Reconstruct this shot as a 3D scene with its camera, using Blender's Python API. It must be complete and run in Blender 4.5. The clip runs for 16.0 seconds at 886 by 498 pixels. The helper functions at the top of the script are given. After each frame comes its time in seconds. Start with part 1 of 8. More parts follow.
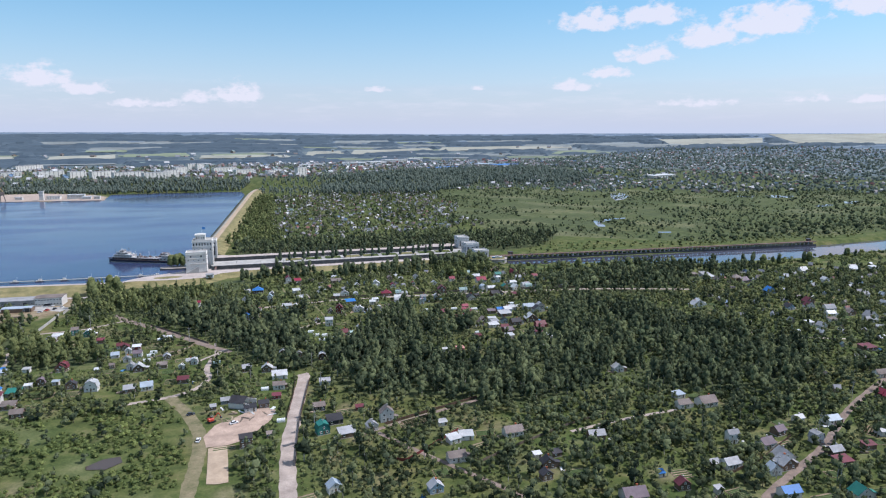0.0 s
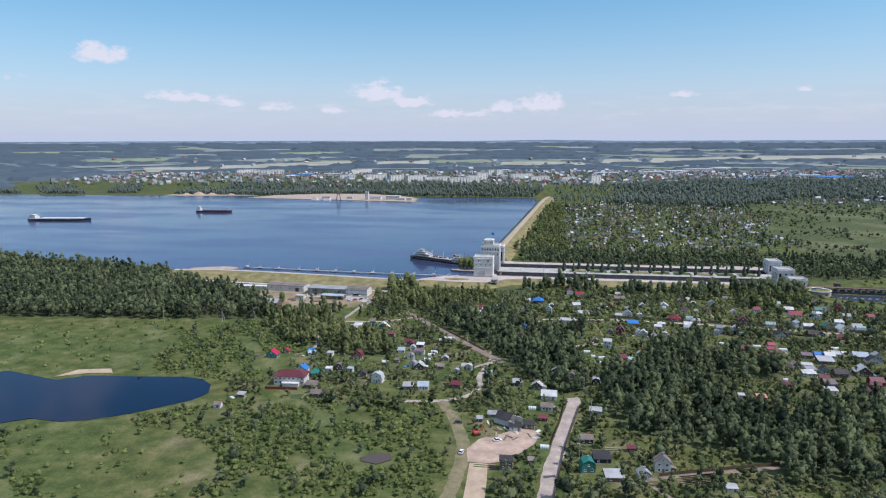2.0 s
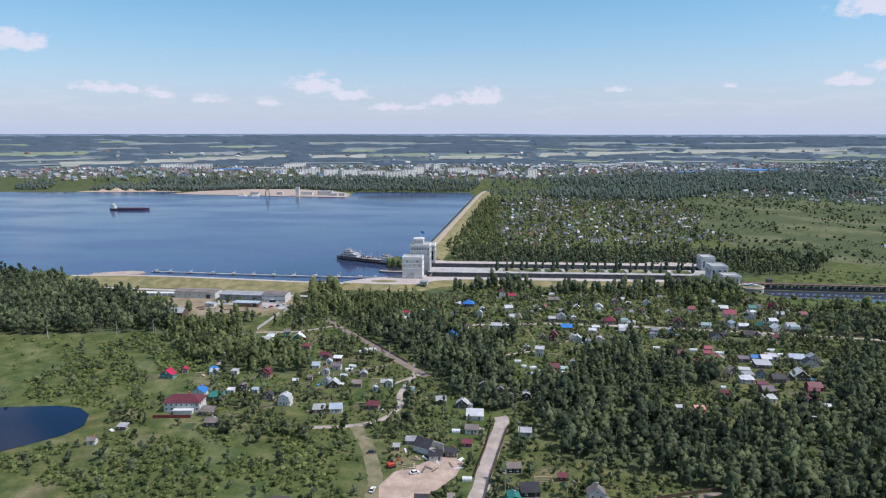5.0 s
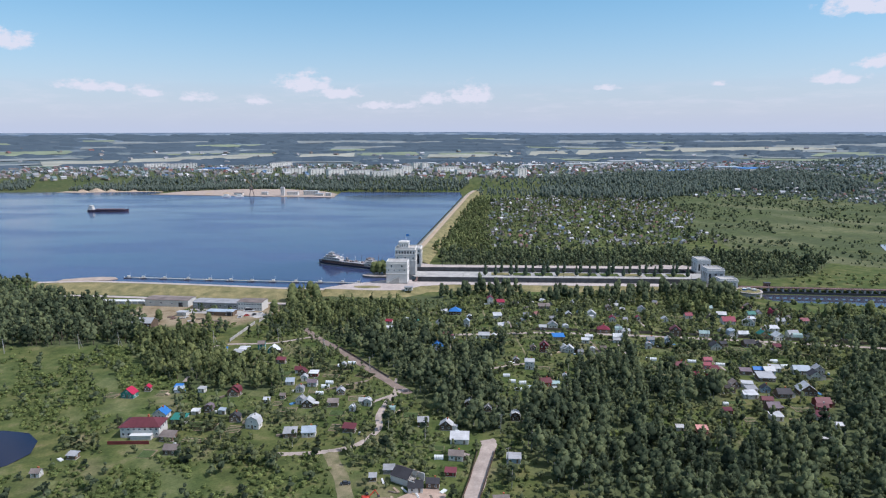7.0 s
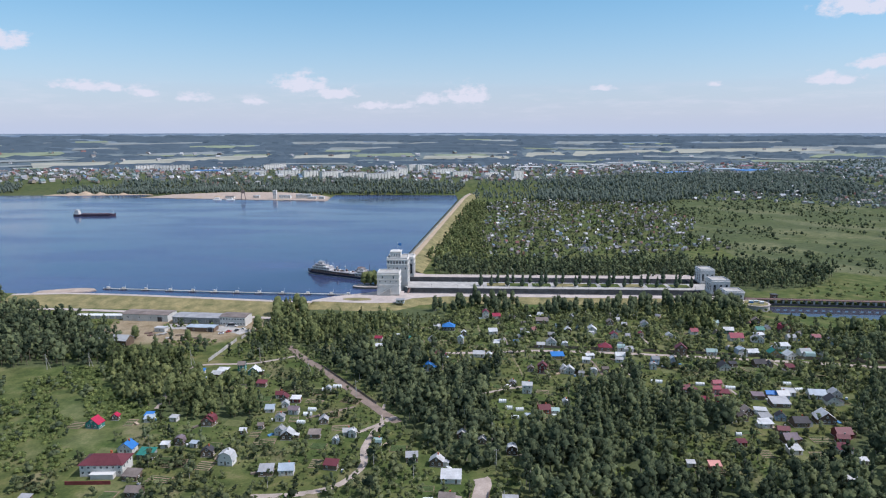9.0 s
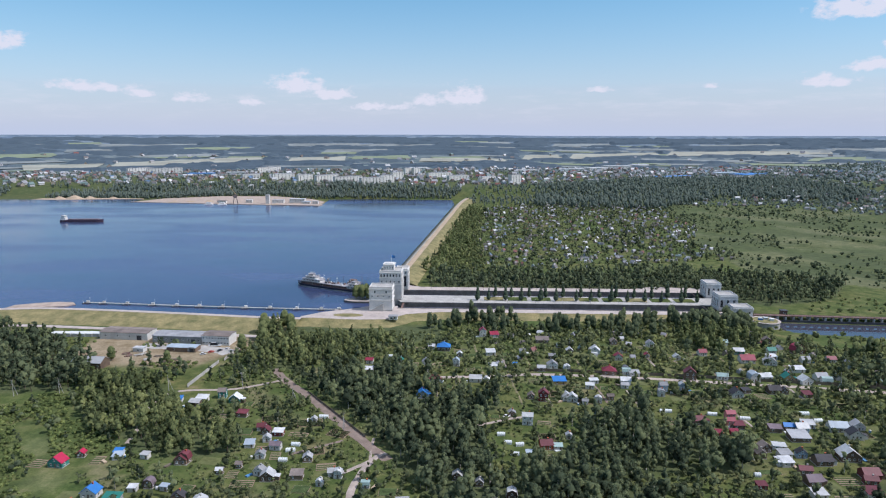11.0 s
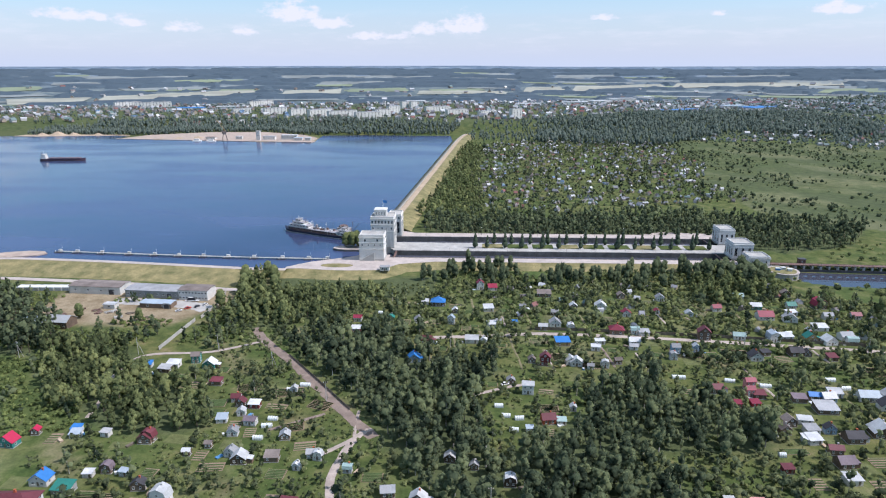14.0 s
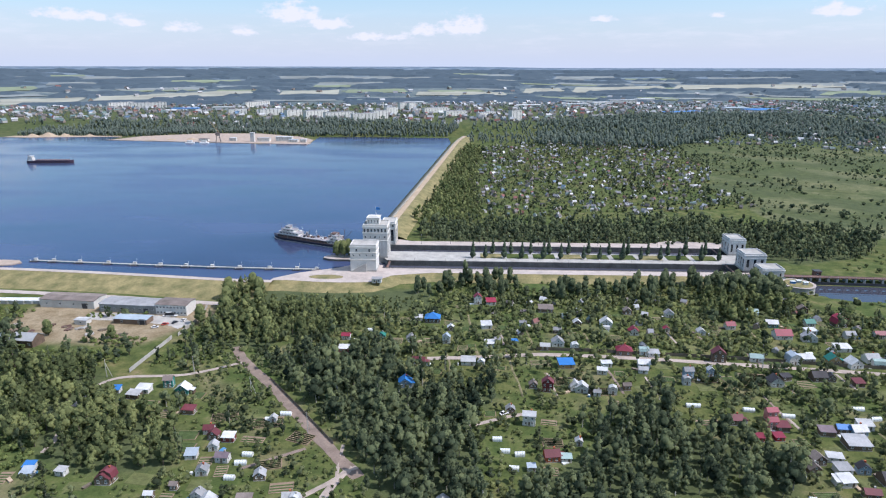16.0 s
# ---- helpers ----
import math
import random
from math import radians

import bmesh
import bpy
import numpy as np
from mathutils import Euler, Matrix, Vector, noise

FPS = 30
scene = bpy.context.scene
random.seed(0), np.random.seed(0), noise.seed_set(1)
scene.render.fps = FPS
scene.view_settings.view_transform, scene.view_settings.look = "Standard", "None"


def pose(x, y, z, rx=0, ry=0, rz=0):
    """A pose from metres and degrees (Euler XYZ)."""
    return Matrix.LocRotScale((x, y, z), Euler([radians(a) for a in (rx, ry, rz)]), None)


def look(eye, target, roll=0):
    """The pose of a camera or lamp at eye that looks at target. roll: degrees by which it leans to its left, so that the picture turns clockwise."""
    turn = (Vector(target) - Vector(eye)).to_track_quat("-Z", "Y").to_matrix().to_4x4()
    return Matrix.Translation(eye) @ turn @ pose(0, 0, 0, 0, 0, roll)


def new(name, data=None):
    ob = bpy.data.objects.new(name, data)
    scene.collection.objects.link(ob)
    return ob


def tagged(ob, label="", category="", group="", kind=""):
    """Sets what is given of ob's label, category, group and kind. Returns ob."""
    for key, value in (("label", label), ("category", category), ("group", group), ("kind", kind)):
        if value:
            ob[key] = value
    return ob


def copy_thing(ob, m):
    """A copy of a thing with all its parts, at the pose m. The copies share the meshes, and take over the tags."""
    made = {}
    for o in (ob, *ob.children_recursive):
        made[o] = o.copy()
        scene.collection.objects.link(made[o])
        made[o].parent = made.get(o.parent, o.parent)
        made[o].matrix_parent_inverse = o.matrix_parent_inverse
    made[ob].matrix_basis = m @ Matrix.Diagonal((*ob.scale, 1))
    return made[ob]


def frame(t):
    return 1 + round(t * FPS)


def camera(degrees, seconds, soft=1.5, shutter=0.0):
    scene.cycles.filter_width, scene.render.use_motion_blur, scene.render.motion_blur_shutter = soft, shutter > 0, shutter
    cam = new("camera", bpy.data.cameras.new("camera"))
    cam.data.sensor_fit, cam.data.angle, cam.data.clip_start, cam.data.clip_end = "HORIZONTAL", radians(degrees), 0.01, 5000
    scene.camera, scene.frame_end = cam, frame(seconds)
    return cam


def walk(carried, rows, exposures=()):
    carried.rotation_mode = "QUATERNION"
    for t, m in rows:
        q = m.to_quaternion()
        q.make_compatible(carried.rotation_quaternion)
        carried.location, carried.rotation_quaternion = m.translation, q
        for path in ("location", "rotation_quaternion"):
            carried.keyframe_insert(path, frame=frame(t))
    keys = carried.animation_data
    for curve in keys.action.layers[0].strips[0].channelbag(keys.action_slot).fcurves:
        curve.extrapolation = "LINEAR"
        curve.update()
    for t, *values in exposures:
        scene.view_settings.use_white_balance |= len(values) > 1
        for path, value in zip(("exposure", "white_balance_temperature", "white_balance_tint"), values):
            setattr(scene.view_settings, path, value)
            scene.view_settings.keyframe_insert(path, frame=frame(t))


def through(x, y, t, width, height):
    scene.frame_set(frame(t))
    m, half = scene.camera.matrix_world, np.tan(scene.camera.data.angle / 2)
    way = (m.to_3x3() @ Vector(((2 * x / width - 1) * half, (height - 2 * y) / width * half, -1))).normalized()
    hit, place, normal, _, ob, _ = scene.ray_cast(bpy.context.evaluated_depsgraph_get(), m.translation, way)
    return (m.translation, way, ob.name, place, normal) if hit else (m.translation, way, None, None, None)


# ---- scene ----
cam = camera(68.85, 16.0, soft=1.15)
ROWS = [
    (0, 59.98, -61.31, 145.82, 79.72, 0.00, -16.41),
    (0.5, 61.23, -55.55, 146.14, 79.78, -0.01, -17.80),
    (1, 62.68, -49.71, 146.40, 79.93, -0.00, -20.99),
    (1.2, 63.25, -47.12, 146.51, 79.99, -0.04, -22.20),
    (1.3, 63.53, -45.83, 146.57, 80.02, -0.06, -20.50),
    (1.4, 63.83, -44.43, 146.66, 80.19, 0.12, -14.40),
    (1.5, 64.13, -43.03, 146.74, 80.36, 0.29, -3.76),
    (1.6, 64.56, -41.63, 146.79, 80.43, 0.26, 5.90),
    (1.7, 65.13, -40.26, 146.78, 80.42, 0.25, 8.40),
    (1.8, 65.71, -38.89, 146.77, 80.41, 0.24, 9.10),
    (2, 66.86, -36.14, 146.76, 80.40, 0.22, 9.22),
    (2.5, 69.58, -29.34, 146.67, 80.31, 0.22, 8.06),
    (3, 71.67, -22.66, 146.53, 80.21, 0.20, 6.87),
    (3.5, 73.09, -16.07, 146.36, 80.11, 0.22, 5.88),
    (4, 74.00, -9.42, 146.27, 80.00, 0.15, 5.07),
    (6.5, 77.49, 25.02, 146.44, 79.71, 0.12, 3.23),
    (7, 78.10, 31.91, 146.60, 79.69, 0.15, 3.11),
    (7.5, 78.76, 38.79, 146.88, 79.68, 0.15, 3.05),
    (8, 79.26, 45.65, 147.64, 79.66, 0.18, 2.97),
    (8.5, 79.52, 52.62, 149.22, 79.68, 0.16, 2.88),
    (9, 79.60, 59.59, 150.90, 79.71, 0.13, 2.81),
    (11.5, 79.43, 93.88, 157.83, 79.81, -0.02, 2.49),
    (12, 79.49, 100.44, 158.50, 79.77, -0.01, 2.46),
    (12.5, 79.77, 106.92, 158.75, 79.75, 0.00, 2.42),
    (12.8, 80.15, 111.07, 158.69, 79.72, 0.03, 2.46),
    (13, 80.40, 113.84, 158.65, 78.02, 0.05, 2.49),
    (13.15, 80.61, 115.97, 158.59, 75.40, 0.05, 2.50),
    (13.3, 80.82, 118.10, 158.54, 74.10, 0.06, 2.50),
    (13.5, 81.10, 120.94, 158.46, 74.00, 0.07, 2.51),
    (14, 81.59, 127.65, 158.53, 73.98, 0.12, 2.49),
    (14.5, 81.90, 134.59, 158.53, 73.99, 0.09, 2.48),
    (15, 82.17, 141.93, 158.30, 74.02, -0.02, 2.47),
    (15.5, 82.51, 149.26, 158.13, 74.02, -0.04, 2.44),
    (16, 82.83, 156.58, 157.97, 74.06, -0.04, 2.44),
]
walk(cam, [(t, pose(x, y, z, rx, ry, rz)) for t, x, y, z, rx, ry, rz in ROWS], [(0, 0.06, 5850, 15), (1.2, 0.06, 5850, 15), (2, -0.06, 5850, 15), (9.2, -0.06, 5850, 15), (12.3, -0.06, 5850, 15), (13.6, 0.17, 5850, 15), (16, 0.19, 5850, 15)])

# ---- light ----
SUN_AZ, SUN_EL = 97.0, 53.0          # degrees clockwise from +y, and above the horizon
sun_dir = Vector((math.sin(radians(SUN_AZ)) * math.cos(radians(SUN_EL)), math.cos(radians(SUN_AZ)) * math.cos(radians(SUN_EL)), math.sin(radians(SUN_EL))))
sun = new("sun", bpy.data.lights.new("sun", "SUN"))
sun.data.energy, sun.data.angle, sun.data.color = 4.2, radians(0.55), (1.0, 0.93, 0.84)
sun.matrix_world = look(sun_dir * 900, (0, 0, 0))

world = bpy.data.worlds.new("sky")
scene.world = world
world.use_nodes = True
wn, wl = world.node_tree.nodes, world.node_tree.links
wn.clear()


def wnode(kind, **values):
    n = wn.new(kind)
    for k, v in values.items():
        n.inputs[k].default_value = v
    return n


def wmath(op, a, b=None, c=None, clamp=False):
    n = wn.new("ShaderNodeMath")
    n.operation, n.use_clamp = op, clamp
    for i, v in enumerate((a, b, c)):
        if v is None:
            continue
        if isinstance(v, (int, float)):
            n.inputs[i].default_value = v
        else:
            wl.new(v, n.inputs[i])
    return n.outputs[0]


sky = wn.new("ShaderNodeTexSky")
sky.sky_type, sky.sun_disc = "NISHITA", False
sky.sun_elevation, sky.sun_rotation = radians(SUN_EL), radians(SUN_AZ)
sky.altitude, sky.air_density, sky.dust_density, sky.ozone_density = 100, 1.0, 0.6, 2.0
coords = wn.new("ShaderNodeTexCoord")
split = wn.new("ShaderNodeSeparateXYZ")
wl.new(coords.outputs["Generated"], split.inputs[0])
azim = wmath("ARCTAN2", split.outputs[0], split.outputs[1])      # clockwise from +y
elev = wmath("ARCSINE", split.outputs[2])
# noise breaks up the cumulus: billows, and finer tufts on them
stretch = wn.new("ShaderNodeMapping")
stretch.inputs["Scale"].default_value = (1.0, 1.0, 1.7)
wl.new(coords.outputs["Generated"], stretch.inputs["Vector"])
puff = wn.new("ShaderNodeTexNoise")
puff.inputs["Scale"].default_value, puff.inputs["Detail"].default_value, puff.inputs["Roughness"].default_value = 46.0, 8.0, 0.6
wl.new(stretch.outputs[0], puff.inputs["Vector"])
# cumulus banks: azimuth, elevation, half width, half height in degrees, weight
CLOUDS = [
    (-14.9, 4.1, 2.2, 0.9, 1.0), (-12.0, 3.3, 2.4, 0.7, 0.8), (-0.8, 3.2, 2.0, 1.0, 1.0), (-3.8, 2.8, 2.6, 0.6, 0.85), (10.8, 3.6, 1.3, 0.35, 0.85),
    (-31.0, 3.5, 2.6, 0.5, 0.95), (-27.2, 3.2, 1.4, 0.5, 0.95), (-23.5, 2.9, 1.3, 0.55, 0.9), (-19.0, 2.6, 1.5, 0.5, 0.8), (-36.2, 6.6, 2.0, 0.9, 1.0),
    (-8.0, 2.3, 3.4, 0.5, 0.7), (27.2, 3.9, 2.0, 0.6, 1.0), (30.6, 4.9, 2.0, 0.6, 0.9), (29.3, 9.0, 3.0, 1.0, 1.1), (33.6, 9.3, 2.8, 0.9, 1.1), (33.0, 6.2, 2.2, 0.9, 1.0), (38.1, 7.5, 2.6, 1.1, 1.1),
    (42.2, 8.5, 3.4, 1.5, 1.15), (48.9, 9.4, 3.6, 1.4, 1.1), (45.3, 2.6, 1.6, 0.5, 0.8), (50.1, 2.4, 2.4, 0.4, 0.8), (35.8, 2.4, 2.2, 0.45, 0.75), (37.5, 2.3, 3.5, 0.4, 0.65), (19.2, 3.7, 1.0, 0.3, 0.7), (-47.0, 4.6, 5.0, 0.8, 0.8),
]
cover = None
for az, el, hw, hh, weight in CLOUDS:
    u = wmath("DIVIDE", wmath("SUBTRACT", azim, radians(az)), radians(hw))
    v = wmath("DIVIDE", wmath("SUBTRACT", elev, radians(el - hh * 0.35)), radians(hh * 1.25))
    v = wmath("MAXIMUM", v, wmath("MULTIPLY", v, -2.4))          # flat below, domed above
    d = wmath("ADD", wmath("MULTIPLY", u, u), wmath("MULTIPLY", v, v))
    g = wmath("MULTIPLY", wmath("EXPONENT", wmath("MULTIPLY", d, -1.0)), weight)
    cover = g if cover is None else wmath("MAXIMUM", cover, g)
body = wmath("ADD", cover, wmath("MULTIPLY", wmath("SUBTRACT", puff.outputs["Fac"], 0.5), 2.3))
thick = wmath("MULTIPLY", wmath("SUBTRACT", body, 0.33), 2.3, clamp=True)
thick = wmath("MULTIPLY", thick, wmath("MULTIPLY", wmath("SUBTRACT", cover, 0.10), 5.0, clamp=True))
thick = wmath("MULTIPLY", thick, 0.88)
# thin streaks of cloud low over the land
low_map = wn.new("ShaderNodeMapping")
low_map.inputs["Scale"].default_value = (1.0, 1.0, 6.0)
wl.new(coords.outputs["Generated"], low_map.inputs["Vector"])
streak = wn.new("ShaderNodeTexNoise")
streak.inputs["Scale"].default_value, streak.inputs["Detail"].default_value, streak.inputs["Roughness"].default_value = 15.0, 5.0, 0.6
wl.new(low_map.outputs[0], streak.inputs["Vector"])
belt_v = wmath("DIVIDE", wmath("SUBTRACT", elev, 0.042), 0.024)
belt = wmath("EXPONENT", wmath("MULTIPLY", wmath("MULTIPLY", belt_v, belt_v), -1.0))
thick = wmath("MAXIMUM", thick, wmath("MULTIPLY", wmath("MULTIPLY", wmath("SUBTRACT", streak.outputs["Fac"], 0.50), 4.0, clamp=True), wmath("MULTIPLY", belt, 0.34)))
# unseen cumulus added overhead, above the view, to brighten the fill light
field = wn.new("ShaderNodeTexNoise")
field.inputs["Scale"].default_value, field.inputs["Detail"].default_value, field.inputs["Roughness"].default_value = 4.5, 5.0, 0.55
wl.new(coords.outputs["Generated"], field.inputs["Vector"])
high = wmath("MULTIPLY", wmath("SUBTRACT", elev, 0.26), 5.0, clamp=True)
over = wmath("MULTIPLY", wmath("MULTIPLY", wmath("SUBTRACT", field.outputs["Fac"], 0.44), 7.0, clamp=True), wmath("MULTIPLY", high, 0.85))
thick = wmath("MAXIMUM", thick, over)
# thin veil towards the horizon
veil = wmath("MULTIPLY", wmath("EXPONENT", wmath("MULTIPLY", elev, -7.5)), 0.97, clamp=True)
haze = wn.new("ShaderNodeMix")
haze.data_type = "RGBA"
wl.new(veil, haze.inputs["Factor"])
deep = wn.new("ShaderNodeHueSaturation")
deep.inputs["Hue"].default_value, deep.inputs["Saturation"].default_value, deep.inputs["Value"].default_value = 0.476, 1.40, 1.5
wl.new(sky.outputs[0], deep.inputs["Color"])
wl.new(deep.outputs[0], haze.inputs["A"])
haze.inputs["B"].default_value = (6.6, 7.2, 8.4, 1)
mix = wn.new("ShaderNodeMix")
mix.data_type = "RGBA"
wl.new(thick, mix.inputs["Factor"])
wl.new(haze.outputs["Result"], mix.inputs["A"])
mix.inputs["B"].default_value = (9.4, 9.1, 9.4, 1)
back = wn.new("ShaderNodeBackground")
back.inputs["Strength"].default_value = 0.087
wl.new(mix.outputs["Result"], back.inputs["Color"])
wout = wn.new("ShaderNodeOutputWorld")
wl.new(back.outputs[0], wout.inputs[0])


# ---- materials ----
def material(name):
    m = bpy.data.materials.new(name)
    m.use_nodes = True
    nt = m.node_tree
    bsdf = nt.nodes["Principled BSDF"]
    bsdf.inputs["Specular IOR Level"].default_value = 0.3
    return m, nt.nodes, nt.links, bsdf


def noise_node(n, l, vec, scale, detail=4.0, rough=0.6):
    t = n.new("ShaderNodeTexNoise")
    t.inputs["Scale"].default_value, t.inputs["Detail"].default_value, t.inputs["Roughness"].default_value = scale, detail, rough
    if vec is not None:
        l.new(vec, t.inputs["Vector"])
    return t


def ramp_node(n, l, fac, stops):
    r = n.new("ShaderNodeValToRGB")
    while len(r.color_ramp.elements) < len(stops):
        r.color_ramp.elements.new(0.5)
    for e, (p, c) in zip(r.color_ramp.elements, stops):
        e.position, e.color = p, (*c, 1)
    l.new(fac, r.inputs["Fac"])
    return r


def mix_rgb(n, l, fac, a, b, mode="MIX"):
    m = n.new("ShaderNodeMix")
    m.data_type, m.blend_type = "RGBA", mode
    for key, v in (("Factor", fac), ("A", a), ("B", b)):
        if isinstance(v, (int, float)):
            m.inputs[key].default_value = v
        elif isinstance(v, tuple):
            m.inputs[key].default_value = (*v, 1)
        else:
            l.new(v, m.inputs[key])
    return m.outputs["Result"]


def surface(name, colour, rough=0.8, metal=0.0, coarse=0.15, fine=1.5, vary=0.25, bump=0.3, island=0.0, dark=None):
    """A worn surface: its colour, varied by stains a few metres wide and by grain, from object to object too."""
    m, n, l, b = material(name)
    pos = n.new("ShaderNodeNewGeometry").outputs["Position"]
    big = noise_node(n, l, pos, coarse, 5, 0.65)
    small = noise_node(n, l, pos, fine, 4, 0.7)
    lo = dark or tuple(c * (1 - vary) for c in colour)
    hi = tuple(min(0.95, c * (1 + vary * 0.7)) for c in colour)
    r1 = ramp_node(n, l, big.outputs["Fac"], [(0.32, lo), (0.68, hi)])
    r2 = ramp_node(n, l, small.outputs["Fac"], [(0.3, (1 - vary,) * 3), (0.7, (1, 1, 1))])
    c = mix_rgb(n, l, 0.8, r1.outputs[0], r2.outputs[0], "MULTIPLY")
    if island:
        info = n.new("ShaderNodeObjectInfo")
        hsv = n.new("ShaderNodeHueSaturation")
        rr = n.new("ShaderNodeMapRange")
        rr.inputs["To Min"].default_value, rr.inputs["To Max"].default_value = 1 - island, 1 + island
        l.new(info.outputs["Random"], rr.inputs["Value"])
        l.new(rr.outputs[0], hsv.inputs["Value"])
        l.new(c, hsv.inputs["Color"])
        c = hsv.outputs[0]
    l.new(c, b.inputs["Base Color"])
    b.inputs["Roughness"].default_value, b.inputs["Metallic"].default_value = rough, metal
    if bump:
        bn = n.new("ShaderNodeBump")
        bn.inputs["Strength"].default_value, bn.inputs["Distance"].default_value = bump, 0.05
        l.new(small.outputs["Fac"], bn.inputs["Height"])
        l.new(bn.outputs[0], b.inputs["Normal"])
    return m


def foliage(name, dark, mid, light, through=0.25):
    """Leaves: shade from tree to tree by the tint stored on it, from leaf clump to leaf clump at random."""
    m, n, l, b = material(name)
    n.remove(b)
    at = n.new("ShaderNodeAttribute")
    at.attribute_name = "tint"
    geo = n.new("ShaderNodeNewGeometry")
    info = n.new("ShaderNodeObjectInfo")
    stand = noise_node(n, l, geo.outputs["Position"], 0.018, 3, 0.5)
    a = n.new("ShaderNodeMath")
    a.operation = "MULTIPLY_ADD"
    l.new(geo.outputs["Random Per Island"], a.inputs[0])
    a.inputs[1].default_value = 0.46
    l.new(at.outputs["Fac"], a.inputs[2])
    s = n.new("ShaderNodeMath")
    s.operation = "MULTIPLY_ADD"
    l.new(stand.outputs["Fac"], s.inputs[0])
    s.inputs[1].default_value = 0.5
    l.new(a.outputs[0], s.inputs[2])
    o = n.new("ShaderNodeMath")
    o.operation = "SUBTRACT"
    l.new(s.outputs[0], o.inputs[0])
    o.inputs[1].default_value = 0.42
    tuft = noise_node(n, l, geo.outputs["Position"], 0.6, 6, 0.78)
    k = n.new("ShaderNodeMath")
    k.operation = "MULTIPLY_ADD"
    l.new(tuft.outputs["Fac"], k.inputs[0])
    k.inputs[1].default_value = 0.8
    l.new(o.outputs[0], k.inputs[2])
    sh = n.new("ShaderNodeMath")
    sh.operation = "SUBTRACT"
    l.new(k.outputs[0], sh.inputs[0])
    sh.inputs[1].default_value = 0.4
    col = ramp_node(n, l, sh.outputs[0], [(0.08, dark), (0.5, mid), (0.95, light)])
    bn = n.new("ShaderNodeBump")
    bn.inputs["Strength"].default_value, bn.inputs["Distance"].default_value = 0.4, 1.0
    l.new(tuft.outputs["Fac"], bn.inputs["Height"])
    d, t, mx = n.new("ShaderNodeBsdfDiffuse"), n.new("ShaderNodeBsdfTranslucent"), n.new("ShaderNodeMixShader")
    l.new(col.outputs[0], d.inputs["Color"])
    l.new(bn.outputs[0], d.inputs["Normal"])
    l.new(col.outputs[0], t.inputs["Color"])
    mx.inputs[0].default_value = through
    l.new(d.outputs[0], mx.inputs[1])
    l.new(t.outputs[0], mx.inputs[2])
    l.new(mx.outputs[0], n["Material Output"].inputs["Surface"])
    return m


def ground_material():
    """Grass with drier and barer patches; the cover attribute says where woods, dry grass or bare soil lie. Far land
    takes a painted distance haze.
    """
    m, n, l, b = material("ground_cover")
    pos = n.new("ShaderNodeNewGeometry").outputs["Position"]
    wide = noise_node(n, l, pos, 0.012, 5, 0.6)
    mid = noise_node(n, l, pos, 0.09, 5, 0.65)
    fine = noise_node(n, l, pos, 0.8, 4, 0.7)
    grass = ramp_node(n, l, mid.outputs["Fac"], [(0.28, (0.050, 0.068, 0.028)), (0.45, (0.085, 0.108, 0.040)), (0.56, (0.126, 0.140, 0.056)), (0.66, (0.172, 0.164, 0.084)), (0.76, (0.245, 0.212, 0.140))])
    lush = ramp_node(n, l, wide.outputs["Fac"], [(0.35, (0.80, 0.95, 0.8)), (0.65, (1.15, 1.05, 1.0))])
    c = mix_rgb(n, l, 1.0, grass.outputs[0], lush.outputs[0], "MULTIPLY")
    at = n.new("ShaderNodeAttribute")
    at.attribute_name = "cover"
    sep = n.new("ShaderNodeSeparateColor")
    l.new(at.outputs["Color"], sep.inputs[0])
    wood = ramp_node(n, l, mid.outputs["Fac"], [(0.3, (0.066, 0.084, 0.042)), (0.7, (0.110, 0.130, 0.062))])
    dry = ramp_node(n, l, mid.outputs["Fac"], [(0.3, (0.34, 0.31, 0.17)), (0.7, (0.52, 0.47, 0.31))])
    soil = ramp_node(n, l, mid.outputs["Fac"], [(0.3, (0.22, 0.16, 0.10)), (0.7, (0.42, 0.34, 0.25))])
    c = mix_rgb(n, l, sep.outputs[0], c, wood.outputs[0])
    c = mix_rgb(n, l, sep.outputs[1], c, dry.outputs[0])
    c = mix_rgb(n, l, sep.outputs[2], c, soil.outputs[0])
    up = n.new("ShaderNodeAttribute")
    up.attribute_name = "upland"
    # painted haze: the far land turns paler and bluer as it recedes
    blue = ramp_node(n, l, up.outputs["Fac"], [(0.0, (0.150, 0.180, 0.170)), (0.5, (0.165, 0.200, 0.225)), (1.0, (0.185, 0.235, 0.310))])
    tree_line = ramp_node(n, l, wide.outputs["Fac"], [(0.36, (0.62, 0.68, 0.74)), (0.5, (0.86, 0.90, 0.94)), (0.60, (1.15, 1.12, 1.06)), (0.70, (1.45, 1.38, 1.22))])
    hazed_c = mix_rgb(n, l, 1.0, blue.outputs[0], tree_line.outputs[0], "MULTIPLY")
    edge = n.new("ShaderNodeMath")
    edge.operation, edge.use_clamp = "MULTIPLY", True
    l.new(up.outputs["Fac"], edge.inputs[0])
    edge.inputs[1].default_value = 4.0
    c = mix_rgb(n, l, edge.outputs[0], c, hazed_c)
    speck = ramp_node(n, l, fine.outputs["Fac"], [(0.3, (0.68, 0.7, 0.66)), (0.7, (1.12, 1.1, 1.05))])
    c = mix_rgb(n, l, 1.0, c, speck.outputs[0], "MULTIPLY")
    l.new(c, b.inputs["Base Color"])
    b.inputs["Roughness"].default_value = 0.95
    b.inputs["Specular IOR Level"].default_value = 0.1
    return m


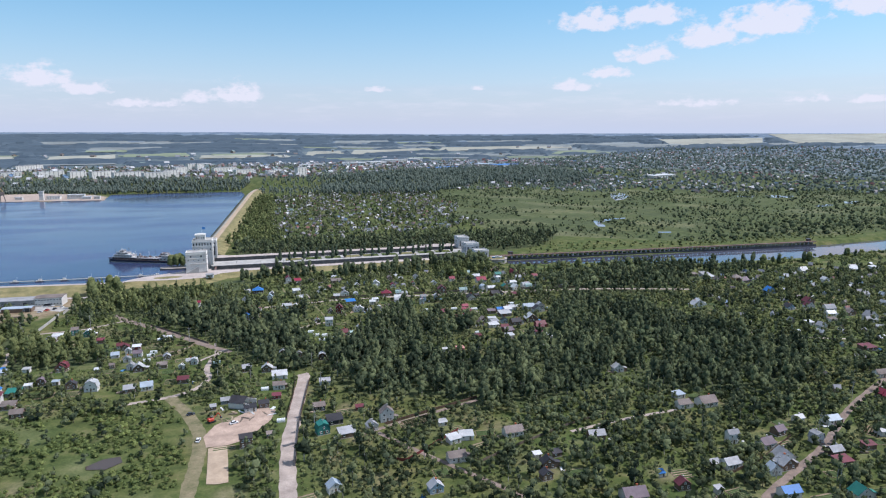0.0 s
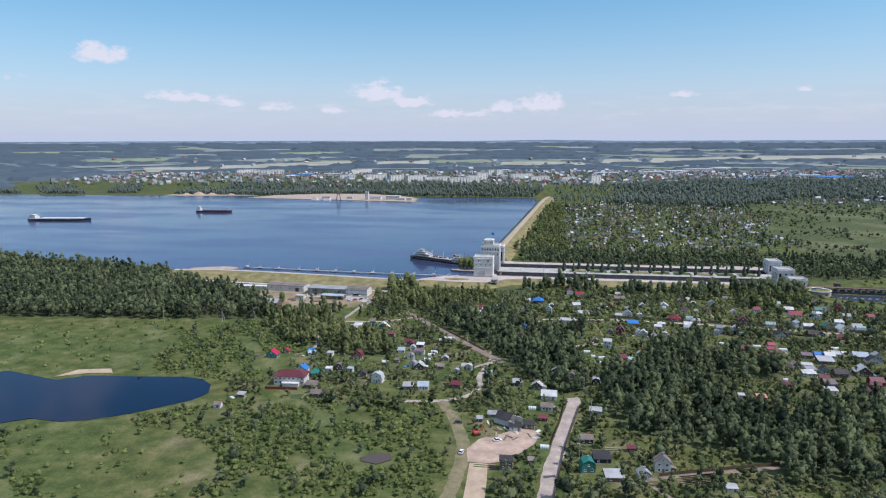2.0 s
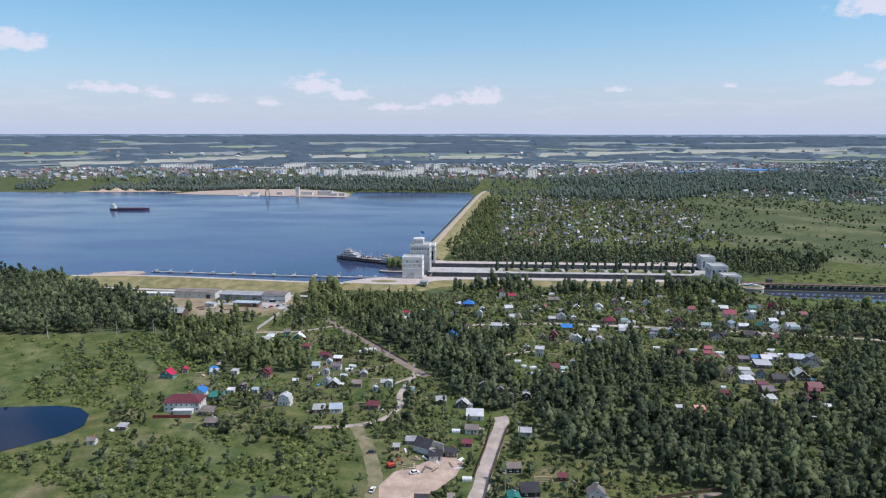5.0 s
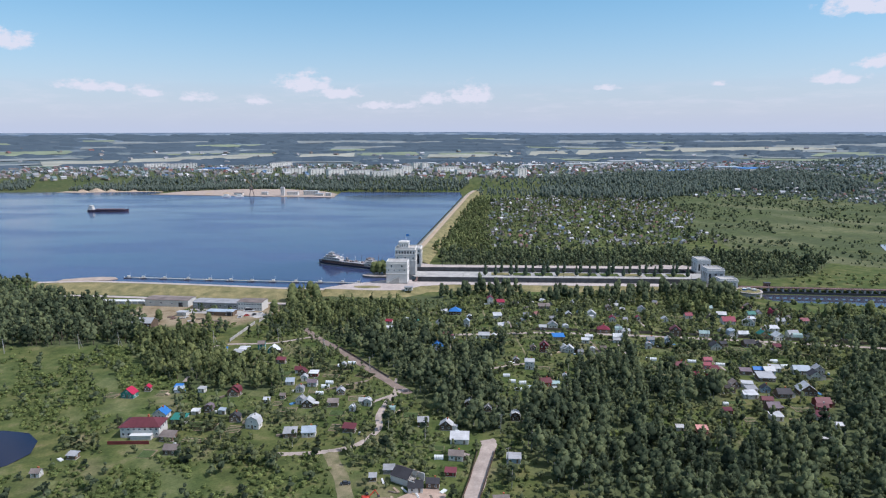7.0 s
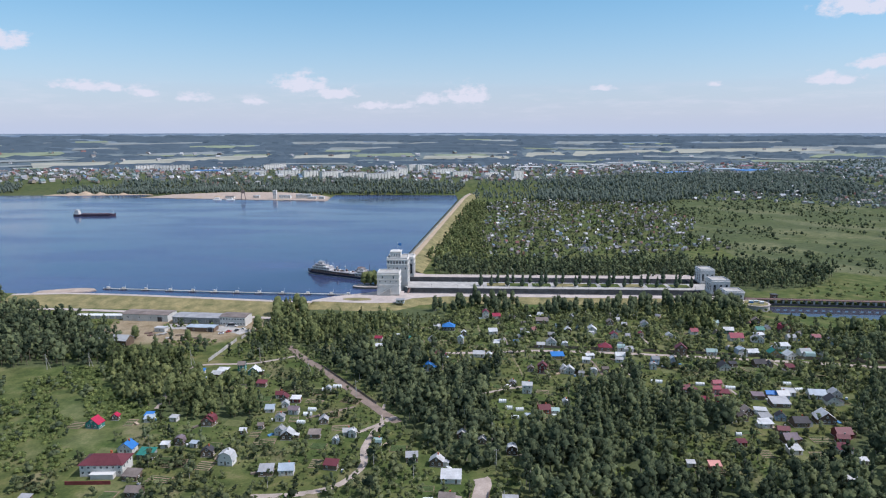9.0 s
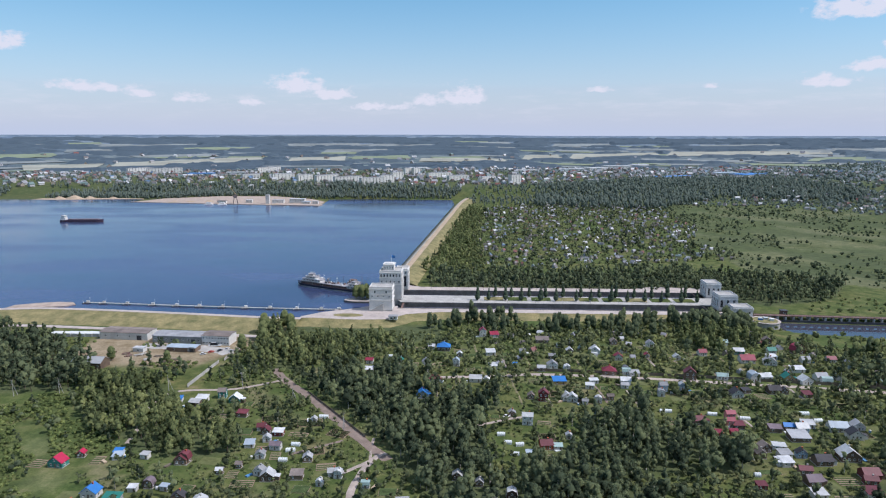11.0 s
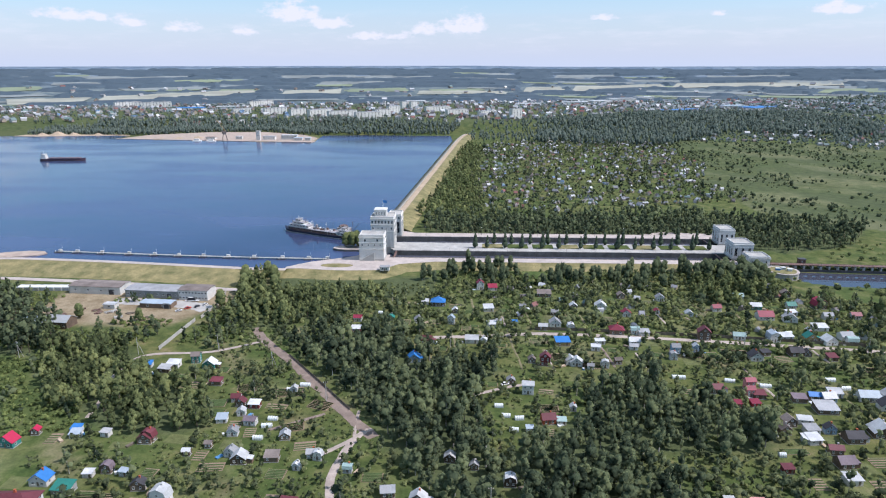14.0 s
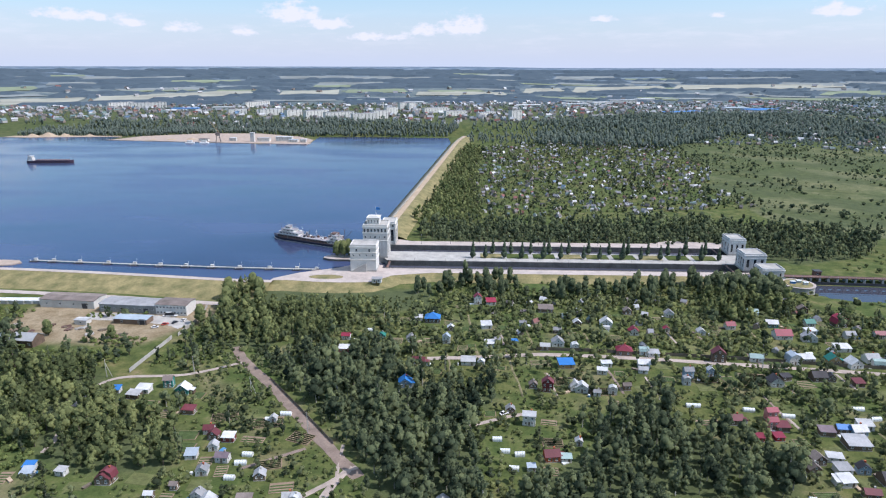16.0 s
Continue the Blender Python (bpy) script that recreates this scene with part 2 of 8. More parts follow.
def water_material(name, deep, rough=0.12, ripple=0.25):
    m, n, l, b = material(name)
    pos = n.new("ShaderNodeNewGeometry").outputs["Position"]
    mp = n.new("ShaderNodeMapping")
    mp.inputs["Scale"].default_value = (0.35, 1.0, 1.0)
    l.new(pos, mp.inputs["Vector"])
    wide = noise_node(n, l, mp.outputs[0], 0.012, 3, 0.5)
    col = ramp_node(n, l, wide.outputs["Fac"], [(0.35, tuple(c * 0.8 for c in deep)), (0.65, tuple(c * 1.2 for c in deep))])
    l.new(col.outputs[0], b.inputs["Base Color"])
    rr = ramp_node(n, l, wide.outputs["Fac"], [(0.4, (rough * 0.7,) * 3), (0.62, (rough * 1.5,) * 3)])
    l.new(rr.outputs[0], b.inputs["Roughness"])
    b.inputs["IOR"].default_value = 1.33
    b.inputs["Specular IOR Level"].default_value = 0.5
    wave = noise_node(n, l, pos, 0.6, 3, 0.6)
    bn = n.new("ShaderNodeBump")
    bn.inputs["Strength"].default_value, bn.inputs["Distance"].default_value = ripple, 0.12
    l.new(wave.outputs["Fac"], bn.inputs["Height"])
    l.new(bn.outputs[0], b.inputs["Normal"])
    return m


M_GROUND = ground_material()
M_WATER = water_material("reservoir_water", (0.050, 0.068, 0.142), 0.17)
M_POND = water_material("pond_water", (0.008, 0.012, 0.035), 0.05, 0.08)
M_MUDDY = water_material("muddy_water", (0.085, 0.066, 0.055), 0.2, 0.05)
M_CANAL = water_material("canal_water", (0.070, 0.074, 0.100), 0.04, 0.05)
M_POOL = water_material("shallow_pool", (0.20, 0.22, 0.25), 0.05, 0.05)
M_DIRT = surface("dirt_road", (0.45, 0.375, 0.325), 0.95, vary=0.28)
M_LANE = surface("dark_dirt_road", (0.275, 0.212, 0.175), 0.95, vary=0.3)
M_SAND = surface("pale_sand", (0.48, 0.37, 0.265), 0.95, vary=0.2)
M_WHARF = surface("river_sand", (0.46, 0.365, 0.30), 0.95, vary=0.25)
M_YARD = surface("churned_earth", (0.50, 0.37, 0.29), 0.95, vary=0.3)
M_CONCRETE = surface("concrete", (0.46, 0.44, 0.41), 0.85, vary=0.25)
M_PAVING = surface("pale_paving", (0.50, 0.43, 0.39), 0.85, vary=0.2)
M_DARKCONC = surface("damp_concrete", (0.16, 0.15, 0.14), 0.8, vary=0.4)
M_PLASTER = surface("white_plaster", (0.68, 0.655, 0.615), 0.8, vary=0.12)
M_GREYPLASTER = surface("grey_plaster", (0.62, 0.61, 0.60), 0.8, vary=0.15)
M_DRYSLOPE = surface("dry_grass_slope", (0.29, 0.240, 0.115), 0.95, coarse=0.11, fine=0.9, vary=0.4, dark=(0.15, 0.150, 0.062))
M_FACING = surface("weathered_slabs", (0.26, 0.25, 0.205), 0.9, vary=0.35)
M_RUT = surface("rutted_earth", (0.25, 0.205, 0.125), 0.95, vary=0.4, dark=(0.13, 0.135, 0.06))
M_GLASS = surface("window_glass", (0.022, 0.025, 0.032), 0.22, vary=0.1, bump=0)
M_FRAME = surface("white_frame", (0.7, 0.7, 0.68), 0.6, vary=0.1)
M_BARK = surface("bark", (0.16, 0.13, 0.10), 0.95, vary=0.4)
M_BIRCH = surface("birch_bark", (0.42, 0.40, 0.36), 0.9, vary=0.4)
M_STEEL = surface("dark_steel", (0.09, 0.09, 0.10), 0.6, 0.3, vary=0.3)
M_RUST = surface("rusty_steel", (0.20, 0.125, 0.105), 0.8, 0.1, vary=0.4)
M_TYRE = surface("tyre", (0.03, 0.03, 0.03), 0.9, bump=0)
M_WOOD = surface("grey_wood", (0.22, 0.18, 0.14), 0.9, vary=0.35)
M_POLY = surface("greenhouse_film", (0.72, 0.75, 0.74), 0.35, vary=0.1)
M_LEAF = foliage("broadleaf", (0.034, 0.047, 0.031), (0.088, 0.112, 0.066), (0.205, 0.236, 0.118), 0.34)
M_SCRUB = foliage("willow_scrub", (0.052, 0.067, 0.034), (0.130, 0.156, 0.068), (0.275, 0.300, 0.124), 0.36)
M_WILLOW = foliage("willow_leaf", (0.070, 0.096, 0.038), (0.156, 0.198, 0.072), (0.280, 0.325, 0.116), 0.42)
M_ORCHARD = foliage("orchard_leaf", (0.040, 0.052, 0.031), (0.100, 0.120, 0.062), (0.220, 0.244, 0.118), 0.36)
M_PINE = foliage("pine", (0.042, 0.060, 0.046), (0.070, 0.094, 0.064), (0.110, 0.140, 0.090), 0.25)
# haze put into the colour of far trees: lightened, bluish, low contrast
M_HAZETREES = foliage("far_trees", (0.108, 0.138, 0.120), (0.145, 0.180, 0.152), (0.190, 0.226, 0.182), 0.35)
# distance haze painted into the leaf colour: bluer and greyer
M_HAZEFOREST = foliage("blue_forest", (0.078, 0.108, 0.142), (0.102, 0.136, 0.168), (0.135, 0.170, 0.195), 0.2)

ROOF = {
    "R": ("dull red", surface("red_roof", (0.26, 0.032, 0.060), 0.5, vary=0.2, island=0.2)),
    "C": ("crimson", surface("crimson_roof", (0.42, 0.020, 0.065), 0.5, vary=0.15)),
    "D": ("maroon", surface("maroon_roof", (0.15, 0.040, 0.050), 0.55, vary=0.2, island=0.2)),
    "B": ("bright blue", surface("blue_roof", (0.045, 0.19, 0.50), 0.45, vary=0.15)),
    "W": ("white metal", surface("white_roof", (0.56, 0.56, 0.56), 0.5, vary=0.25, island=0.2)),
    "S": ("grey slate", surface("slate_roof", (0.36, 0.36, 0.37), 0.8, vary=0.25, island=0.25)),
    "N": ("weathered brown", surface("brown_roof", (0.23, 0.19, 0.17), 0.85, vary=0.3, island=0.25)),
    "K": ("charcoal", surface("charcoal_roof", (0.055, 0.052, 0.058), 0.7, vary=0.3, island=0.25)),
    "T": ("teal green", surface("teal_roof", (0.035, 0.20, 0.16), 0.55, vary=0.2)),
    "A": ("pale green", surface("pale_green_roof", (0.33, 0.44, 0.42), 0.6, vary=0.2)),
    "L": ("pale blue", surface("pale_blue_roof", (0.40, 0.46, 0.52), 0.5, vary=0.2)),
    "V": ("violet grey", surface("violet_roof", (0.20, 0.155, 0.175), 0.7, vary=0.25)),
    "P": ("pink", surface("pink_roof", (0.62, 0.30, 0.26), 0.7, vary=0.15)),
    "g": ("grey", surface("grey_sheet", (0.40, 0.41, 0.42), 0.6, vary=0.2)),
}
WALL = {
    "w": ("white", surface("white_wall", (0.66, 0.64, 0.60), 0.8, vary=0.15, island=0.1)),
    "n": ("brown timber", surface("timber_wall", (0.20, 0.14, 0.10), 0.9, vary=0.35, island=0.3)),
    "N": ("dark brown", surface("dark_timber", (0.13, 0.085, 0.06), 0.9, vary=0.35)),
    "K": ("dark", surface("dark_wall", (0.05, 0.05, 0.055), 0.85, vary=0.3)),
    "T": ("teal", surface("teal_wall", (0.06, 0.24, 0.21), 0.8, vary=0.25)),
    "D": ("maroon", surface("maroon_wall", (0.19, 0.045, 0.045), 0.8, vary=0.25)),
    "O": ("orange brick", surface("orange_wall", (0.46, 0.13, 0.06), 0.85, vary=0.2)),
    "b": ("pale blue", surface("blue_wall", (0.30, 0.40, 0.50), 0.8, vary=0.2)),
    "y": ("yellow", surface("yellow_wall", (0.46, 0.33, 0.16), 0.85, vary=0.2)),
    "g": ("grey", surface("grey_wall", (0.33, 0.33, 0.32), 0.85, vary=0.25)),
    "P": ("pink", surface("pink_wall", (0.58, 0.24, 0.22), 0.85, vary=0.2)),
    "R": ("red", surface("red_wall", (0.36, 0.045, 0.05), 0.8, vary=0.2)),
}


# ---- mesh helpers ----
def mesh(name, verts, faces, mats, parent=None, label="", indices=None, smooth=False):
    me = bpy.data.meshes.new(name)
    me.from_pydata([tuple(v) for v in verts], [], [tuple(f) for f in faces])
    for m in (mats if isinstance(mats, (list, tuple)) else [mats]):
        me.materials.append(m)
    if indices is not None:
        me.polygons.foreach_set("material_index", indices)
    if smooth:
        me.polygons.foreach_set("use_smooth", [True] * len(me.polygons))
    me.update()
    ob = new(name, me)
    if parent is not None:
        ob.parent = parent
    if label:
        ob["label"] = label
    return ob


def again(ob, parent, x=0, y=0, z=0, rz=0):
    """One more object on the same mesh, under parent."""
    o = new(ob.name.split(".")[0], ob.data)
    o.parent = parent
    o.matrix_basis = pose(x, y, z, 0, 0, rz)
    return o


def block(x0, y0, z0, x1, y1, z1, bevel=0.0):
    """Verts and faces of a box, its upper edges chamfered by bevel."""
    if not bevel:
        v = [(x, y, z) for z in (z0, z1) for x, y in ((x0, y0), (x1, y0), (x1, y1), (x0, y1))]
        return v, [(3, 2, 1, 0), (4, 5, 6, 7), (0, 1, 5, 4), (1, 2, 6, 5), (2, 3, 7, 6), (3, 0, 4, 7)]
    c = bevel
    v = [(x, y, z) for z, i in ((z0, 0), (z1 - c, 0), (z1, c)) for x, y in ((x0 + i, y0 + i), (x1 - i, y0 + i), (x1 - i, y1 - i), (x0 + i, y1 - i))]
    f = [(3, 2, 1, 0), (8, 9, 10, 11)] + [(k + i, k + (i + 1) % 4, k + 4 + (i + 1) % 4, k + 4 + i) for k in (0, 4) for i in range(4)]
    return v, f


def join(*pieces):
    verts, faces = [], []
    for v, f in pieces:
        faces += [tuple(i + len(verts) for i in q) for q in f]
        verts += list(v)
    return verts, faces


def prism(outline, z0, z1):
    """An upright prism on a plan outline given anticlockwise."""
    n = len(outline)
    v = [(x, y, z0) for x, y in outline] + [(x, y, z1) for x, y in outline]
    return v, [tuple(range(n - 1, -1, -1)), tuple(range(n, 2 * n))] + [(i, (i + 1) % n, n + (i + 1) % n, n + i) for i in range(n)]


def tube(a, b, ra, rb, sides=8):
    a, b = Vector(a), Vector(b)
    q = (b - a).to_track_quat("Z", "Y")
    v = []
    for p, r in ((a, ra), (b, rb)):
        v += [tuple(p + q @ Vector((r * math.cos(6.2832 * i / sides), r * math.sin(6.2832 * i / sides), 0))) for i in range(sides)]
    return v, [tuple(range(sides - 1, -1, -1)), tuple(range(sides, 2 * sides))] + [(i, (i + 1) % sides, sides + (i + 1) % sides, sides + i) for i in range(sides)]


def empty(name, x, y, z=0.0, rz=0.0):
    e = new(name)
    e.empty_display_size = 0.5
    e.matrix_basis = pose(x, y, z, 0, 0, rz)
    return e


# ---- plan ----
RES = [(-3600, 760), (-1500, 740), (-700, 700), (-450, 655), (-335, 628), (-283, 631), (-97, 612), (-62, 614), (-44, 632), (-9, 648), (-9, 712), (-9, 760),
       (42, 1500), (34, 1600), (-160, 1610), (-256, 1600), (-247, 1464), (-450, 1486), (-695, 1521), (-700, 1585), (-820, 1590), (-933, 1570), (-1437, 1545), (-3600, 1500)]
CANAL = [(318, 618), (345, 596), (400, 588), (452, 575), (547, 543), (708, 541), (823, 552), (1300, 590), (2400, 600), (2400, 720), (1300, 700), (916, 628), (775, 616), (528, 626), (347, 638), (318, 640)]
wood_a = [(-29, 479), (9, 493), (41, 495), (46, 468), (64, 450), (86, 451), (100, 446), (85, 419), (88, 397), (88, 366), (45, 365), (40, 387), (10, 431)]
wood_l = [(46, 376), (88, 367), (100, 356), (92, 330), (76, 332), (60, 346)]
wood_b = [(99, 367), (113, 379), (134, 399), (157, 440), (181, 447), (177, 416), (206, 408), (219, 391), (212, 372)]
wood_c = [(98, 367), (126, 371), (144, 337), (172, 325), (212, 316), (240, 306), (217, 257), (186, 279), (146, 276), (115, 287), (103, 306)]
wood_d = [(112, 367), (145, 376), (170, 344), (195, 313), (250, 345), (326, 450), (352, 410), (380, 345), (405, 298), (415, 272), (357, 217), (289, 237), (259, 255), (223, 248), (174, 243), (150, 270), (113, 280)]
wood_e = [(-171, 465), (-124, 471), (-99, 449), (-82, 427), (-48, 409), (-35, 380), (-52, 375), (-82, 376), (-102, 391), (-122, 398)]
wood_f = [(-76, 499), (-89, 586), (-81, 605), (-28, 598), (54, 602), (60, 565), (13, 547), (-1, 510), (-28, 509), (-33, 493)]
wood_g = [(-526, 573), (-300, 577), (-224, 537), (-178, 499), (-163, 454), (-229, 445), (-391, 429)]
wood_h = [(34, 753), (78, 706), (215, 704), (303, 704), (355, 674), (425, 701), (475, 769), (299, 818), (94, 796), (42, 794)]
wood_i = [(232, 557), (254, 544), (293, 560), (306, 592), (249, 601)]
wood_j = [(329, 506), (421, 534), (473, 490), (429, 429), (330, 459)]
wood_k = [(436, 560), (552, 501), (582, 486), (457, 468)]
scrub_a = [(-210, 237), (-162, 250), (-137, 273), (-88, 297), (4, 303), (21, 273), (28, 208), (-156, 180)]
scrub_b = [(-207, 408), (-162, 463), (-102, 409), (-118, 356), (-107, 307), (-136, 321), (-213, 330), (-265, 370)]
scrub_c = [(-232, 417), (-158, 420), (-106, 412), (-99, 376), (-132, 374), (-117, 338), (-147, 336), (-170, 335)]
lea_a = [(-370, 407), (-229, 445), (-207, 408), (-220, 340), (-279, 310)]
lea_b = [(-205, 231), (-138, 248), (-101, 229), (-63, 194), (-156, 180)]
pond = [(-286, 317), (-234, 305), (-220, 315), (-187, 318), (-158, 322), (-144, 320), (-134, 312), (-129, 300), (-132, 289), (-143, 278), (-156, 266), (-173, 255), (-186, 251), (-206, 252), (-217, 244)]
WOODS = [wood_a, wood_l, wood_b, wood_c, wood_d, wood_e, wood_f, wood_g, wood_h, wood_i, wood_j, wood_k]
PINES = [(217, 1486), (245, 1778), (606, 2107), (1021, 2129), (1108, 1822), (961, 1576), (678, 1659), (460, 1428), (322, 1440)]
PLOTS = [(96, 1428), (236, 1551), (483, 1502), (459, 1176), (400, 1026), (420, 900), (183, 821), (94, 830), (81, 1013)]
MARSH = [(435, 1181), (592, 1353), (902, 1475), (1200, 1200), (900, 900), (620, 820), (480, 840), (402, 974)]
SUBURB = [(720, 1640), (960, 1420), (1140, 1230), (1380, 1210), (1480, 1100), (1900, 1080), (2400, 1250), (3000, 1800), (3250, 2500), (3050, 3000), (2400, 3300), (1214, 2774)]


def inside(poly, x, y):
    x, y = np.asarray(x, float), np.asarray(y, float)
    res = np.zeros(x.shape, bool)
    for (ax, ay), (bx, by) in zip(poly, poly[1:] + poly[:1]):
        cross = (ay > y) != (by > y)
        res ^= cross & (x < (bx - ax) * (y - ay) / (by - ay if by != ay else 1e-9) + ax)
    return res


def line_dist(line, x, y, closed=False):
    x, y = np.asarray(x, float), np.asarray(y, float)
    best = np.full(x.shape, 1e9)
    for (ax, ay), (bx, by) in zip(line, line[1:] + (line[:1] if closed else [])):
        dx, dy = bx - ax, by - ay
        s = np.clip(((x - ax) * dx + (y - ay) * dy) / (dx * dx + dy * dy + 1e-9), 0, 1)
        best = np.minimum(best, np.hypot(x - ax - s * dx, y - ay - s * dy))
    return best


def signed(poly, x, y):
    """Metres to the outline, negative inside."""
    d = line_dist(poly, x, y, True)
    return np.where(inside(poly, x, y), -d, d)


def step(a, b, v):
    s = np.clip((v - a) / (b - a), 0, 1)
    return s * s * (3 - 2 * s)


def wavy(x, y, s, k=0.0):
    """A cheap smooth field between -1 and 1."""
    return (np.sin(x / s + 1.3 * np.sin(y / s * 0.7 + k)) * np.cos(y / s * 0.9 + 1.1 * np.sin(x / s * 0.6 - k)) + 0.5 * np.sin(x / s * 2.3 + y / s * 1.9 + k)) / 1.5


def height(x, y):
    """The lie of the land: river plain, the town on its higher bank, far uplands that close the view."""
    x, y = np.asarray(x, float), np.asarray(y, float)
    z = 0.5 * wavy(x, y, 90) * step(150, 400, np.hypot(x - 100, y - 300))
    shore = 1590 + 0.03 * np.clip(-x, 0, 1500) + 85 * step(-720, -640, x) * step(-235, -300, x)
    bluff = 21 * step(25, 150, y - shore) * (1 - step(60, 700, x)) + 12 * step(1500, 2100, y) * step(60, 700, x)
    z = z + bluff
    r = np.hypot(x - 80, y - 40)
    z = z + 104 * np.clip((r - 3000) / 1850, 0, 1.1) ** 1.6
    d = signed(RES, x, y)
    z = z + 2.6 * (1 - step(0, 18, d)) * (y < 1560) * (x < -100)
    z = z * step(-6, 4, d) + -5.0 * (1 - step(-9, 3, d))
    d = signed(CANAL, x, y)
    z = z * step(-8, 6, d) + -8.0 * (1 - step(-9, 5, d))
    d = signed(pond, x, y)
    z = z * step(-6, 3, d) + -2.0 * (1 - step(-6, 3, d))
    lock = (x > -25) & (x < 330) & (y > 640) & (y < 715)
    return np.where(lock, np.minimum(z, -9.0), z)


def graded(lo, hi, fine_lo, fine_hi, cell, grow=1.09):
    mid = list(np.arange(fine_lo, fine_hi + cell, cell))
    up, s = [mid[-1]], cell
    while up[-1] < hi:
        s *= grow
        up.append(up[-1] + s)
    dn, s = [mid[0]], cell
    while dn[-1] > lo:
        s *= grow
        dn.append(dn[-1] - s)
    return np.array(dn[:0:-1] + mid + up[1:])


gx, gy = graded(-5200, 5200, -330, 560, 6.0, 1.065), graded(-1500, 5000, 120, 760, 6.0, 1.035)
GX, GY = np.meshgrid(gx, gy)
GZ = height(GX, GY)
nx, ny = len(gx), len(gy)
quad = (np.arange(ny - 1)[:, None] * nx + np.arange(nx - 1)[None, :]).ravel()
me = bpy.data.meshes.new("ground")
me.from_pydata(np.c_[GX.ravel(), GY.ravel(), GZ.ravel()].tolist(), [], np.c_[quad, quad + 1, quad + nx + 1, quad + nx].tolist())
me.polygons.foreach_set("use_smooth", [True] * len(me.polygons))
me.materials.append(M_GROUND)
cover_w, cover_d, cover_s = np.zeros(GX.shape), np.zeros(GX.shape), np.zeros(GX.shape)
for poly in WOODS + [PINES]:
    cover_w = np.maximum(cover_w, step(3, -4, signed(poly, GX, GY)))
for poly in (scrub_a, scrub_b, scrub_c):
    cover_w = np.maximum(cover_w, 0.1 * step(5, -5, signed(poly, GX, GY)))
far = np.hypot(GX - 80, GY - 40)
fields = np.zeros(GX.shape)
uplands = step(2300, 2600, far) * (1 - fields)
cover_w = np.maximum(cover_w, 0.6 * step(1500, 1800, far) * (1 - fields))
cover_d = np.maximum(cover_d, fields)
fen = inside([(400, 830), (470, 770), (640, 660), (900, 660), (1600, 760), (2400, 1000), (1500, 1300), (899, 1400), (700, 1500), (480, 1520), (460, 1180), (400, 1030)], GX, GY)
cover_d = np.maximum(cover_d, 0.18 * step(0.1, 0.7, wavy(GX * 0.8, GY, 41, 1.0) + 0.4 * wavy(GX, GY, 13, 3.0)) * fen)
cover_w = np.maximum(cover_w, (0.62 + 0.38 * step(-0.2, 0.5, wavy(GX * 0.8, GY, 33, 7.0) + 0.5 * wavy(GX, GY, 11, 2.0))) * fen)
cover_d = np.maximum(cover_d, 0.14 * step(0.3, 0.8, wavy(GX, GY, 14, 4.0)) * (GY < 600) * (1 - cover_w))
yard = [(-215, 505), (-180, 498), (-110, 500), (-80, 545), (-96, 566), (-205, 572)]
cover_s = np.maximum(cover_s, step(6, -3, signed(yard, GX, GY)) * 0.9)
spit = [(-247, 1464), (-450, 1486), (-695, 1521), (-660, 1600), (-540, 1665), (-400, 1670), (-300, 1600), (-256, 1540)]
cover_s = np.maximum(cover_s, step(12, -8, signed(spit, GX, GY)))
cover_s = np.maximum(cover_s, step(0.45, 0.85, wavy(GX, GY, 11, 9.0)) * 0.4 * (GY < 560) * (GY > 150) * (GX > -120) * (1 - cover_w))
attr = me.color_attributes.new("cover", "FLOAT_COLOR", "POINT")
attr.data.foreach_set("color", np.c_[cover_w.ravel(), cover_d.ravel() * (1 - cover_s.ravel()), cover_s.ravel(), np.ones(nx * ny)].astype(np.float32).ravel())
# weight of the painted haze, rising with distance
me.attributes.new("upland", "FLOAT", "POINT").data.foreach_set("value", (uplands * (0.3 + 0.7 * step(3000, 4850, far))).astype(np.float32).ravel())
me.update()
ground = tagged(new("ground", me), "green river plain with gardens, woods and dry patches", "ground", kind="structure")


def sheet(name, outline, z, mat, label, category="water"):
    ob = mesh(name, [(x, y, z) for x, y in outline], [tuple(range(len(outline)))], mat)
    return tagged(ob, label, category, kind="structure")


sheet("water", RES, 1.2, M_WATER, "wide blue reservoir with a light ripple", "reservoir")
sheet("water_canal", CANAL, -4.2, M_CANAL, "still canal water below the lock", "canal")
sheet("water_pond", pond, -0.35, M_POND, "dark still pond among meadows", "pond")
for poly in ([(599, 889), (606, 887), (594, 850), (591, 836), (582, 820), (574, 828), (582, 850)], [(629, 902), (673, 911), (668, 900), (640, 893), (604, 868), (598, 876)],
             [(878, 1303), (914, 1307), (890, 1240), (837, 1178), (808, 1162), (830, 1219)], [(1204, 1169), (1256, 1138), (1212, 1097), (1174, 1123)], [(1119, 1168), (1172, 1165), (1137, 1134)],
             [(1138, 965), (1198, 979), (1172, 954), (1128, 947)], [(1254, 1007), (1297, 1006), (1245, 964), (1232, 979)], [(632, 755), (650, 750), (644, 740), (626, 746)]):
    base = max(float(height(x, y)) for x, y in poly) + 0.35
    sheet("water_marsh", poly, base, M_POOL, "shallow marsh pool glinting among reeds", "pool")
sheet("water_pit", [(-17, 236), (-11, 241), (-4, 242), (-2, 236), (-8, 231), (-16, 233)], 0.3, M_MUDDY, "muddy brown dugout pool in scrub", "pool")


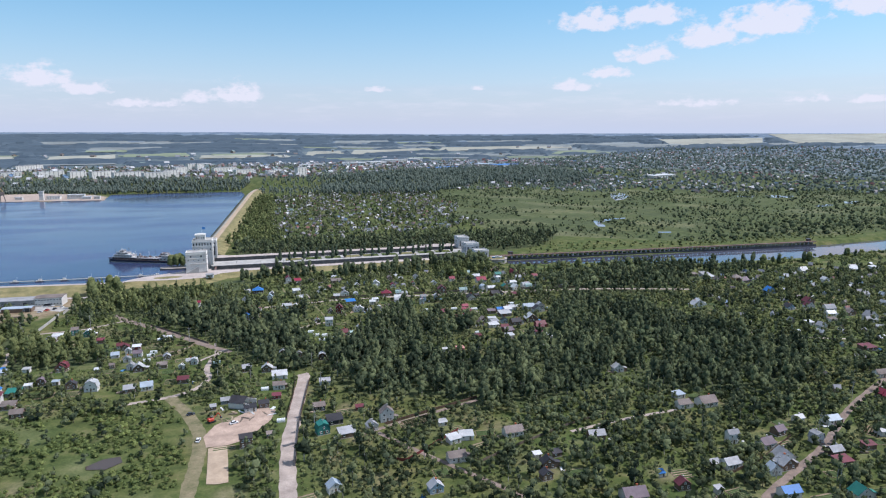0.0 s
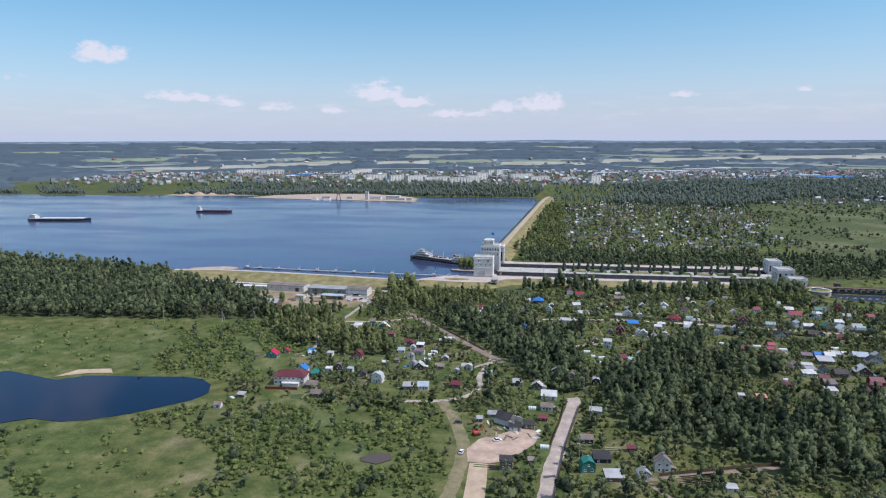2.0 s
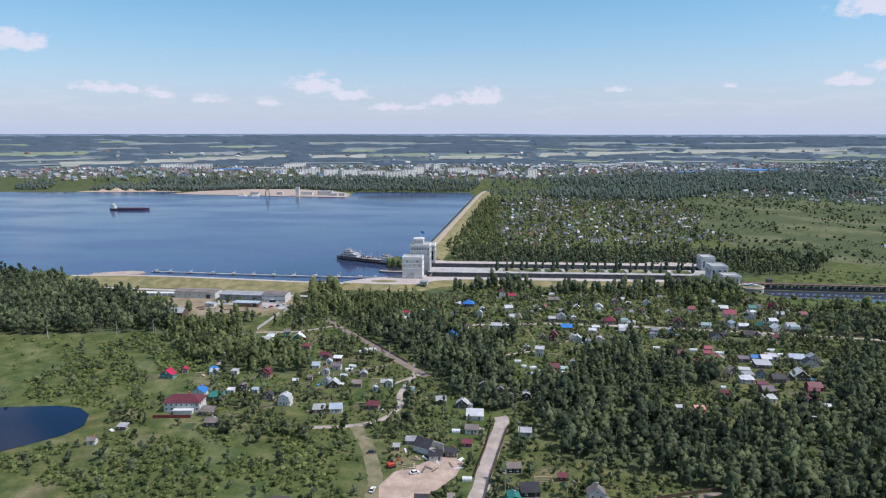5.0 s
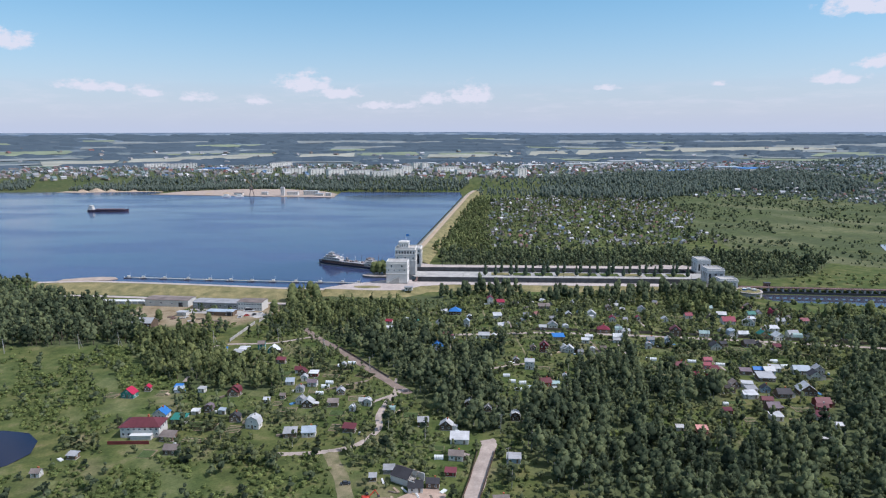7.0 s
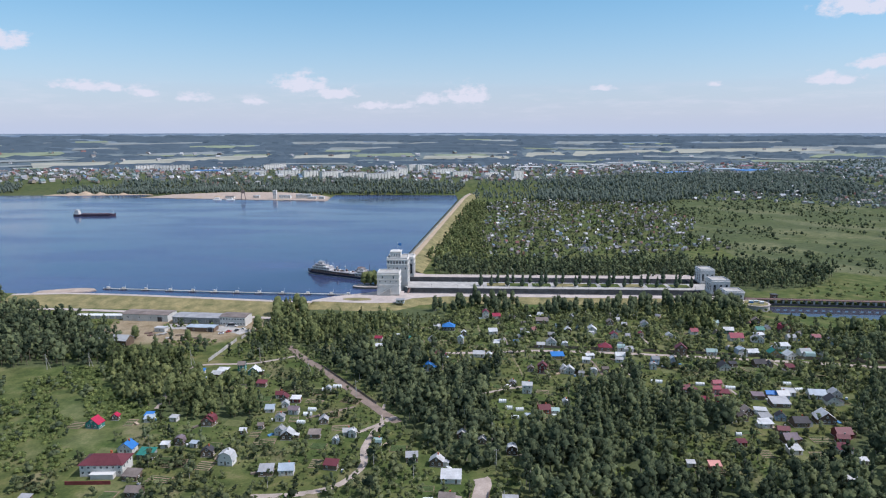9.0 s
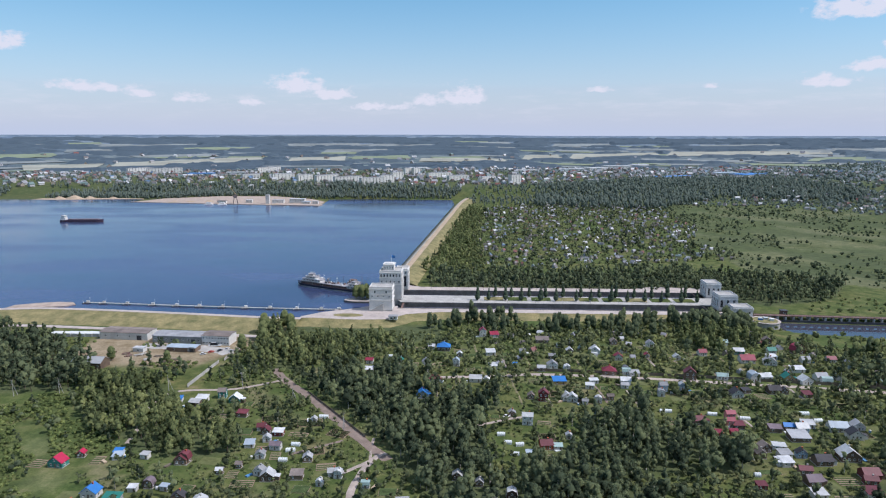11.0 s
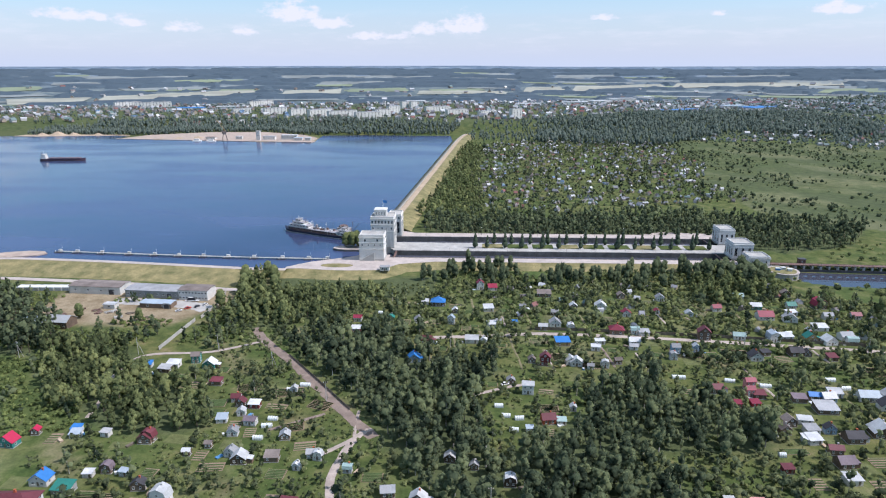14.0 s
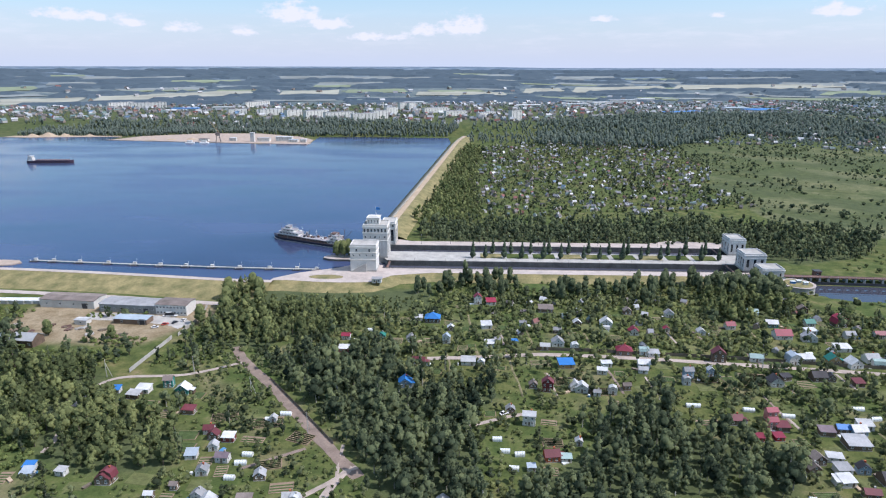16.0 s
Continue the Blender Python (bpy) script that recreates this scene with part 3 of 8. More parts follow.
def smooth_line(pts, n=6):
    p = [pts[0]] + list(pts) + [pts[-1]]
    out = []
    for i in range(1, len(p) - 2):
        for k in range(n):
            t = k / n
            out.append(tuple(0.5 * ((2 * p[i][j]) + (-p[i - 1][j] + p[i + 1][j]) * t + (2 * p[i - 1][j] - 5 * p[i][j] + 4 * p[i + 1][j] - p[i + 2][j]) * t * t
                                    + (-p[i - 1][j] + 3 * p[i][j] - 3 * p[i + 1][j] + p[i + 2][j]) * t ** 3) for j in (0, 1)))
    return out + [tuple(pts[-1])]


ROADS = []


def road(name, pts, width, mat, label, lift=0.12, seed=0):
    """A strip with uneven edges and a slight crown, laid on the land."""
    rng = np.random.RandomState(seed + int(abs(pts[0][0])) * 7)
    line = np.array(smooth_line(pts, 8))
    d = np.gradient(line, axis=0)
    d /= np.linalg.norm(d, axis=1)[:, None] + 1e-9
    nrm = np.c_[-d[:, 1], d[:, 0]]
    v, f = [], []
    for i, (p, q) in enumerate(zip(line, nrm)):
        w = width / 2
        for s in (-1, -0.5, 0, 0.5, 1):
            e = p + q * w * s * (1 + (rng.rand() - 0.5) * (0.22 if abs(s) == 1 else 0))
            v.append((e[0], e[1], float(height(e[0], e[1])) + lift + 0.08 * (1 - abs(s))))
        if i:
            for k in range(4):
                a = (i - 1) * 5 + k
                f.append((a, a + 5, a + 6, a + 1)[::-1])
    ROADS.append((list(map(tuple, line)), width))
    return tagged(mesh(name, v, f, mat), label, "road", kind="structure")


MAIN = [(68, 195), (70, 229), (74, 256), (79, 288), (84, 317), (80, 328), (60, 346), (40, 377), (26, 394), (4, 423), (-18, 452), (-34, 470), (-46, 486), (-55, 508), (-64, 535), (-72, 566), (-82, 582)]
road("road", [(66, 150), (67, 172)] + MAIN[:5] + [(83, 323)], 7.2, M_DIRT, "wide pale dusty dirt road between plots")
road("road_north", MAIN[7:13] + [(-51, 497)], 5.6, M_LANE, "brownish dirt road along the wood", 0.11)
road("road_bend", [(36, 384), (30, 370), (27, 348), (29, 332), (23, 317), (14, 310), (2, 306), (-14, 304)], 3.4, M_DIRT, "pale sandy track bending past cottages")
road("track_sand", [(28, 180), (28, 198), (29, 216), (30, 237), (29, 255), (22, 280), (9, 309)], 6.4, M_RUT, "rutted earth track beside scrub", 0.09)
road("lane_village", [(60, 486), (96, 490), (125, 494), (169, 492), (229, 486), (304, 477), (370, 466), (450, 440)], 4.2, M_DIRT, "pale dirt lane between fenced plots")
road("road_east", [(240, 118), (254, 132), (279, 144), (313, 160), (350, 183), (387, 202), (435, 223), (500, 250)], 3.6, M_LANE, "light dirt road between garden cottages")
road("track_plot", [(165, 150), (151, 173), (128, 208), (113, 233)], 2.6, M_LANE, "narrow earth track between plots")
road("track_plot_b", [(105, 233), (113, 236), (132, 243), (173, 256)], 2.6, M_LANE, "grassy earth track", 0.1)
road("track_plot_c", [(271, 214), (240, 212), (205, 207)], 2.4, M_DIRT, "bare earth track by a fence")
road("path_yard", [(84, 417), (102, 426), (112, 429)], 2.4, M_DIRT, "trodden path to a white house")
road("path_wood", [(-102, 416), (-98, 402), (-96, 388)], 2.6, M_DIRT, "sandy path out of the wood")
road("path_depot", [(-41, 477), (-66, 461), (-102, 454), (-106, 426)], 2.6, M_DIRT, "grassy track along a fence")
road("path_spur", [(38, 384), (28, 372), (18, 362)], 2.4, M_DIRT, "short track off the road", 0.14)
road("path_row", [(14, 396), (2, 388), (-10, 380)], 2.0, M_LANE, "grassy path between vegetable beds")
road("path_far", [(395, 330), (425, 300), (470, 280)], 2.4, M_DIRT, "pale path between far plots")
road("yard_depot", [(-166, 539), (-145, 539), (-120, 536), (-104, 532), (-94, 526)], 12.0, M_CONCRETE, "pale concrete apron before the depot", 0.09)
rnd = random.Random(17)
for k in range(34):
    u0, v0 = 17 * rnd.randint(4, 19) + 1.0, 31 * rnd.randint(12, 17) - rnd.uniform(2, 8)
    n0 = rnd.uniform(14, 30)
    run = [((u0 + rnd.uniform(-0.6, 0.6)) * 0.995 - vv * 0.10, u0 * 0.10 + vv * 0.995) for vv in (v0, v0 + n0 / 2, v0 + n0)]
    if any(inside(p, [x], [y])[0] for p in WOODS for x, y in run) or run[-1][1] > 572:
        continue
    road("garden_path", run, rnd.uniform(0.9, 1.6), (M_RUT, M_LANE, M_DIRT, M_RUT)[k % 4], "narrow trodden path between garden plots", 0.08, k)
sheet("pad", [(35, 206), (39.5, 204.6), (44, 205), (43.4, 222), (42.4, 239), (38, 239.6), (34, 238.5), (34.6, 222)], 0.25, M_SAND, "pale sandy levelled building pad", "pad")
sheet("yard", [(33, 240), (43, 239.8), (50, 243), (56, 251), (63, 262), (66, 274), (60, 280), (52, 276), (45, 270), (36, 264), (31, 252)], 0.18, M_YARD, "churned sandy construction yard", "yard")
sheet("beach_pond", [(-238, 308), (-222, 317), (-206, 320), (-212, 327), (-232, 322)], 0.35, M_SAND, "small sandy beach by the pond", "beach")


# ---- far fields ----
NEAR_FIELDS = [
    [(-1536, 2363), (-1347, 2478), (-1504, 2816), (-1756, 2668)],
    [(-1306, 2479), (-1144, 2803), (-1221, 3147), (-1484, 2886)],
    [(-1158, 2835), (-899, 3125), (-989, 3360), (-1235, 3179)],
    [(-758, 2996), (-523, 3179), (-579, 3464), (-825, 3321)],
    [(-498, 3183), (-231, 3389), (-263, 3567), (-538, 3472)],
    [(-168, 3133), (252, 3179), (236, 3390), (-176, 3394)],
    [(326, 3309), (556, 3541), (550, 3714), (365, 3643)],
    [(571, 3443), (1093, 3646), (1107, 3804), (645, 3751)],
    [(1100, 3571), (1937, 3523), (1998, 3690), (1213, 3856)],
    [(-2147, 2813), (-1885, 3151), (-2030, 3289), (-2327, 3034)],
]
FAR_FIELDS = [
    [(3204, 3106), (3604, 2721), (4100, 3100), (3500, 3650)],
    [(2560, 3420), (3040, 3180), (3300, 3500), (2720, 3800)],
    [(3650, 2300), (3900, 1900), (4300, 2150), (4050, 2600)],
    [(-2027, 3665), (-1566, 3959), (-1633, 4077), (-2084, 3818)],
    [(-2020, 3362), (-1840, 3496), (-1908, 3607), (-2091, 3495)],
    [(-1536, 3670), (-1196, 3845), (-1256, 3973), (-1592, 3832)],
    [(-571, 4112), (-173, 4223), (-180, 4338), (-577, 4258)],
    [(587, 4280), (964, 4278), (978, 4428), (626, 4457)],
    [(1629, 3176), (1925, 3224), (1998, 3349), (1746, 3358)],
    [(-753, 3723), (-400, 3838), (-432, 3986), (-777, 3898)],
    [(1441, 4082), (1895, 4028), (1943, 4149), (1510, 4239)],
]

# smaller strips of open land between the far woods
rnd = random.Random(91)
for k in range(70):
    az, dist = radians(rnd.uniform(-46, 52)), rnd.uniform(2450, 4500)
    fx0, fy0 = 80 + dist * math.sin(az), 40 + dist * math.cos(az)
    if inside([(720, 1600), (1100, 1100), (3400, 1100), (3300, 3000), (2400, 3350), (1214, 2800)], [fx0], [fy0])[0] or fy0 < 1500:
        continue
    wide, deep = rnd.uniform(60, 260), rnd.uniform(25, 75) * dist / 3300
    ca, sa = math.cos(az + rnd.uniform(-0.2, 0.2)), -math.sin(az + rnd.uniform(-0.2, 0.2))
    FAR_FIELDS.append([(fx0 + a * wide * ca - b * deep * sa, fy0 + a * wide * sa + b * deep * ca) for a, b in ((-1, -1), (1, -0.8), (0.9, 1), (-1.1, 0.8))])

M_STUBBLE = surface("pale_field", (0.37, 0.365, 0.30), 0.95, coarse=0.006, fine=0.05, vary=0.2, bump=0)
# field colour with distance haze mixed in, for the farthest strips
M_HAZEFIELD = surface("distant_field", (0.25, 0.275, 0.27), 0.95, coarse=0.006, fine=0.05, vary=0.25, bump=0)
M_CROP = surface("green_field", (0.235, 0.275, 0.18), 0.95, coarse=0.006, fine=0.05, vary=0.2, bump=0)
for k, (a, b, c, d) in enumerate(NEAR_FIELDS + FAR_FIELDS):
    v, nu, nv = [], 16, 5
    for j in range(nv + 1):
        for i in range(nu + 1):
            s, t = i / nu, j / nv
            wob = (30 * math.sin(i * 0.5 + k * 2) * (t - 0.5) + 7 * math.sin(i * 2.1 + k)) * (1.0 if k < 21 else 0.4)
            x = (a[0] * (1 - s) + b[0] * s) * (1 - t) + (d[0] * (1 - s) + c[0] * s) * t
            y = (a[1] * (1 - s) + b[1] * s) * (1 - t) + (d[1] * (1 - s) + c[1] * s) * t + wob
            v.append((x, y, float(height(x, y)) + 2.5))
    f = [(j * (nu + 1) + i, j * (nu + 1) + i + 1, (j + 1) * (nu + 1) + i + 1, (j + 1) * (nu + 1) + i) for j in range(nv) for i in range(nu)]
    tagged(mesh("field", v, f, (M_CROP if k % 5 == 4 else M_STUBBLE) if k < 13 else (M_HAZEFIELD if k % 3 else M_CROP), smooth=True), "pale open field among far woods", "field", kind="structure")


# ---- garden cottages: x, y, width, depth, wall height, turn, form + roof + wall ----
west_lane = [
    (-81, 436, 6.6, 4.1, 2.5, -8, "fWn"), (-69, 448, 4.8, 4.1, 4.4, 7, "tNT"), (-59, 442, 6.8, 5.1, 2.8, 0, "gWT"),
    (-48, 423, 5.9, 4.0, 2.5, -4, "fDn"), (-32, 407, 4.6, 4.0, 2.4, 7, "gDw"), (-28, 402, 5.0, 3.2, 2.8, -7, "gDn"),
    (-25, 394, 4.0, 3.5, 2.4, 8, "gWw"), (-18, 386, 5.6, 3.9, 2.8, -4, "gVw"), (-32, 388, 4.9, 4.2, 2.1, 7, "fLw"),
    (-23, 377, 4.7, 3.9, 2.4, 6, "gSw"), (-21, 401, 5.4, 4.0, 2.5, -1, "fWD"), (1, 375, 4.5, 3.9, 2.4, 8, "gSn"),
    (-59, 370, 6.2, 4.8, 2.8, 2, "gDn"), (-37, 361, 3.3, 2.6, 2.4, 2, "gWn"), (-30, 367, 2.9, 2.6, 2.4, 0, "gNn"),
    (-18, 361, 5.3, 3.4, 2.8, -6, "gSw"), (16, 362, 4.3, 3.6, 2.4, 6, "gWw"), (-6, 417, 3.2, 2.6, 2.4, 1, "gWw"),
    (-94, 377, 4.3, 3.4, 2.1, 3, "fBw"),
]
pond_side = [
    (-117, 365, 7.9, 5.0, 2.8, -7, "gCT"), (-111, 374, 3.7, 3.1, 2.4, 6, "gCn"), (-92, 373, 4.8, 4.0, 2.1, 6, "fLw"),
    (-86, 340, 7.5, 5.5, 2.8, -1, "gBw"), (-74, 335, 7.6, 5.4, 2.5, -2, "fTg"), (-71, 316, 7.2, 5.0, 2.5, -4, "fNn"),
    (-63, 303, 6.4, 4.8, 2.8, 0, "gNn"), (-58, 371, 5.6, 3.5, 2.6, -7, "mDn"), (-64, 348, 4.4, 3.3, 2.2, 0, "mVn"),
    (-70, 345, 3.9, 3.1, 2.1, 3, "fWw"), (-34, 331, 7.3, 4.8, 2.6, -5, "mWw"), (-13, 323, 6.4, 5.6, 2.5, 8, "fSn"),
    (-4, 324, 6.7, 5.7, 2.8, 7, "gLw"), (-112, 280, 4.0, 3.3, 2.4, 4, "gNw"), (-106, 296, 4.7, 3.3, 2.1, -3, "fSn"),
    (-79, 442, 6.8, 4.8, 2.5, -3, "fWw"), (-93, 441, 4.8, 4.0, 2.1, 6, "fBw"),
]
bend = [
    (15, 329, 6.4, 4.2, 2.5, -6, "fDn"), (19, 360, 4.0, 2.7, 2.2, -4, "mWw"), (12, 353, 3.2, 2.6, 2.4, -7, "gWw"),
    (33, 352, 3.7, 2.6, 2.2, -2, "mAg"), (-13, 357, 6.5, 5.0, 2.8, 2, "gWn"), (-0, 359, 5.9, 4.8, 2.5, 4, "fNn"),
    (63, 334, 6.4, 4.2, 2.8, -6, "gWn"), (51, 338, 5.5, 4.7, 2.8, 7, "gSn"), (70, 321, 9.0, 6.7, 2.5, 0, "fWw"),
    (69, 304, 6.8, 4.5, 2.8, -5, "gNw"), (67, 290, 4.8, 3.4, 2.1, -2, "fDD"), (95, 303, 6.3, 4.4, 2.5, -3, "fSb"),
    (98, 346, 4.9, 3.6, 2.2, -1, "mWN"), (40, 291, 4.8, 3.9, 2.1, 4, "fSg"), (46, 286, 4.3, 3.5, 2.1, 4, "fST"),
    (60, 280, 5.5, 3.9, 2.8, -2, "gKn"), (53, 277, 6.3, 5.2, 2.5, 5, "fKw"), (34, 284, 3.0, 2.6, 2.1, 5, "fSn"),
    (84, 356, 3.6, 2.6, 2.4, -2, "gSn"),
]
track_side = [
    (51, 236, 5.9, 3.9, 5.2, 3, "tKn"), (62, 243, 2.8, 2.6, 2.1, 5, "fNn"), (88, 268, 6.4, 4.6, 2.8, 6, "gNK"),
    (87, 240, 6.5, 5.1, 2.6, 11, "mTT"), (94, 250, 8.0, 5.8, 2.5, 7, "fKK"), (98, 234, 8.1, 5.9, 2.5, 7, "fSn"),
    (111, 237, 5.5, 4.4, 2.8, 12, "gSw"), (120, 245, 7.0, 4.4, 5.2, 1, "tNw"), (109, 262, 4.4, 2.9, 2.1, 3, "fDD"),
    (146, 213, 6.0, 4.9, 2.5, 13, "fWw"), (142, 196, 8.4, 5.5, 2.8, 2, "gNw"), (176, 212, 9.5, 6.1, 2.8, 1, "gNw"),
    (146, 232, 4.4, 3.1, 2.1, 5, "fWw"), (86, 186, 5.8, 4.6, 2.8, 11, "gLw"), (126, 174, 6.1, 4.3, 2.8, 5, "gSb"),
    (174, 170, 5.1, 3.6, 2.8, 5, "gKn"), (187, 187, 4.5, 3.3, 2.1, 7, "fKn"), (178, 188, 3.6, 2.6, 2.1, 3, "fWw"),
]
wood_edge = [
    (189, 336, 5.2, 3.8, 2.5, -1, "fPP"), (179, 338, 3.6, 2.6, 2.1, -2, "fWw"), (229, 381, 5.4, 4.1, 2.5, 1, "fWw"),
    (235, 364, 7.0, 5.9, 2.8, 6, "gVn"), (232, 353, 6.2, 5.0, 2.5, 4, "fWw"), (264, 388, 10.6, 7.4, 2.8, -3, "gWn"),
    (249, 383, 7.9, 6.1, 2.8, 2, "gKn"), (261, 365, 6.0, 3.7, 2.8, -8, "gDD"), (256, 355, 7.0, 5.4, 2.5, 2, "fDw"),
    (244, 327, 4.3, 3.2, 2.4, 0, "gWn"), (259, 344, 3.4, 2.6, 2.1, -5, "fWw"), (271, 273, 6.7, 4.6, 2.8, -4, "gWw"),
    (276, 216, 7.2, 5.1, 2.8, -2, "gNw"), (282, 228, 5.7, 4.9, 2.5, 8, "fLw"), (213, 197, 8.2, 5.3, 2.8, -6, "gSn"),
    (335, 269, 4.6, 3.5, 2.1, 1, "fNn"), (419, 220, 8.4, 5.4, 2.8, -6, "gNw"),
]
east_lane = [
    (273, 175, 5.6, 3.8, 5.2, -4, "tSw"), (285, 167, 7.1, 6.0, 2.8, 6, "gVw"), (301, 176, 5.9, 5.1, 2.8, 8, "gVn"),
    (312, 164, 5.6, 4.4, 2.6, 3, "mSw"), (279, 149, 7.8, 6.0, 2.8, 2, "gSn"), (270, 146, 6.2, 4.2, 2.8, -5, "gLw"),
    (336, 178, 7.4, 5.2, 2.8, -3, "gLw"), (256, 156, 7.1, 5.5, 2.8, 2, "gSw"), (351, 161, 8.6, 5.4, 2.8, -8, "gWw"),
    (366, 170, 6.6, 4.5, 2.8, -4, "gBw"), (310, 152, 6.8, 5.0, 2.8, -1, "gSn"), (306, 144, 7.6, 5.4, 2.5, -2, "fDn"),
    (330, 152, 6.0, 3.8, 2.5, -7, "fDn"), (225, 147, 5.7, 3.9, 2.8, -4, "gDn"), (222, 158, 3.1, 2.6, 2.1, -2, "fBw"),
    (391, 190, 7.0, 5.9, 2.8, 6, "gRn"), (290, 121, 8.0, 5.3, 2.8, -5, "gTw"), (321, 184, 5.0, 3.8, 2.8, 0, "gWw"),
]
mid_plots = [
    (10, 511, 5.2, 3.6, 2.8, -4, "gRw"), (12, 494, 6.1, 4.6, 2.5, 1, "fWP"), (31, 513, 4.6, 3.3, 2.4, -2, "gTT"),
    (49, 509, 5.1, 4.1, 2.8, 4, "gSw"), (70, 508, 4.5, 2.8, 4.4, -8, "tLw"), (95, 504, 5.6, 4.7, 2.8, 6, "gWw"),
    (56, 479, 6.8, 4.8, 2.8, -2, "gDn"), (51, 454, 6.9, 5.6, 2.8, 4, "gBb"), (90, 480, 3.7, 2.6, 2.4, -8, "gWw"),
    (83, 481, 7.9, 5.8, 2.5, -1, "fWw"), (136, 480, 8.5, 6.9, 2.5, 4, "fBy"), (123, 452, 5.9, 3.8, 5.2, -7, "tDD"),
    (116, 455, 4.0, 3.1, 2.4, 2, "gNn"), (111, 420, 5.9, 3.8, 5.2, -6, "tWw"), (103, 430, 4.2, 3.2, 2.4, 1, "gSn"),
    (118, 393, 6.3, 5.4, 2.8, 8, "gDO"), (124, 392, 4.2, 3.1, 2.1, -1, "fAw"), (109, 385, 3.3, 2.6, 2.1, 2, "fLw"),
    (131, 404, 3.0, 2.6, 2.4, -1, "gWw"),
]
row_front = [
    (127, 501, 5.6, 3.8, 2.8, -4, "gWn"), (144, 501, 4.5, 3.4, 2.2, 1, "mWw"), (137, 454, 5.5, 4.6, 2.8, 6, "gWw"),
    (151, 538, 4.9, 4.0, 2.4, 4, "gWn"), (167, 529, 4.3, 3.2, 2.2, 1, "mWw"), (154, 472, 5.3, 3.3, 2.8, -7, "gWw"),
    (183, 525, 6.1, 4.4, 2.8, -1, "gRw"), (204, 530, 3.7, 2.9, 2.4, 3, "gRw"), (224, 527, 5.0, 3.8, 2.4, 1, "gWw"),
    (171, 497, 9.0, 6.0, 3.2, -5, "hRn"), (182, 497, 5.0, 3.7, 2.6, -1, "mAw"), (187, 495, 6.2, 4.6, 2.5, -1, "fSw"),
    (176, 474, 4.8, 3.3, 2.4, -3, "gSw"), (195, 462, 4.2, 3.0, 2.2, -2, "mSw"), (210, 471, 3.3, 2.7, 4.4, 4, "tWb"),
    (155, 450, 4.4, 2.7, 2.2, -8, "mWw"), (140, 452, 6.5, 4.2, 2.8, -6, "gWw"), (147, 448, 3.5, 2.6, 2.4, -7, "gSw"),
]
row_east = [
    (221, 490, 7.5, 4.8, 5.2, -7, "tDn"), (242, 491, 7.1, 4.4, 2.8, -8, "gAw"), (261, 489, 6.9, 5.7, 2.6, 5, "mLw"),
    (220, 421, 4.4, 3.4, 4.4, 2, "tRP"), (205, 425, 6.4, 4.9, 2.8, 2, "gDn"), (224, 420, 5.9, 4.3, 2.5, -1, "fDn"),
    (210, 411, 4.3, 3.1, 2.1, -2, "fRR"), (219, 412, 4.3, 3.6, 2.1, 5, "fRR"), (240, 463, 7.2, 5.6, 2.8, 2, "gKw"),
    (265, 470, 7.5, 6.0, 2.8, 3, "gKn"), (271, 469, 4.7, 3.1, 2.4, -6, "gKn"), (282, 464, 5.3, 4.3, 2.5, 5, "fDn"),
    (283, 490, 7.4, 5.5, 2.8, 0, "gTy"), (292, 486, 7.4, 6.4, 2.8, 7, "gWw"), (305, 486, 6.1, 4.1, 2.6, -5, "mAw"),
    (271, 524, 13.0, 9.6, 2.8, 0, "gRw"),
]
east_plots = [
    (285, 520, 8.5, 5.4, 2.8, -7, "gSw"), (311, 525, 6.1, 4.7, 2.8, 2, "gSw"), (315, 544, 8.0, 6.8, 2.6, 6, "mRn"),
    (296, 543, 6.2, 5.1, 2.8, 5, "gTw"), (272, 541, 7.4, 5.0, 2.8, -4, "gWT"), (250, 419, 5.6, 3.8, 2.8, -5, "gBn"),
    (256, 418, 6.7, 5.6, 2.8, 6, "gWb"), (242, 417, 6.5, 4.4, 2.5, -4, "fVn"), (250, 408, 10.5, 7.7, 2.5, -1, "fSn"),
    (227, 395, 5.6, 4.8, 2.8, 7, "gNn"), (222, 388, 5.0, 3.9, 2.8, 2, "gNn"), (234, 389, 6.1, 4.9, 2.5, 4, "fSw"),
    (231, 381, 5.9, 5.1, 2.5, 7, "fWw"), (242, 389, 5.2, 3.4, 2.8, -6, "gKb"), (236, 373, 5.9, 3.8, 2.8, -6, "gDn"),
    (329, 526, 6.2, 4.7, 2.8, 1, "gRw"),
]
lock_row = [
    (89, 574, 5.2, 4.4, 5.2, 7, "tRw"), (98, 573, 6.5, 5.6, 2.5, 8, "fRw"), (60, 541, 10.4, 7.3, 3.2, -2, "hBN"),
    (51, 543, 4.9, 3.8, 2.4, 1, "gWw"), (134, 562, 11.5, 8.5, 2.5, -1, "fNn"), (72, 527, 4.1, 3.2, 2.4, 2, "gWn"),
    (94, 532, 6.6, 5.6, 2.5, 7, "fWw"), (100, 510, 3.4, 2.6, 2.4, 2, "gSw"), (110, 508, 3.4, 2.8, 2.1, 6, "fBw"),
    (117, 536, 4.2, 2.7, 2.4, -6, "gSw"), (137, 526, 4.7, 3.6, 2.4, 1, "gSn"), (187, 559, 5.2, 4.2, 2.8, 4, "gNn"),
    (213, 555, 5.9, 4.3, 2.8, -1, "gSw"), (268, 560, 6.9, 4.6, 2.8, -5, "gAw"), (303, 566, 6.5, 4.1, 2.8, -7, "gNn"),
    (245, 537, 5.8, 4.9, 2.8, 6, "gRw"),
]
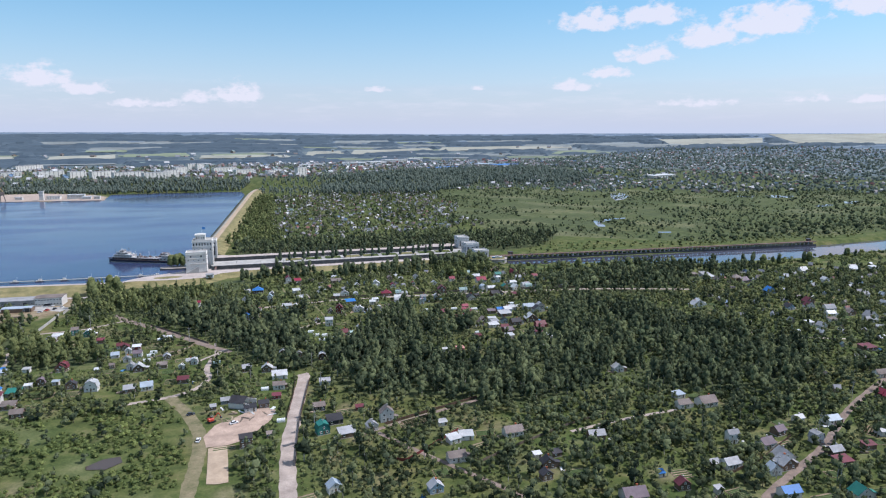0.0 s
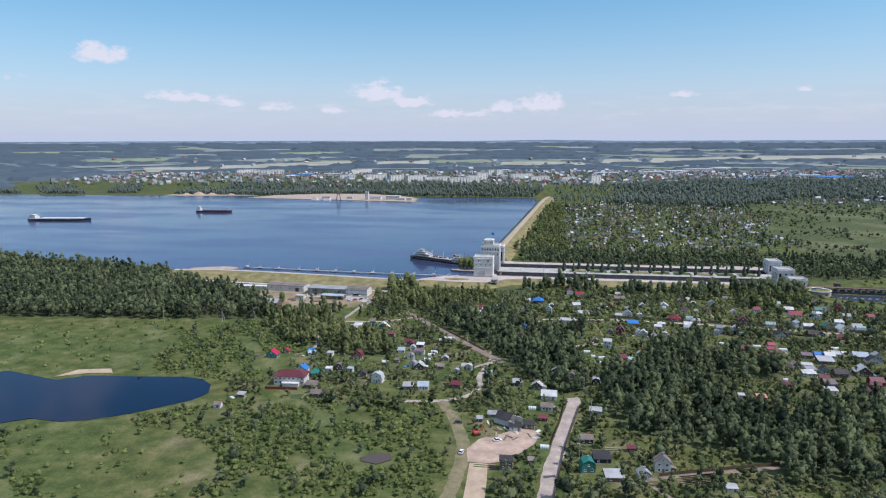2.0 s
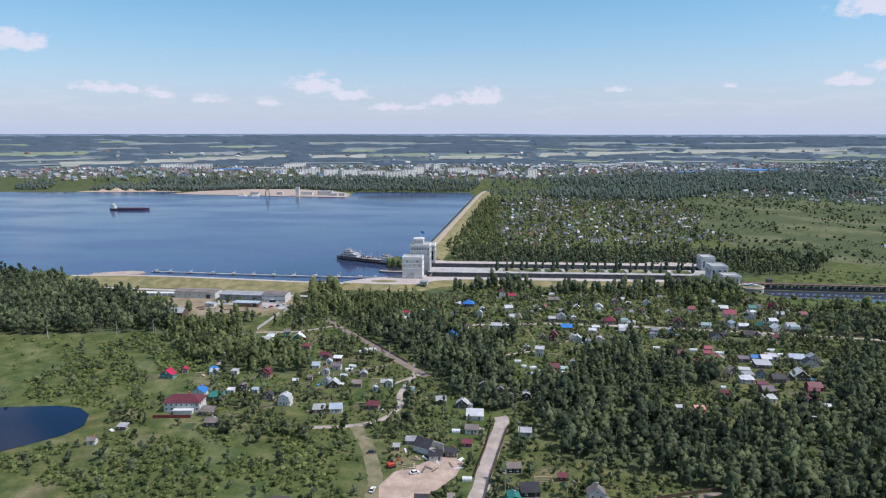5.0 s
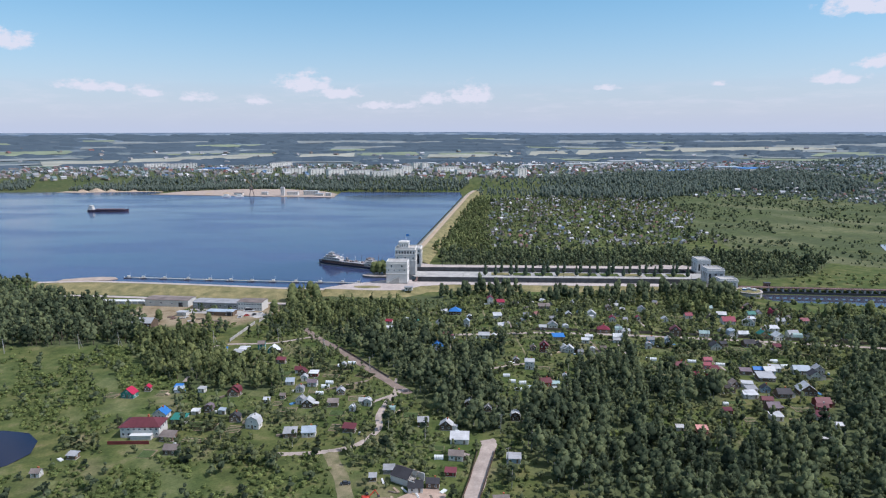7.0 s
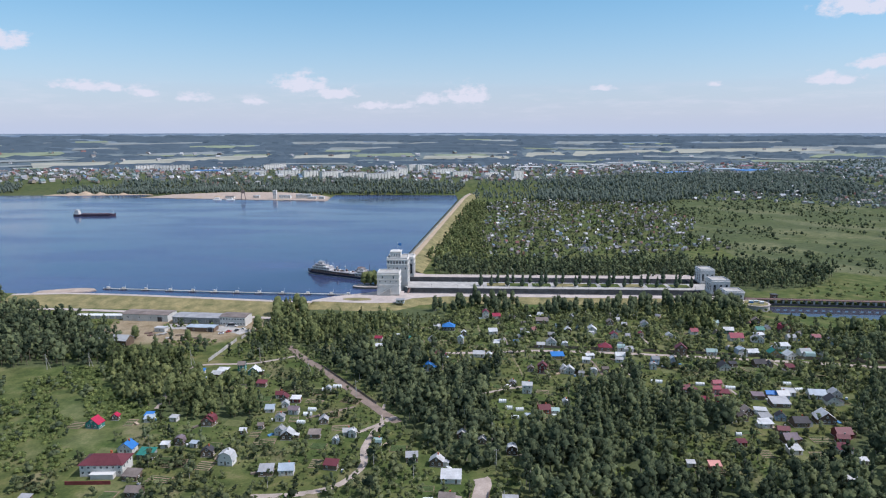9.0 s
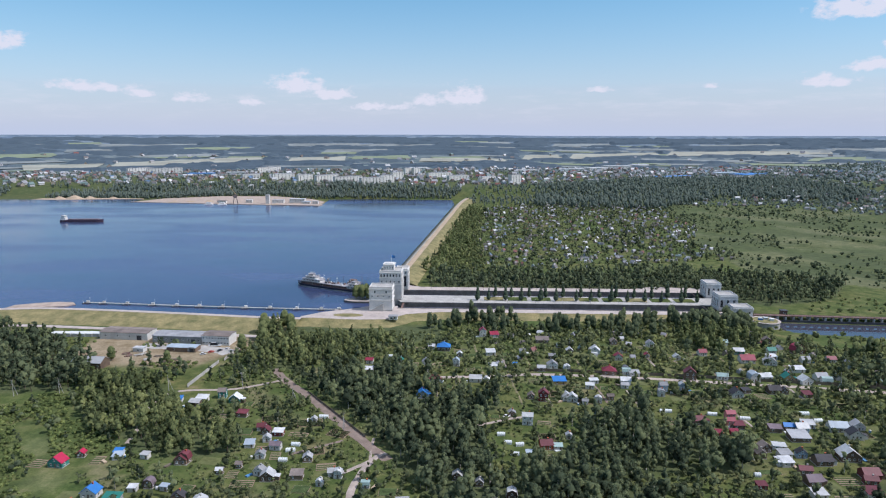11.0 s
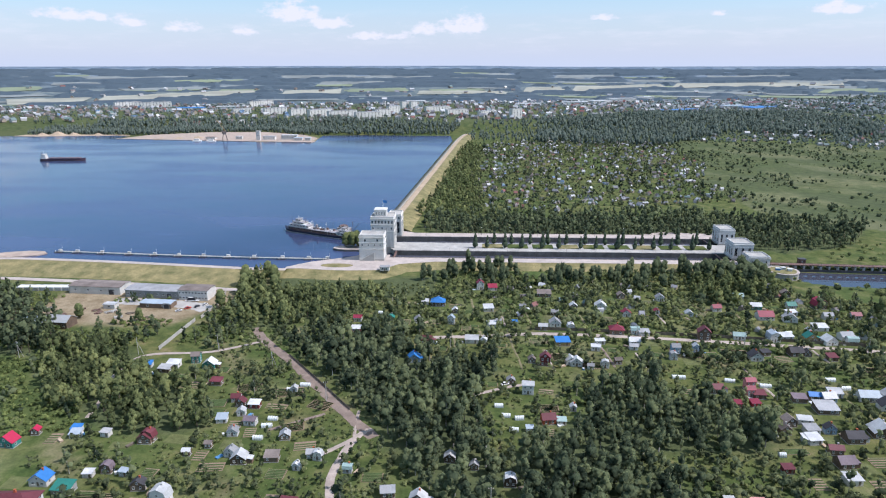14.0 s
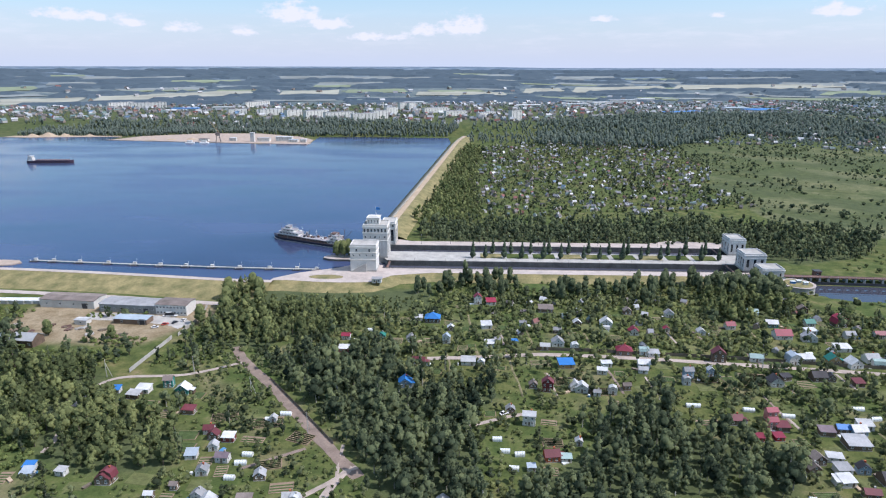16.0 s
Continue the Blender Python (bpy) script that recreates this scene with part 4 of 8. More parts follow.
far_right = [
    (519, 461, 13.5, 10.2, 3.2, 1, "hNy"), (510, 407, 9.7, 6.4, 2.8, -6, "gBb"), (413, 385, 8.5, 6.4, 2.8, 0, "gWw"),
    (503, 356, 8.2, 5.1, 2.8, -8, "gDw"), (503, 488, 18.9, 14.2, 2.5, 0, "fSw"), (500, 332, 8.0, 5.4, 2.8, -4, "gWw"),
    (609, 469, 7.9, 6.8, 2.8, 7, "gWw"), (672, 463, 13.2, 9.1, 2.5, -3, "fWw"), (515, 310, 8.8, 5.5, 2.8, -7, "gSw"),
    (466, 308, 6.6, 5.6, 2.8, 6, "gSw"), (488, 319, 6.9, 4.3, 2.5, -8, "fNw"), (456, 261, 13.1, 9.4, 2.5, -2, "fDn"),
    (541, 315, 6.4, 4.8, 2.8, 0, "gWw"), (584, 374, 7.1, 5.3, 2.8, 0, "gSw"), (598, 430, 6.5, 5.3, 2.8, 4, "gWw"),
]
green_houses = [
    (-10, 384, 5.6, 2.6, 2.0, 6, "nxx"), (-11, 374, 5.0, 2.6, 2.0, 1, "nxx"), (-8, 418, 5.1, 2.6, 2.0, 5, "nxx"),
    (22, 524, 5.9, 2.6, 2.0, -3, "nxx"), (96, 406, 5.0, 2.6, 2.0, 1, "nxx"), (99, 397, 5.0, 2.6, 2.0, -1, "nxx"),
    (105, 395, 5.0, 2.6, 2.0, 6, "nxx"), (102, 385, 5.0, 2.6, 2.0, -6, "nxx"), (191, 439, 8.0, 2.6, 2.0, -3, "nxx"),
    (216, 436, 6.1, 2.6, 2.0, -8, "nxx"), (232, 431, 6.7, 2.6, 2.0, -5, "nxx"), (268, 439, 6.6, 2.6, 2.0, 2, "nxx"),
    (271, 430, 5.9, 2.6, 2.0, 6, "nxx"), (260, 489, 6.6, 2.6, 2.0, -1, "nxx"), (-9, 390, 5.2, 2.6, 2.0, -3, "nxx"),
    (61, 304, 5.0, 2.6, 2.0, 3, "nxx"), (68, 259, 5.0, 2.6, 2.0, 0, "nxx"), (275, 500, 5.0, 2.6, 2.0, 6, "nxx"),
]
more_plots = [
    (163, 455, 4.0, 3.0, 2.8, 7, "gNn"), (158, 481, 5.6, 3.5, 2.4, 5, "fWw"), (178, 481, 6.4, 4.8, 2.8, -2, "gWw"),
    (74, 361, 4.5, 3.3, 2.8, -4, "gWn"), (223, 429, 5.2, 3.4, 4.8, 6, "tRP"), (198, 469, 4.9, 3.8, 4.8, 3, "tSb"),
    (248, 469, 5.1, 3.7, 2.4, 9, "fKn"), (276, 420, 9.6, 6.4, 2.8, -3, "gLw"), (287, 421, 6.9, 4.8, 2.8, -4, "gSw"),
    (210, 359, 4.4, 3.4, 2.4, 3, "fDD"), (-79, 374, 4.1, 3.1, 2.4, -7, "fWw"), (-46, 338, 5.7, 3.7, 2.8, 5, "gKn"),
    (-56, 346, 3.8, 2.4, 2.4, -9, "fLw"), (153, 215, 6.8, 5.4, 2.4, -9, "fWw"), (179, 179, 6.4, 4.2, 2.8, -3, "gKn"),
    (201, 146, 11.0, 8.7, 2.8, -4, "gVw"), (290, 215, 10.2, 7.9, 2.8, 0, "gNw"), (283, 154, 9.0, 6.1, 2.8, -3, "gSw"),
    (250, 158, 4.5, 3.3, 2.4, -3, "fSn"), (263, 130, 8.3, 5.4, 2.8, -3, "gBw"), (237, 140, 3.2, 2.5, 2.4, 3, "fSw"),
    (391, 196, 6.2, 4.2, 2.8, 2, "gRn"), (169, 538, 7.7, 5.3, 2.8, -5, "gWw"), (135, 507, 7.2, 4.8, 2.8, 1, "gSw"),
    (291, 531, 6.8, 4.6, 2.4, 9, "fWw"), (297, 507, 8.9, 5.5, 2.4, 1, "fWw"), (270, 492, 7.5, 4.7, 2.4, 2, "fWw"),
    (305, 493, 7.6, 5.9, 2.8, 6, "gSw"), (280, 411, 7.6, 5.6, 2.8, -4, "gKw"), (262, 423, 6.7, 4.7, 2.4, -4, "fWw"),
    (235, 397, 6.3, 3.9, 2.4, -9, "fWw"), (264, 371, 7.9, 6.2, 2.8, 2, "gDD"), (420, 390, 8.3, 6.4, 2.8, -9, "gWw"),
    (498, 475, 11.0, 7.9, 2.4, 4, "fSw"), (518, 450, 11.0, 7.5, 2.8, 9, "gVn"), (483, 357, 7.5, 5.8, 2.8, 5, "gKb"),
    (513, 367, 9.0, 5.6, 2.8, -4, "gDn"), (512, 345, 11.0, 8.1, 2.8, -3, "gSw"), (464, 318, 7.0, 4.5, 2.4, -2, "fWw"),
    (524, 317, 10.8, 8.5, 2.8, 5, "gSw"), (518, 330, 7.6, 5.2, 2.8, 2, "gNn"), (615, 474, 8.2, 6.4, 2.8, -1, "gWw"),
    (680, 470, 8.7, 6.6, 2.4, -6, "fWw"), (700, 464, 8.8, 6.4, 2.4, 2, "fWw"), (490, 490, 8.7, 6.8, 2.4, -8, "fNn"),
]
more_green = [
    (-2, 423, 6.1, 2.6, 2.0, -1, "nxx"), (213, 370, 3.4, 2.6, 2.0, -4, "nxx"),
]
PLOTS_ALL = west_lane + pond_side + bend + track_side + wood_edge + east_lane + mid_plots + row_front + row_east + east_plots + lock_row + far_right + more_plots
green_houses += more_green
SPOTS = np.array([(h[0], h[1], max(h[2], h[3])) for h in PLOTS_ALL + green_houses] + [(-88, 318, 22), (-150, 556, 70), (-110, 548, 30), (-9, 236, 12)])


# glades in the woods: x, y, half width, half depth
GLADES = [(184, 334, 17, 12), (266, 260, 17, 14), (302, 284, 8, 13), (315, 367, 20, 10), (256, 243, 18, 10), (290, 221, 18, 8), (146, 326, 9, 7), (222, 288, 10, 7), (362, 298, 12, 7), (392, 336, 10, 8), (58, 416, 10, 7), (330, 330, 9, 6), (345, 250, 9, 7)]

MEADOWS = [[(-185, 254), (-140, 253), (-108, 244), (-84, 226), (-75, 208), (-90, 190), (-141, 185), (-200, 230)], [(-323, 410), (-253, 440), (-205, 405), (-196, 361), (-203, 329), (-233, 309), (-300, 315)]]


# beds and mown patches beside the cottages: x, y, width, depth, turn, look
def lay_beds():
    rnd, out = random.Random(77), []
    for h in PLOTS_ALL:
        for attempt in range(2):
            side, look_of = rnd.choice((-1, 1)), rnd.choice(("earth", "crop", "crop", "mown", "earth"))
            w, d = rnd.uniform(5, 11), rnd.uniform(4, 8)
            x, y = h[0] + side * (h[2] / 2 + w / 2 + rnd.uniform(1.5, 5)), h[1] + rnd.uniform(-9, 4)
            near = min([math.hypot(x - a[0], y - a[1]) - a[2] * 0.6 for a in SPOTS] + [math.hypot(x - b[0], y - b[1]) - b[2] * 0.6 for b in out])
            road_gap = min(float(line_dist(line, [x], [y])[0]) - wd / 2 for line, wd in ROADS)
            wet = min(float(signed(p, [x], [y])[0]) for p in (pond, CANAL, RES))
            if near < w * 0.55 or road_gap < w * 0.6 or wet < 14 or any(inside(p, [x], [y])[0] for p in WOODS) or y > 585:
                continue
            out.append((x, y, w, d, h[5] + rnd.uniform(-4, 4), look_of))
            break
    return out[::max(1, len(out) // 120)]


BEDS = lay_beds()


# ---- trees ----
GOLD = (1 + 5 ** 0.5) / 2
BALL = np.array([(-1, GOLD, 0), (1, GOLD, 0), (-1, -GOLD, 0), (1, -GOLD, 0), (0, -1, GOLD), (0, 1, GOLD), (0, -1, -GOLD), (0, 1, -GOLD), (GOLD, 0, -1), (GOLD, 0, 1), (-GOLD, 0, -1), (-GOLD, 0, 1)], float)
BALL /= np.linalg.norm(BALL[0])
BALL_F = [(0, 11, 5), (0, 5, 1), (0, 1, 7), (0, 7, 10), (0, 10, 11), (1, 5, 9), (5, 11, 4), (11, 10, 2), (10, 7, 6), (7, 1, 8), (3, 9, 4), (3, 4, 2), (3, 2, 6), (3, 6, 8), (3, 8, 9), (4, 9, 5), (2, 4, 11), (6, 2, 10), (8, 6, 7), (9, 8, 1)]


def finer(v, f):
    """A ball with each face cut in four."""
    v, mid, out = [tuple(p) for p in v], {}, []

    def half(i, j):
        k = (min(i, j), max(i, j))
        if k not in mid:
            p = (np.array(v[i]) + np.array(v[j])) / 2
            v.append(tuple(p / np.linalg.norm(p)))
            mid[k] = len(v) - 1
        return mid[k]

    for a, b, c in f:
        d, e, g = half(a, b), half(b, c), half(c, a)
        out += [(a, d, g), (b, e, d), (c, g, e), (d, e, g)]
    return np.array(v), out


FINE, FINE_F = finer(BALL, BALL_F)


def tree_form(seed, tall, wide, bare, fine, coarse, leaves, leaf, kind="round", lift=0.3):
    """Verts, triangles and slots (0 leaf, 1 bark) of a tree: tapered trunk and limbs, uneven crown masses, loose leafy sprays on them."""
    rng = np.random.RandomState(seed)
    V, F, S, N = [], [], [], []
    heart = np.array((0, 0, bare + (tall - bare) * 0.35))

    def add(v, f, slot, core=None, own=None):
        n = sum(len(a) for a in V)
        V.append(np.asarray(v, float))
        F.append(np.asarray(f, int) + n)
        S.append(np.full(len(f), slot))
        p = V[-1]
        n = (p - heart) / np.array((wide, wide, (tall - bare) * 0.6))
        if core is None:
            n = p * np.array((1, 1, 0)) + 1e-4
        else:
            d = p - core
            n = 0.45 * n / (np.linalg.norm(n, axis=1)[:, None] + 1e-6) + 0.75 * d / (np.linalg.norm(d, axis=1)[:, None] + 1e-6) + np.array((0, 0, lift))
            if own is not None:
                n = n + own * 1.1
        N.append(n / (np.linalg.norm(n, axis=1)[:, None] + 1e-6))

    def limb(a, b, ra, rb):
        v, f = tube(a, b, ra, rb, 3)
        add(v, [t for q in f[2:] for t in ((q[0], q[1], q[2]), (q[0], q[2], q[3]))], 1)

    def mass(c, r, rz, ball, faces):
        o = ball * (0.74 + 0.5 * rng.rand(len(ball), 1))
        th = rng.rand() * 6
        o = o @ np.array([(math.cos(th), math.sin(th), 0), (-math.sin(th), math.cos(th), 0), (0, 0, 1)])
        add(o * np.array((r, r, rz)) + c, faces, 0, np.asarray(c, float))
        masses.append((np.array(c), r, rz))

    masses = []
    if bare > 0:
        limb((0, 0, -0.3), (rng.randn() * 0.15, rng.randn() * 0.15, tall * 0.75), 0.02 * tall, 0.006 * tall)
    span = tall - bare
    for i in range(fine):
        h = (i + 0.5) / fine
        r = wide * {"round": 0.92 - 0.25 * (h - 0.4), "column": 0.9, "cone": 1.15 - 0.9 * h}[kind]
        a = rng.rand() * 6.28
        off = wide * (0.12 if fine > 1 else 0.0)
        mass(np.array((off * math.cos(a), off * math.sin(a), bare + span * (0.06 + 0.88 * h))), r, span * (0.56 / fine) * (1.2 if fine > 1 else 0.95), FINE, FINE_F)
    for i in range(coarse):
        h = (i + rng.rand()) / max(coarse, 1)
        z = bare + span * (0.12 + 0.76 * h)
        prof = {"round": math.sin(math.pi * (0.2 + 0.68 * h)), "column": 0.8, "cone": 1.05 - h}[kind]
        a = i * 2.4 + rng.rand()
        out = wide * prof * (0.62 if fine else 0.45)
        r = wide * prof * (0.45 + 0.25 * rng.rand()) * (1.0 if fine else 1.25)
        mass(np.array((out * math.cos(a), out * math.sin(a), z)), r * (1.0 if fine or leaves < 12 else 0.80 if tall > 9 else 0.86), (1.3 if tall > 9 and leaves > 60 else 1.0) * max(r * 0.8, span * (0.16 if fine else 0.6 / max(coarse, 2))) * (1.0 if leaves < 12 else 0.8), BALL, BALL_F)
        if bare > 0 and fine and i % 3 == 0:
            limb((0, 0, max(bare * 0.7, z - r * 1.4)), (out * math.cos(a), out * math.sin(a), z), 0.006 * tall, 0.003 * tall)
    for i in range(leaves):
        c, r, rz = masses[rng.randint(len(masses))]
        d = rng.randn(3)
        d[2] = d[2] * 0.8 + 0.3
        d /= np.linalg.norm(d)
        p = c + d * np.array((r, r, rz)) * (0.86 + 0.42 * rng.rand())
        nrm = np.array((d[0], d[1], d[2] + 0.35)) + rng.randn(3) * 0.55
        nrm /= np.linalg.norm(nrm)
        u = np.cross(nrm, rng.randn(3))
        u /= np.linalg.norm(u) + 1e-9
        w = np.cross(nrm, u)
        s = leaf * (0.6 + 0.9 * rng.rand())
        add([p + u * s * 0.62, p - u * s * 0.35 + w * s * 0.5, p - u * s * 0.3 - w * s * 0.55], [(0, 1, 2)], 0, c, nrm)
    return np.concatenate(V), np.concatenate(F), np.concatenate(S), np.concatenate(N)


def thicket(name, forms, pts, size, mats, label, category, seed=0, squash=0.18):
    """All plants of a stand as one mesh: each form turned, scaled and tinted at random."""
    rng = np.random.RandomState(seed)
    V, F, S, T, N = [], [], [], [], []
    base = 0
    which = rng.randint(len(forms), size=len(pts))
    z = height(pts[:, 0], pts[:, 1])
    for k, (v, f, s, m) in enumerate(forms):
        idx = np.where(which == k)[0]
        if not len(idx):
            continue
        th = rng.rand(len(idx)) * 6.2832
        sc = size[idx] if len(size) == len(pts) else np.full(len(idx), size[0])
        wide = sc * (1 + (rng.rand(len(idx)) - 0.5) * 2 * squash)
        c, sn = np.cos(th) * wide, np.sin(th) * wide
        X = v[None, :, 0] * c[:, None] - v[None, :, 1] * sn[:, None] + pts[idx, 0, None]
        Y = v[None, :, 0] * sn[:, None] + v[None, :, 1] * c[:, None] + pts[idx, 1, None]
        Z = v[None, :, 2] * sc[:, None] + z[idx, None]
        V.append(np.stack([X, Y, Z], -1).reshape(-1, 3))
        c, sn = np.cos(th), np.sin(th)
        N.append(np.stack([m[None, :, 0] * c[:, None] - m[None, :, 1] * sn[:, None], m[None, :, 0] * sn[:, None] + m[None, :, 1] * c[:, None], np.repeat(m[None, :, 2], len(idx), 0)], -1).reshape(-1, 3))
        F.append((f[None] + (base + np.arange(len(idx))[:, None, None] * len(v))).reshape(-1, 3))
        S.append(np.tile(s, len(idx)))
        T.append(np.repeat(np.clip(0.5 + rng.randn(len(idx)) * 0.2, 0.02, 0.98), len(v)))
        base += len(idx) * len(v)
    V, F, S, T = np.concatenate(V), np.concatenate(F), np.concatenate(S), np.concatenate(T)
    me = bpy.data.meshes.new(name)
    me.vertices.add(len(V))
    me.vertices.foreach_set("co", V.astype(np.float32).ravel())
    me.loops.add(len(F) * 3)
    me.loops.foreach_set("vertex_index", F.astype(np.int32).ravel())
    me.polygons.add(len(F))
    me.polygons.foreach_set("loop_start", np.arange(0, len(F) * 3, 3, dtype=np.int32))
    me.polygons.foreach_set("material_index", S.astype(np.int32))
    for m in mats:
        me.materials.append(m)
    me.attributes.new("tint", "FLOAT", "POINT").data.foreach_set("value", T.astype(np.float32))
    me.update(calc_edges=True)
    me.normals_split_custom_set_from_vertices(np.concatenate(N).astype(np.float32))
    return tagged(new(name, me), label, category, kind="stuff")


def scatter(poly, spacing, seed, jitter=0.45, keep=1.0):
    """Points on a jittered grid inside an outline."""
    rng = np.random.RandomState(seed)
    p = np.array(poly, float)
    xs, ys = np.arange(p[:, 0].min(), p[:, 0].max(), spacing), np.arange(p[:, 1].min(), p[:, 1].max(), spacing)
    X, Y = np.meshgrid(xs, ys)
    X = X + (np.arange(len(ys)) % 2)[:, None] * spacing / 2
    q = np.c_[X.ravel(), Y.ravel()] + (rng.rand(X.size, 2) - 0.5) * 2 * jitter * spacing
    q = q[inside(poly, q[:, 0], q[:, 1])]
    return q[rng.rand(len(q)) < keep]


def clear(q, gap=1.5, front=5.0, roads=1.6, glades=False, meadow=False):
    """Drops plants that would stand on a road, in water, in or close in front of a cottage, tall ones in glades too."""
    ok = np.ones(len(q), bool)
    if meadow:
        for p in MEADOWS:
            ok &= signed(p, q[:, 0], q[:, 1]) > 4 * wavy(q[:, 0], q[:, 1], 7.0, 1.0)
    if glades:
        for x, y, a, b in GLADES:
            ok &= np.hypot((q[:, 0] - x) / a, (q[:, 1] - y) / b) > 1 + 0.2 * wavy(q[:, 0], q[:, 1], 6.0, 2.0)
    for x, y, w in SPOTS:
        r = w * 0.62 + gap
        dx, dy = q[:, 0] - x, q[:, 1] - y
        dy = np.where(dy < 0, np.minimum(dy + front, 0), dy)
        ok &= np.hypot(dx, dy) > r
    for x, y, w, d, th, look_of in BEDS:
        c, s = math.cos(radians(th)), math.sin(radians(th))
        dx, dy = q[:, 0] - x, q[:, 1] - y
        ok &= (np.abs(dx * c + dy * s) > w / 2 + 0.8) | (np.abs(dy * c - dx * s) > d / 2 + 1.2)
    for line, width in ROADS:
        ok &= line_dist(line, q[:, 0], q[:, 1]) > width / 2 + roads
    for poly in (RES, CANAL):
        ok &= signed(poly, q[:, 0], q[:, 1]) > 4
    ok &= signed(pond, q[:, 0], q[:, 1]) > 0.5
    ok &= ~((q[:, 0] > -100) & (q[:, 0] < 335) & (q[:, 1] > np.where(q[:, 0] > 62, 620, 606)) & (q[:, 1] < 722))
    ok &= ~((q[:, 0] > -345) & (q[:, 0] < -88) & (q[:, 1] > 577) & (q[:, 1] < 660))
    ok &= signed([(32, 200), (46, 200), (46, 238), (66, 262), (68, 280), (52, 284), (32, 268)], q[:, 0], q[:, 1]) > 0.8
    ok &= ~((q[:, 0] > -68) & (q[:, 0] < 62) & (q[:, 1] > 558) & (q[:, 1] < 640))
    return q[ok]


TALL = [tree_form(i, 13.5 + 1.6 * (i % 4), 3.0 + 0.4 * (i % 3), 1.0, 0, 7, 150, 0.8, "round", 0.5) for i in range(5)] + [tree_form(9, 18, 2.2, 1.2, 0, 6, 110, 0.85, "column", 0.5), tree_form(12, 10.5, 3.6, 0.8, 0, 6, 120, 0.95, "round", 0.5), tree_form(13, 17, 2.8, 1.4, 0, 7, 126, 0.9, "round", 0.5), tree_form(14, 11, 3.2, 0.8, 0, 6, 120, 0.9, "round", 0.5)]
FARTALL = [tree_form(20 + i, 12.5 + i, 3.2 + 0.3 * (i % 2), 2.0, 0, 3, 36, 1.5, "round", 0.5) for i in range(4)] + [tree_form(27, 15, 2.3, 2.0, 0, 3, 32, 1.4, "column", 0.5)]
GARDEN = [tree_form(40 + i, 4.6 + 0.8 * (i % 3), 2.0, 0.5, 0, 3, 42, 0.66, "round", 0.6) for i in range(6)]
FARGARDEN = [tree_form(50 + i, 4.8 + 0.8 * (i % 3), 2.0, 0, 0, 2, 14, 1.1, "round", 0.6) for i in range(4)]
BUSH = [tree_form(60 + i, 1.7 + 0.5 * (i % 3), 1.5, 0, 0, 1, 26, 0.55, "round", 0.9) for i in range(8)]
LOWBUSH = [tree_form(70 + i, 2.0, 1.6, 0, 0, 1, 9, 0.9, "round", 0.9) for i in range(5)]
DOT = [tree_form(90 + i, 5.5, 3.0, 0, 0, 1, 5, 2.0, "round", 0.6) for i in range(5)]
FARPINE = [tree_form(95 + i, 18, 3.8, 0, 0, 2, 8, 3.0, "cone" if i % 2 else "round") for i in range(4)]


def stand(name, polys, spacing, forms, lo, hi, mats, label, seed, category="wood", keep=1.0, clearing=-9, **k):
    found = []
    for i, p in enumerate(polys):
        q = scatter(p, spacing, seed + i, keep=keep)
        for earlier in polys[:i]:
            q = q[~inside(earlier, q[:, 0], q[:, 1])]
        found.append(q)
    q = clear(np.concatenate(found), **k)
    q = q[wavy(q[:, 0], q[:, 1], 11.0, seed) > clearing]
    rng = np.random.RandomState(seed + 99)
    roll = 1.0 + 0.16 * wavy(q[:, 0], q[:, 1], 13.0, seed) if forms is TALL or forms is FARTALL else 1.0
    return thicket(name, forms, q, (lo + (hi - lo) * rng.rand(len(q))) * roll, mats, label, category, seed)


stand("woods_near", [wood_a, wood_l, wood_b, wood_c, wood_d], 5.3, TALL, 0.55, 1.0, [M_LEAF, M_BIRCH], "dense dark green birch and aspen wood", 1, front=11.0, glades=True, clearing=-0.78)
q = clear(np.concatenate([scatter(p, 3.8, 61 + i) for i, p in enumerate([wood_a, wood_b, wood_c, wood_d])]), 1.0, 1.0)
gap = np.zeros(len(q), bool)
for x, y, a, b in GLADES:
    gap |= np.hypot((q[:, 0] - x) / a, (q[:, 1] - y) / b) < 1.15
q = q[(gap | (wavy(q[:, 0], q[:, 1], 11.0, 1) < -0.68)) & (wavy(q[:, 0], q[:, 1], 5.0, 4) > -0.25)]
thicket("glade_bushes", BUSH, q, 0.6 + 0.9 * np.random.RandomState(61).rand(len(q)), [M_WILLOW, M_BARK], "bright bushes in wood clearings", "bushes", 61)
stand("woods_west", [wood_e, wood_i], 5.5, TALL, 0.55, 0.95, [M_SCRUB, M_BARK], "dense mixed wood beside the gardens", 2)
stand("woods_lock", [wood_f], 5.2, TALL, 0.5, 0.85, [M_SCRUB, M_BARK], "bright leafy wood below the lock forecourt", 9)
stand("woods_belt", [wood_g, wood_j, wood_k], 5.9, FARTALL, 0.7, 1.1, [M_LEAF, M_BARK], "belt of tall leafy trees by the embankment", 3)
stand("woods_far_bank", [wood_h], 6.2, FARTALL, 0.5, 1.1, [M_LEAF, M_BARK], "thick green poplar belt beyond the lock", 4)
LEFT_SHORE = [(-760, 640), (-640, 520), (-526, 470), (-391, 429), (-229, 445), (-300, 577), (-345, 610), (-460, 640), (-760, 690)]
stand("woods_shore", [LEFT_SHORE], 7.8, FARTALL, 0.75, 1.15, [M_LEAF, M_BARK], "wide leafy wood along the reservoir shore", 5)
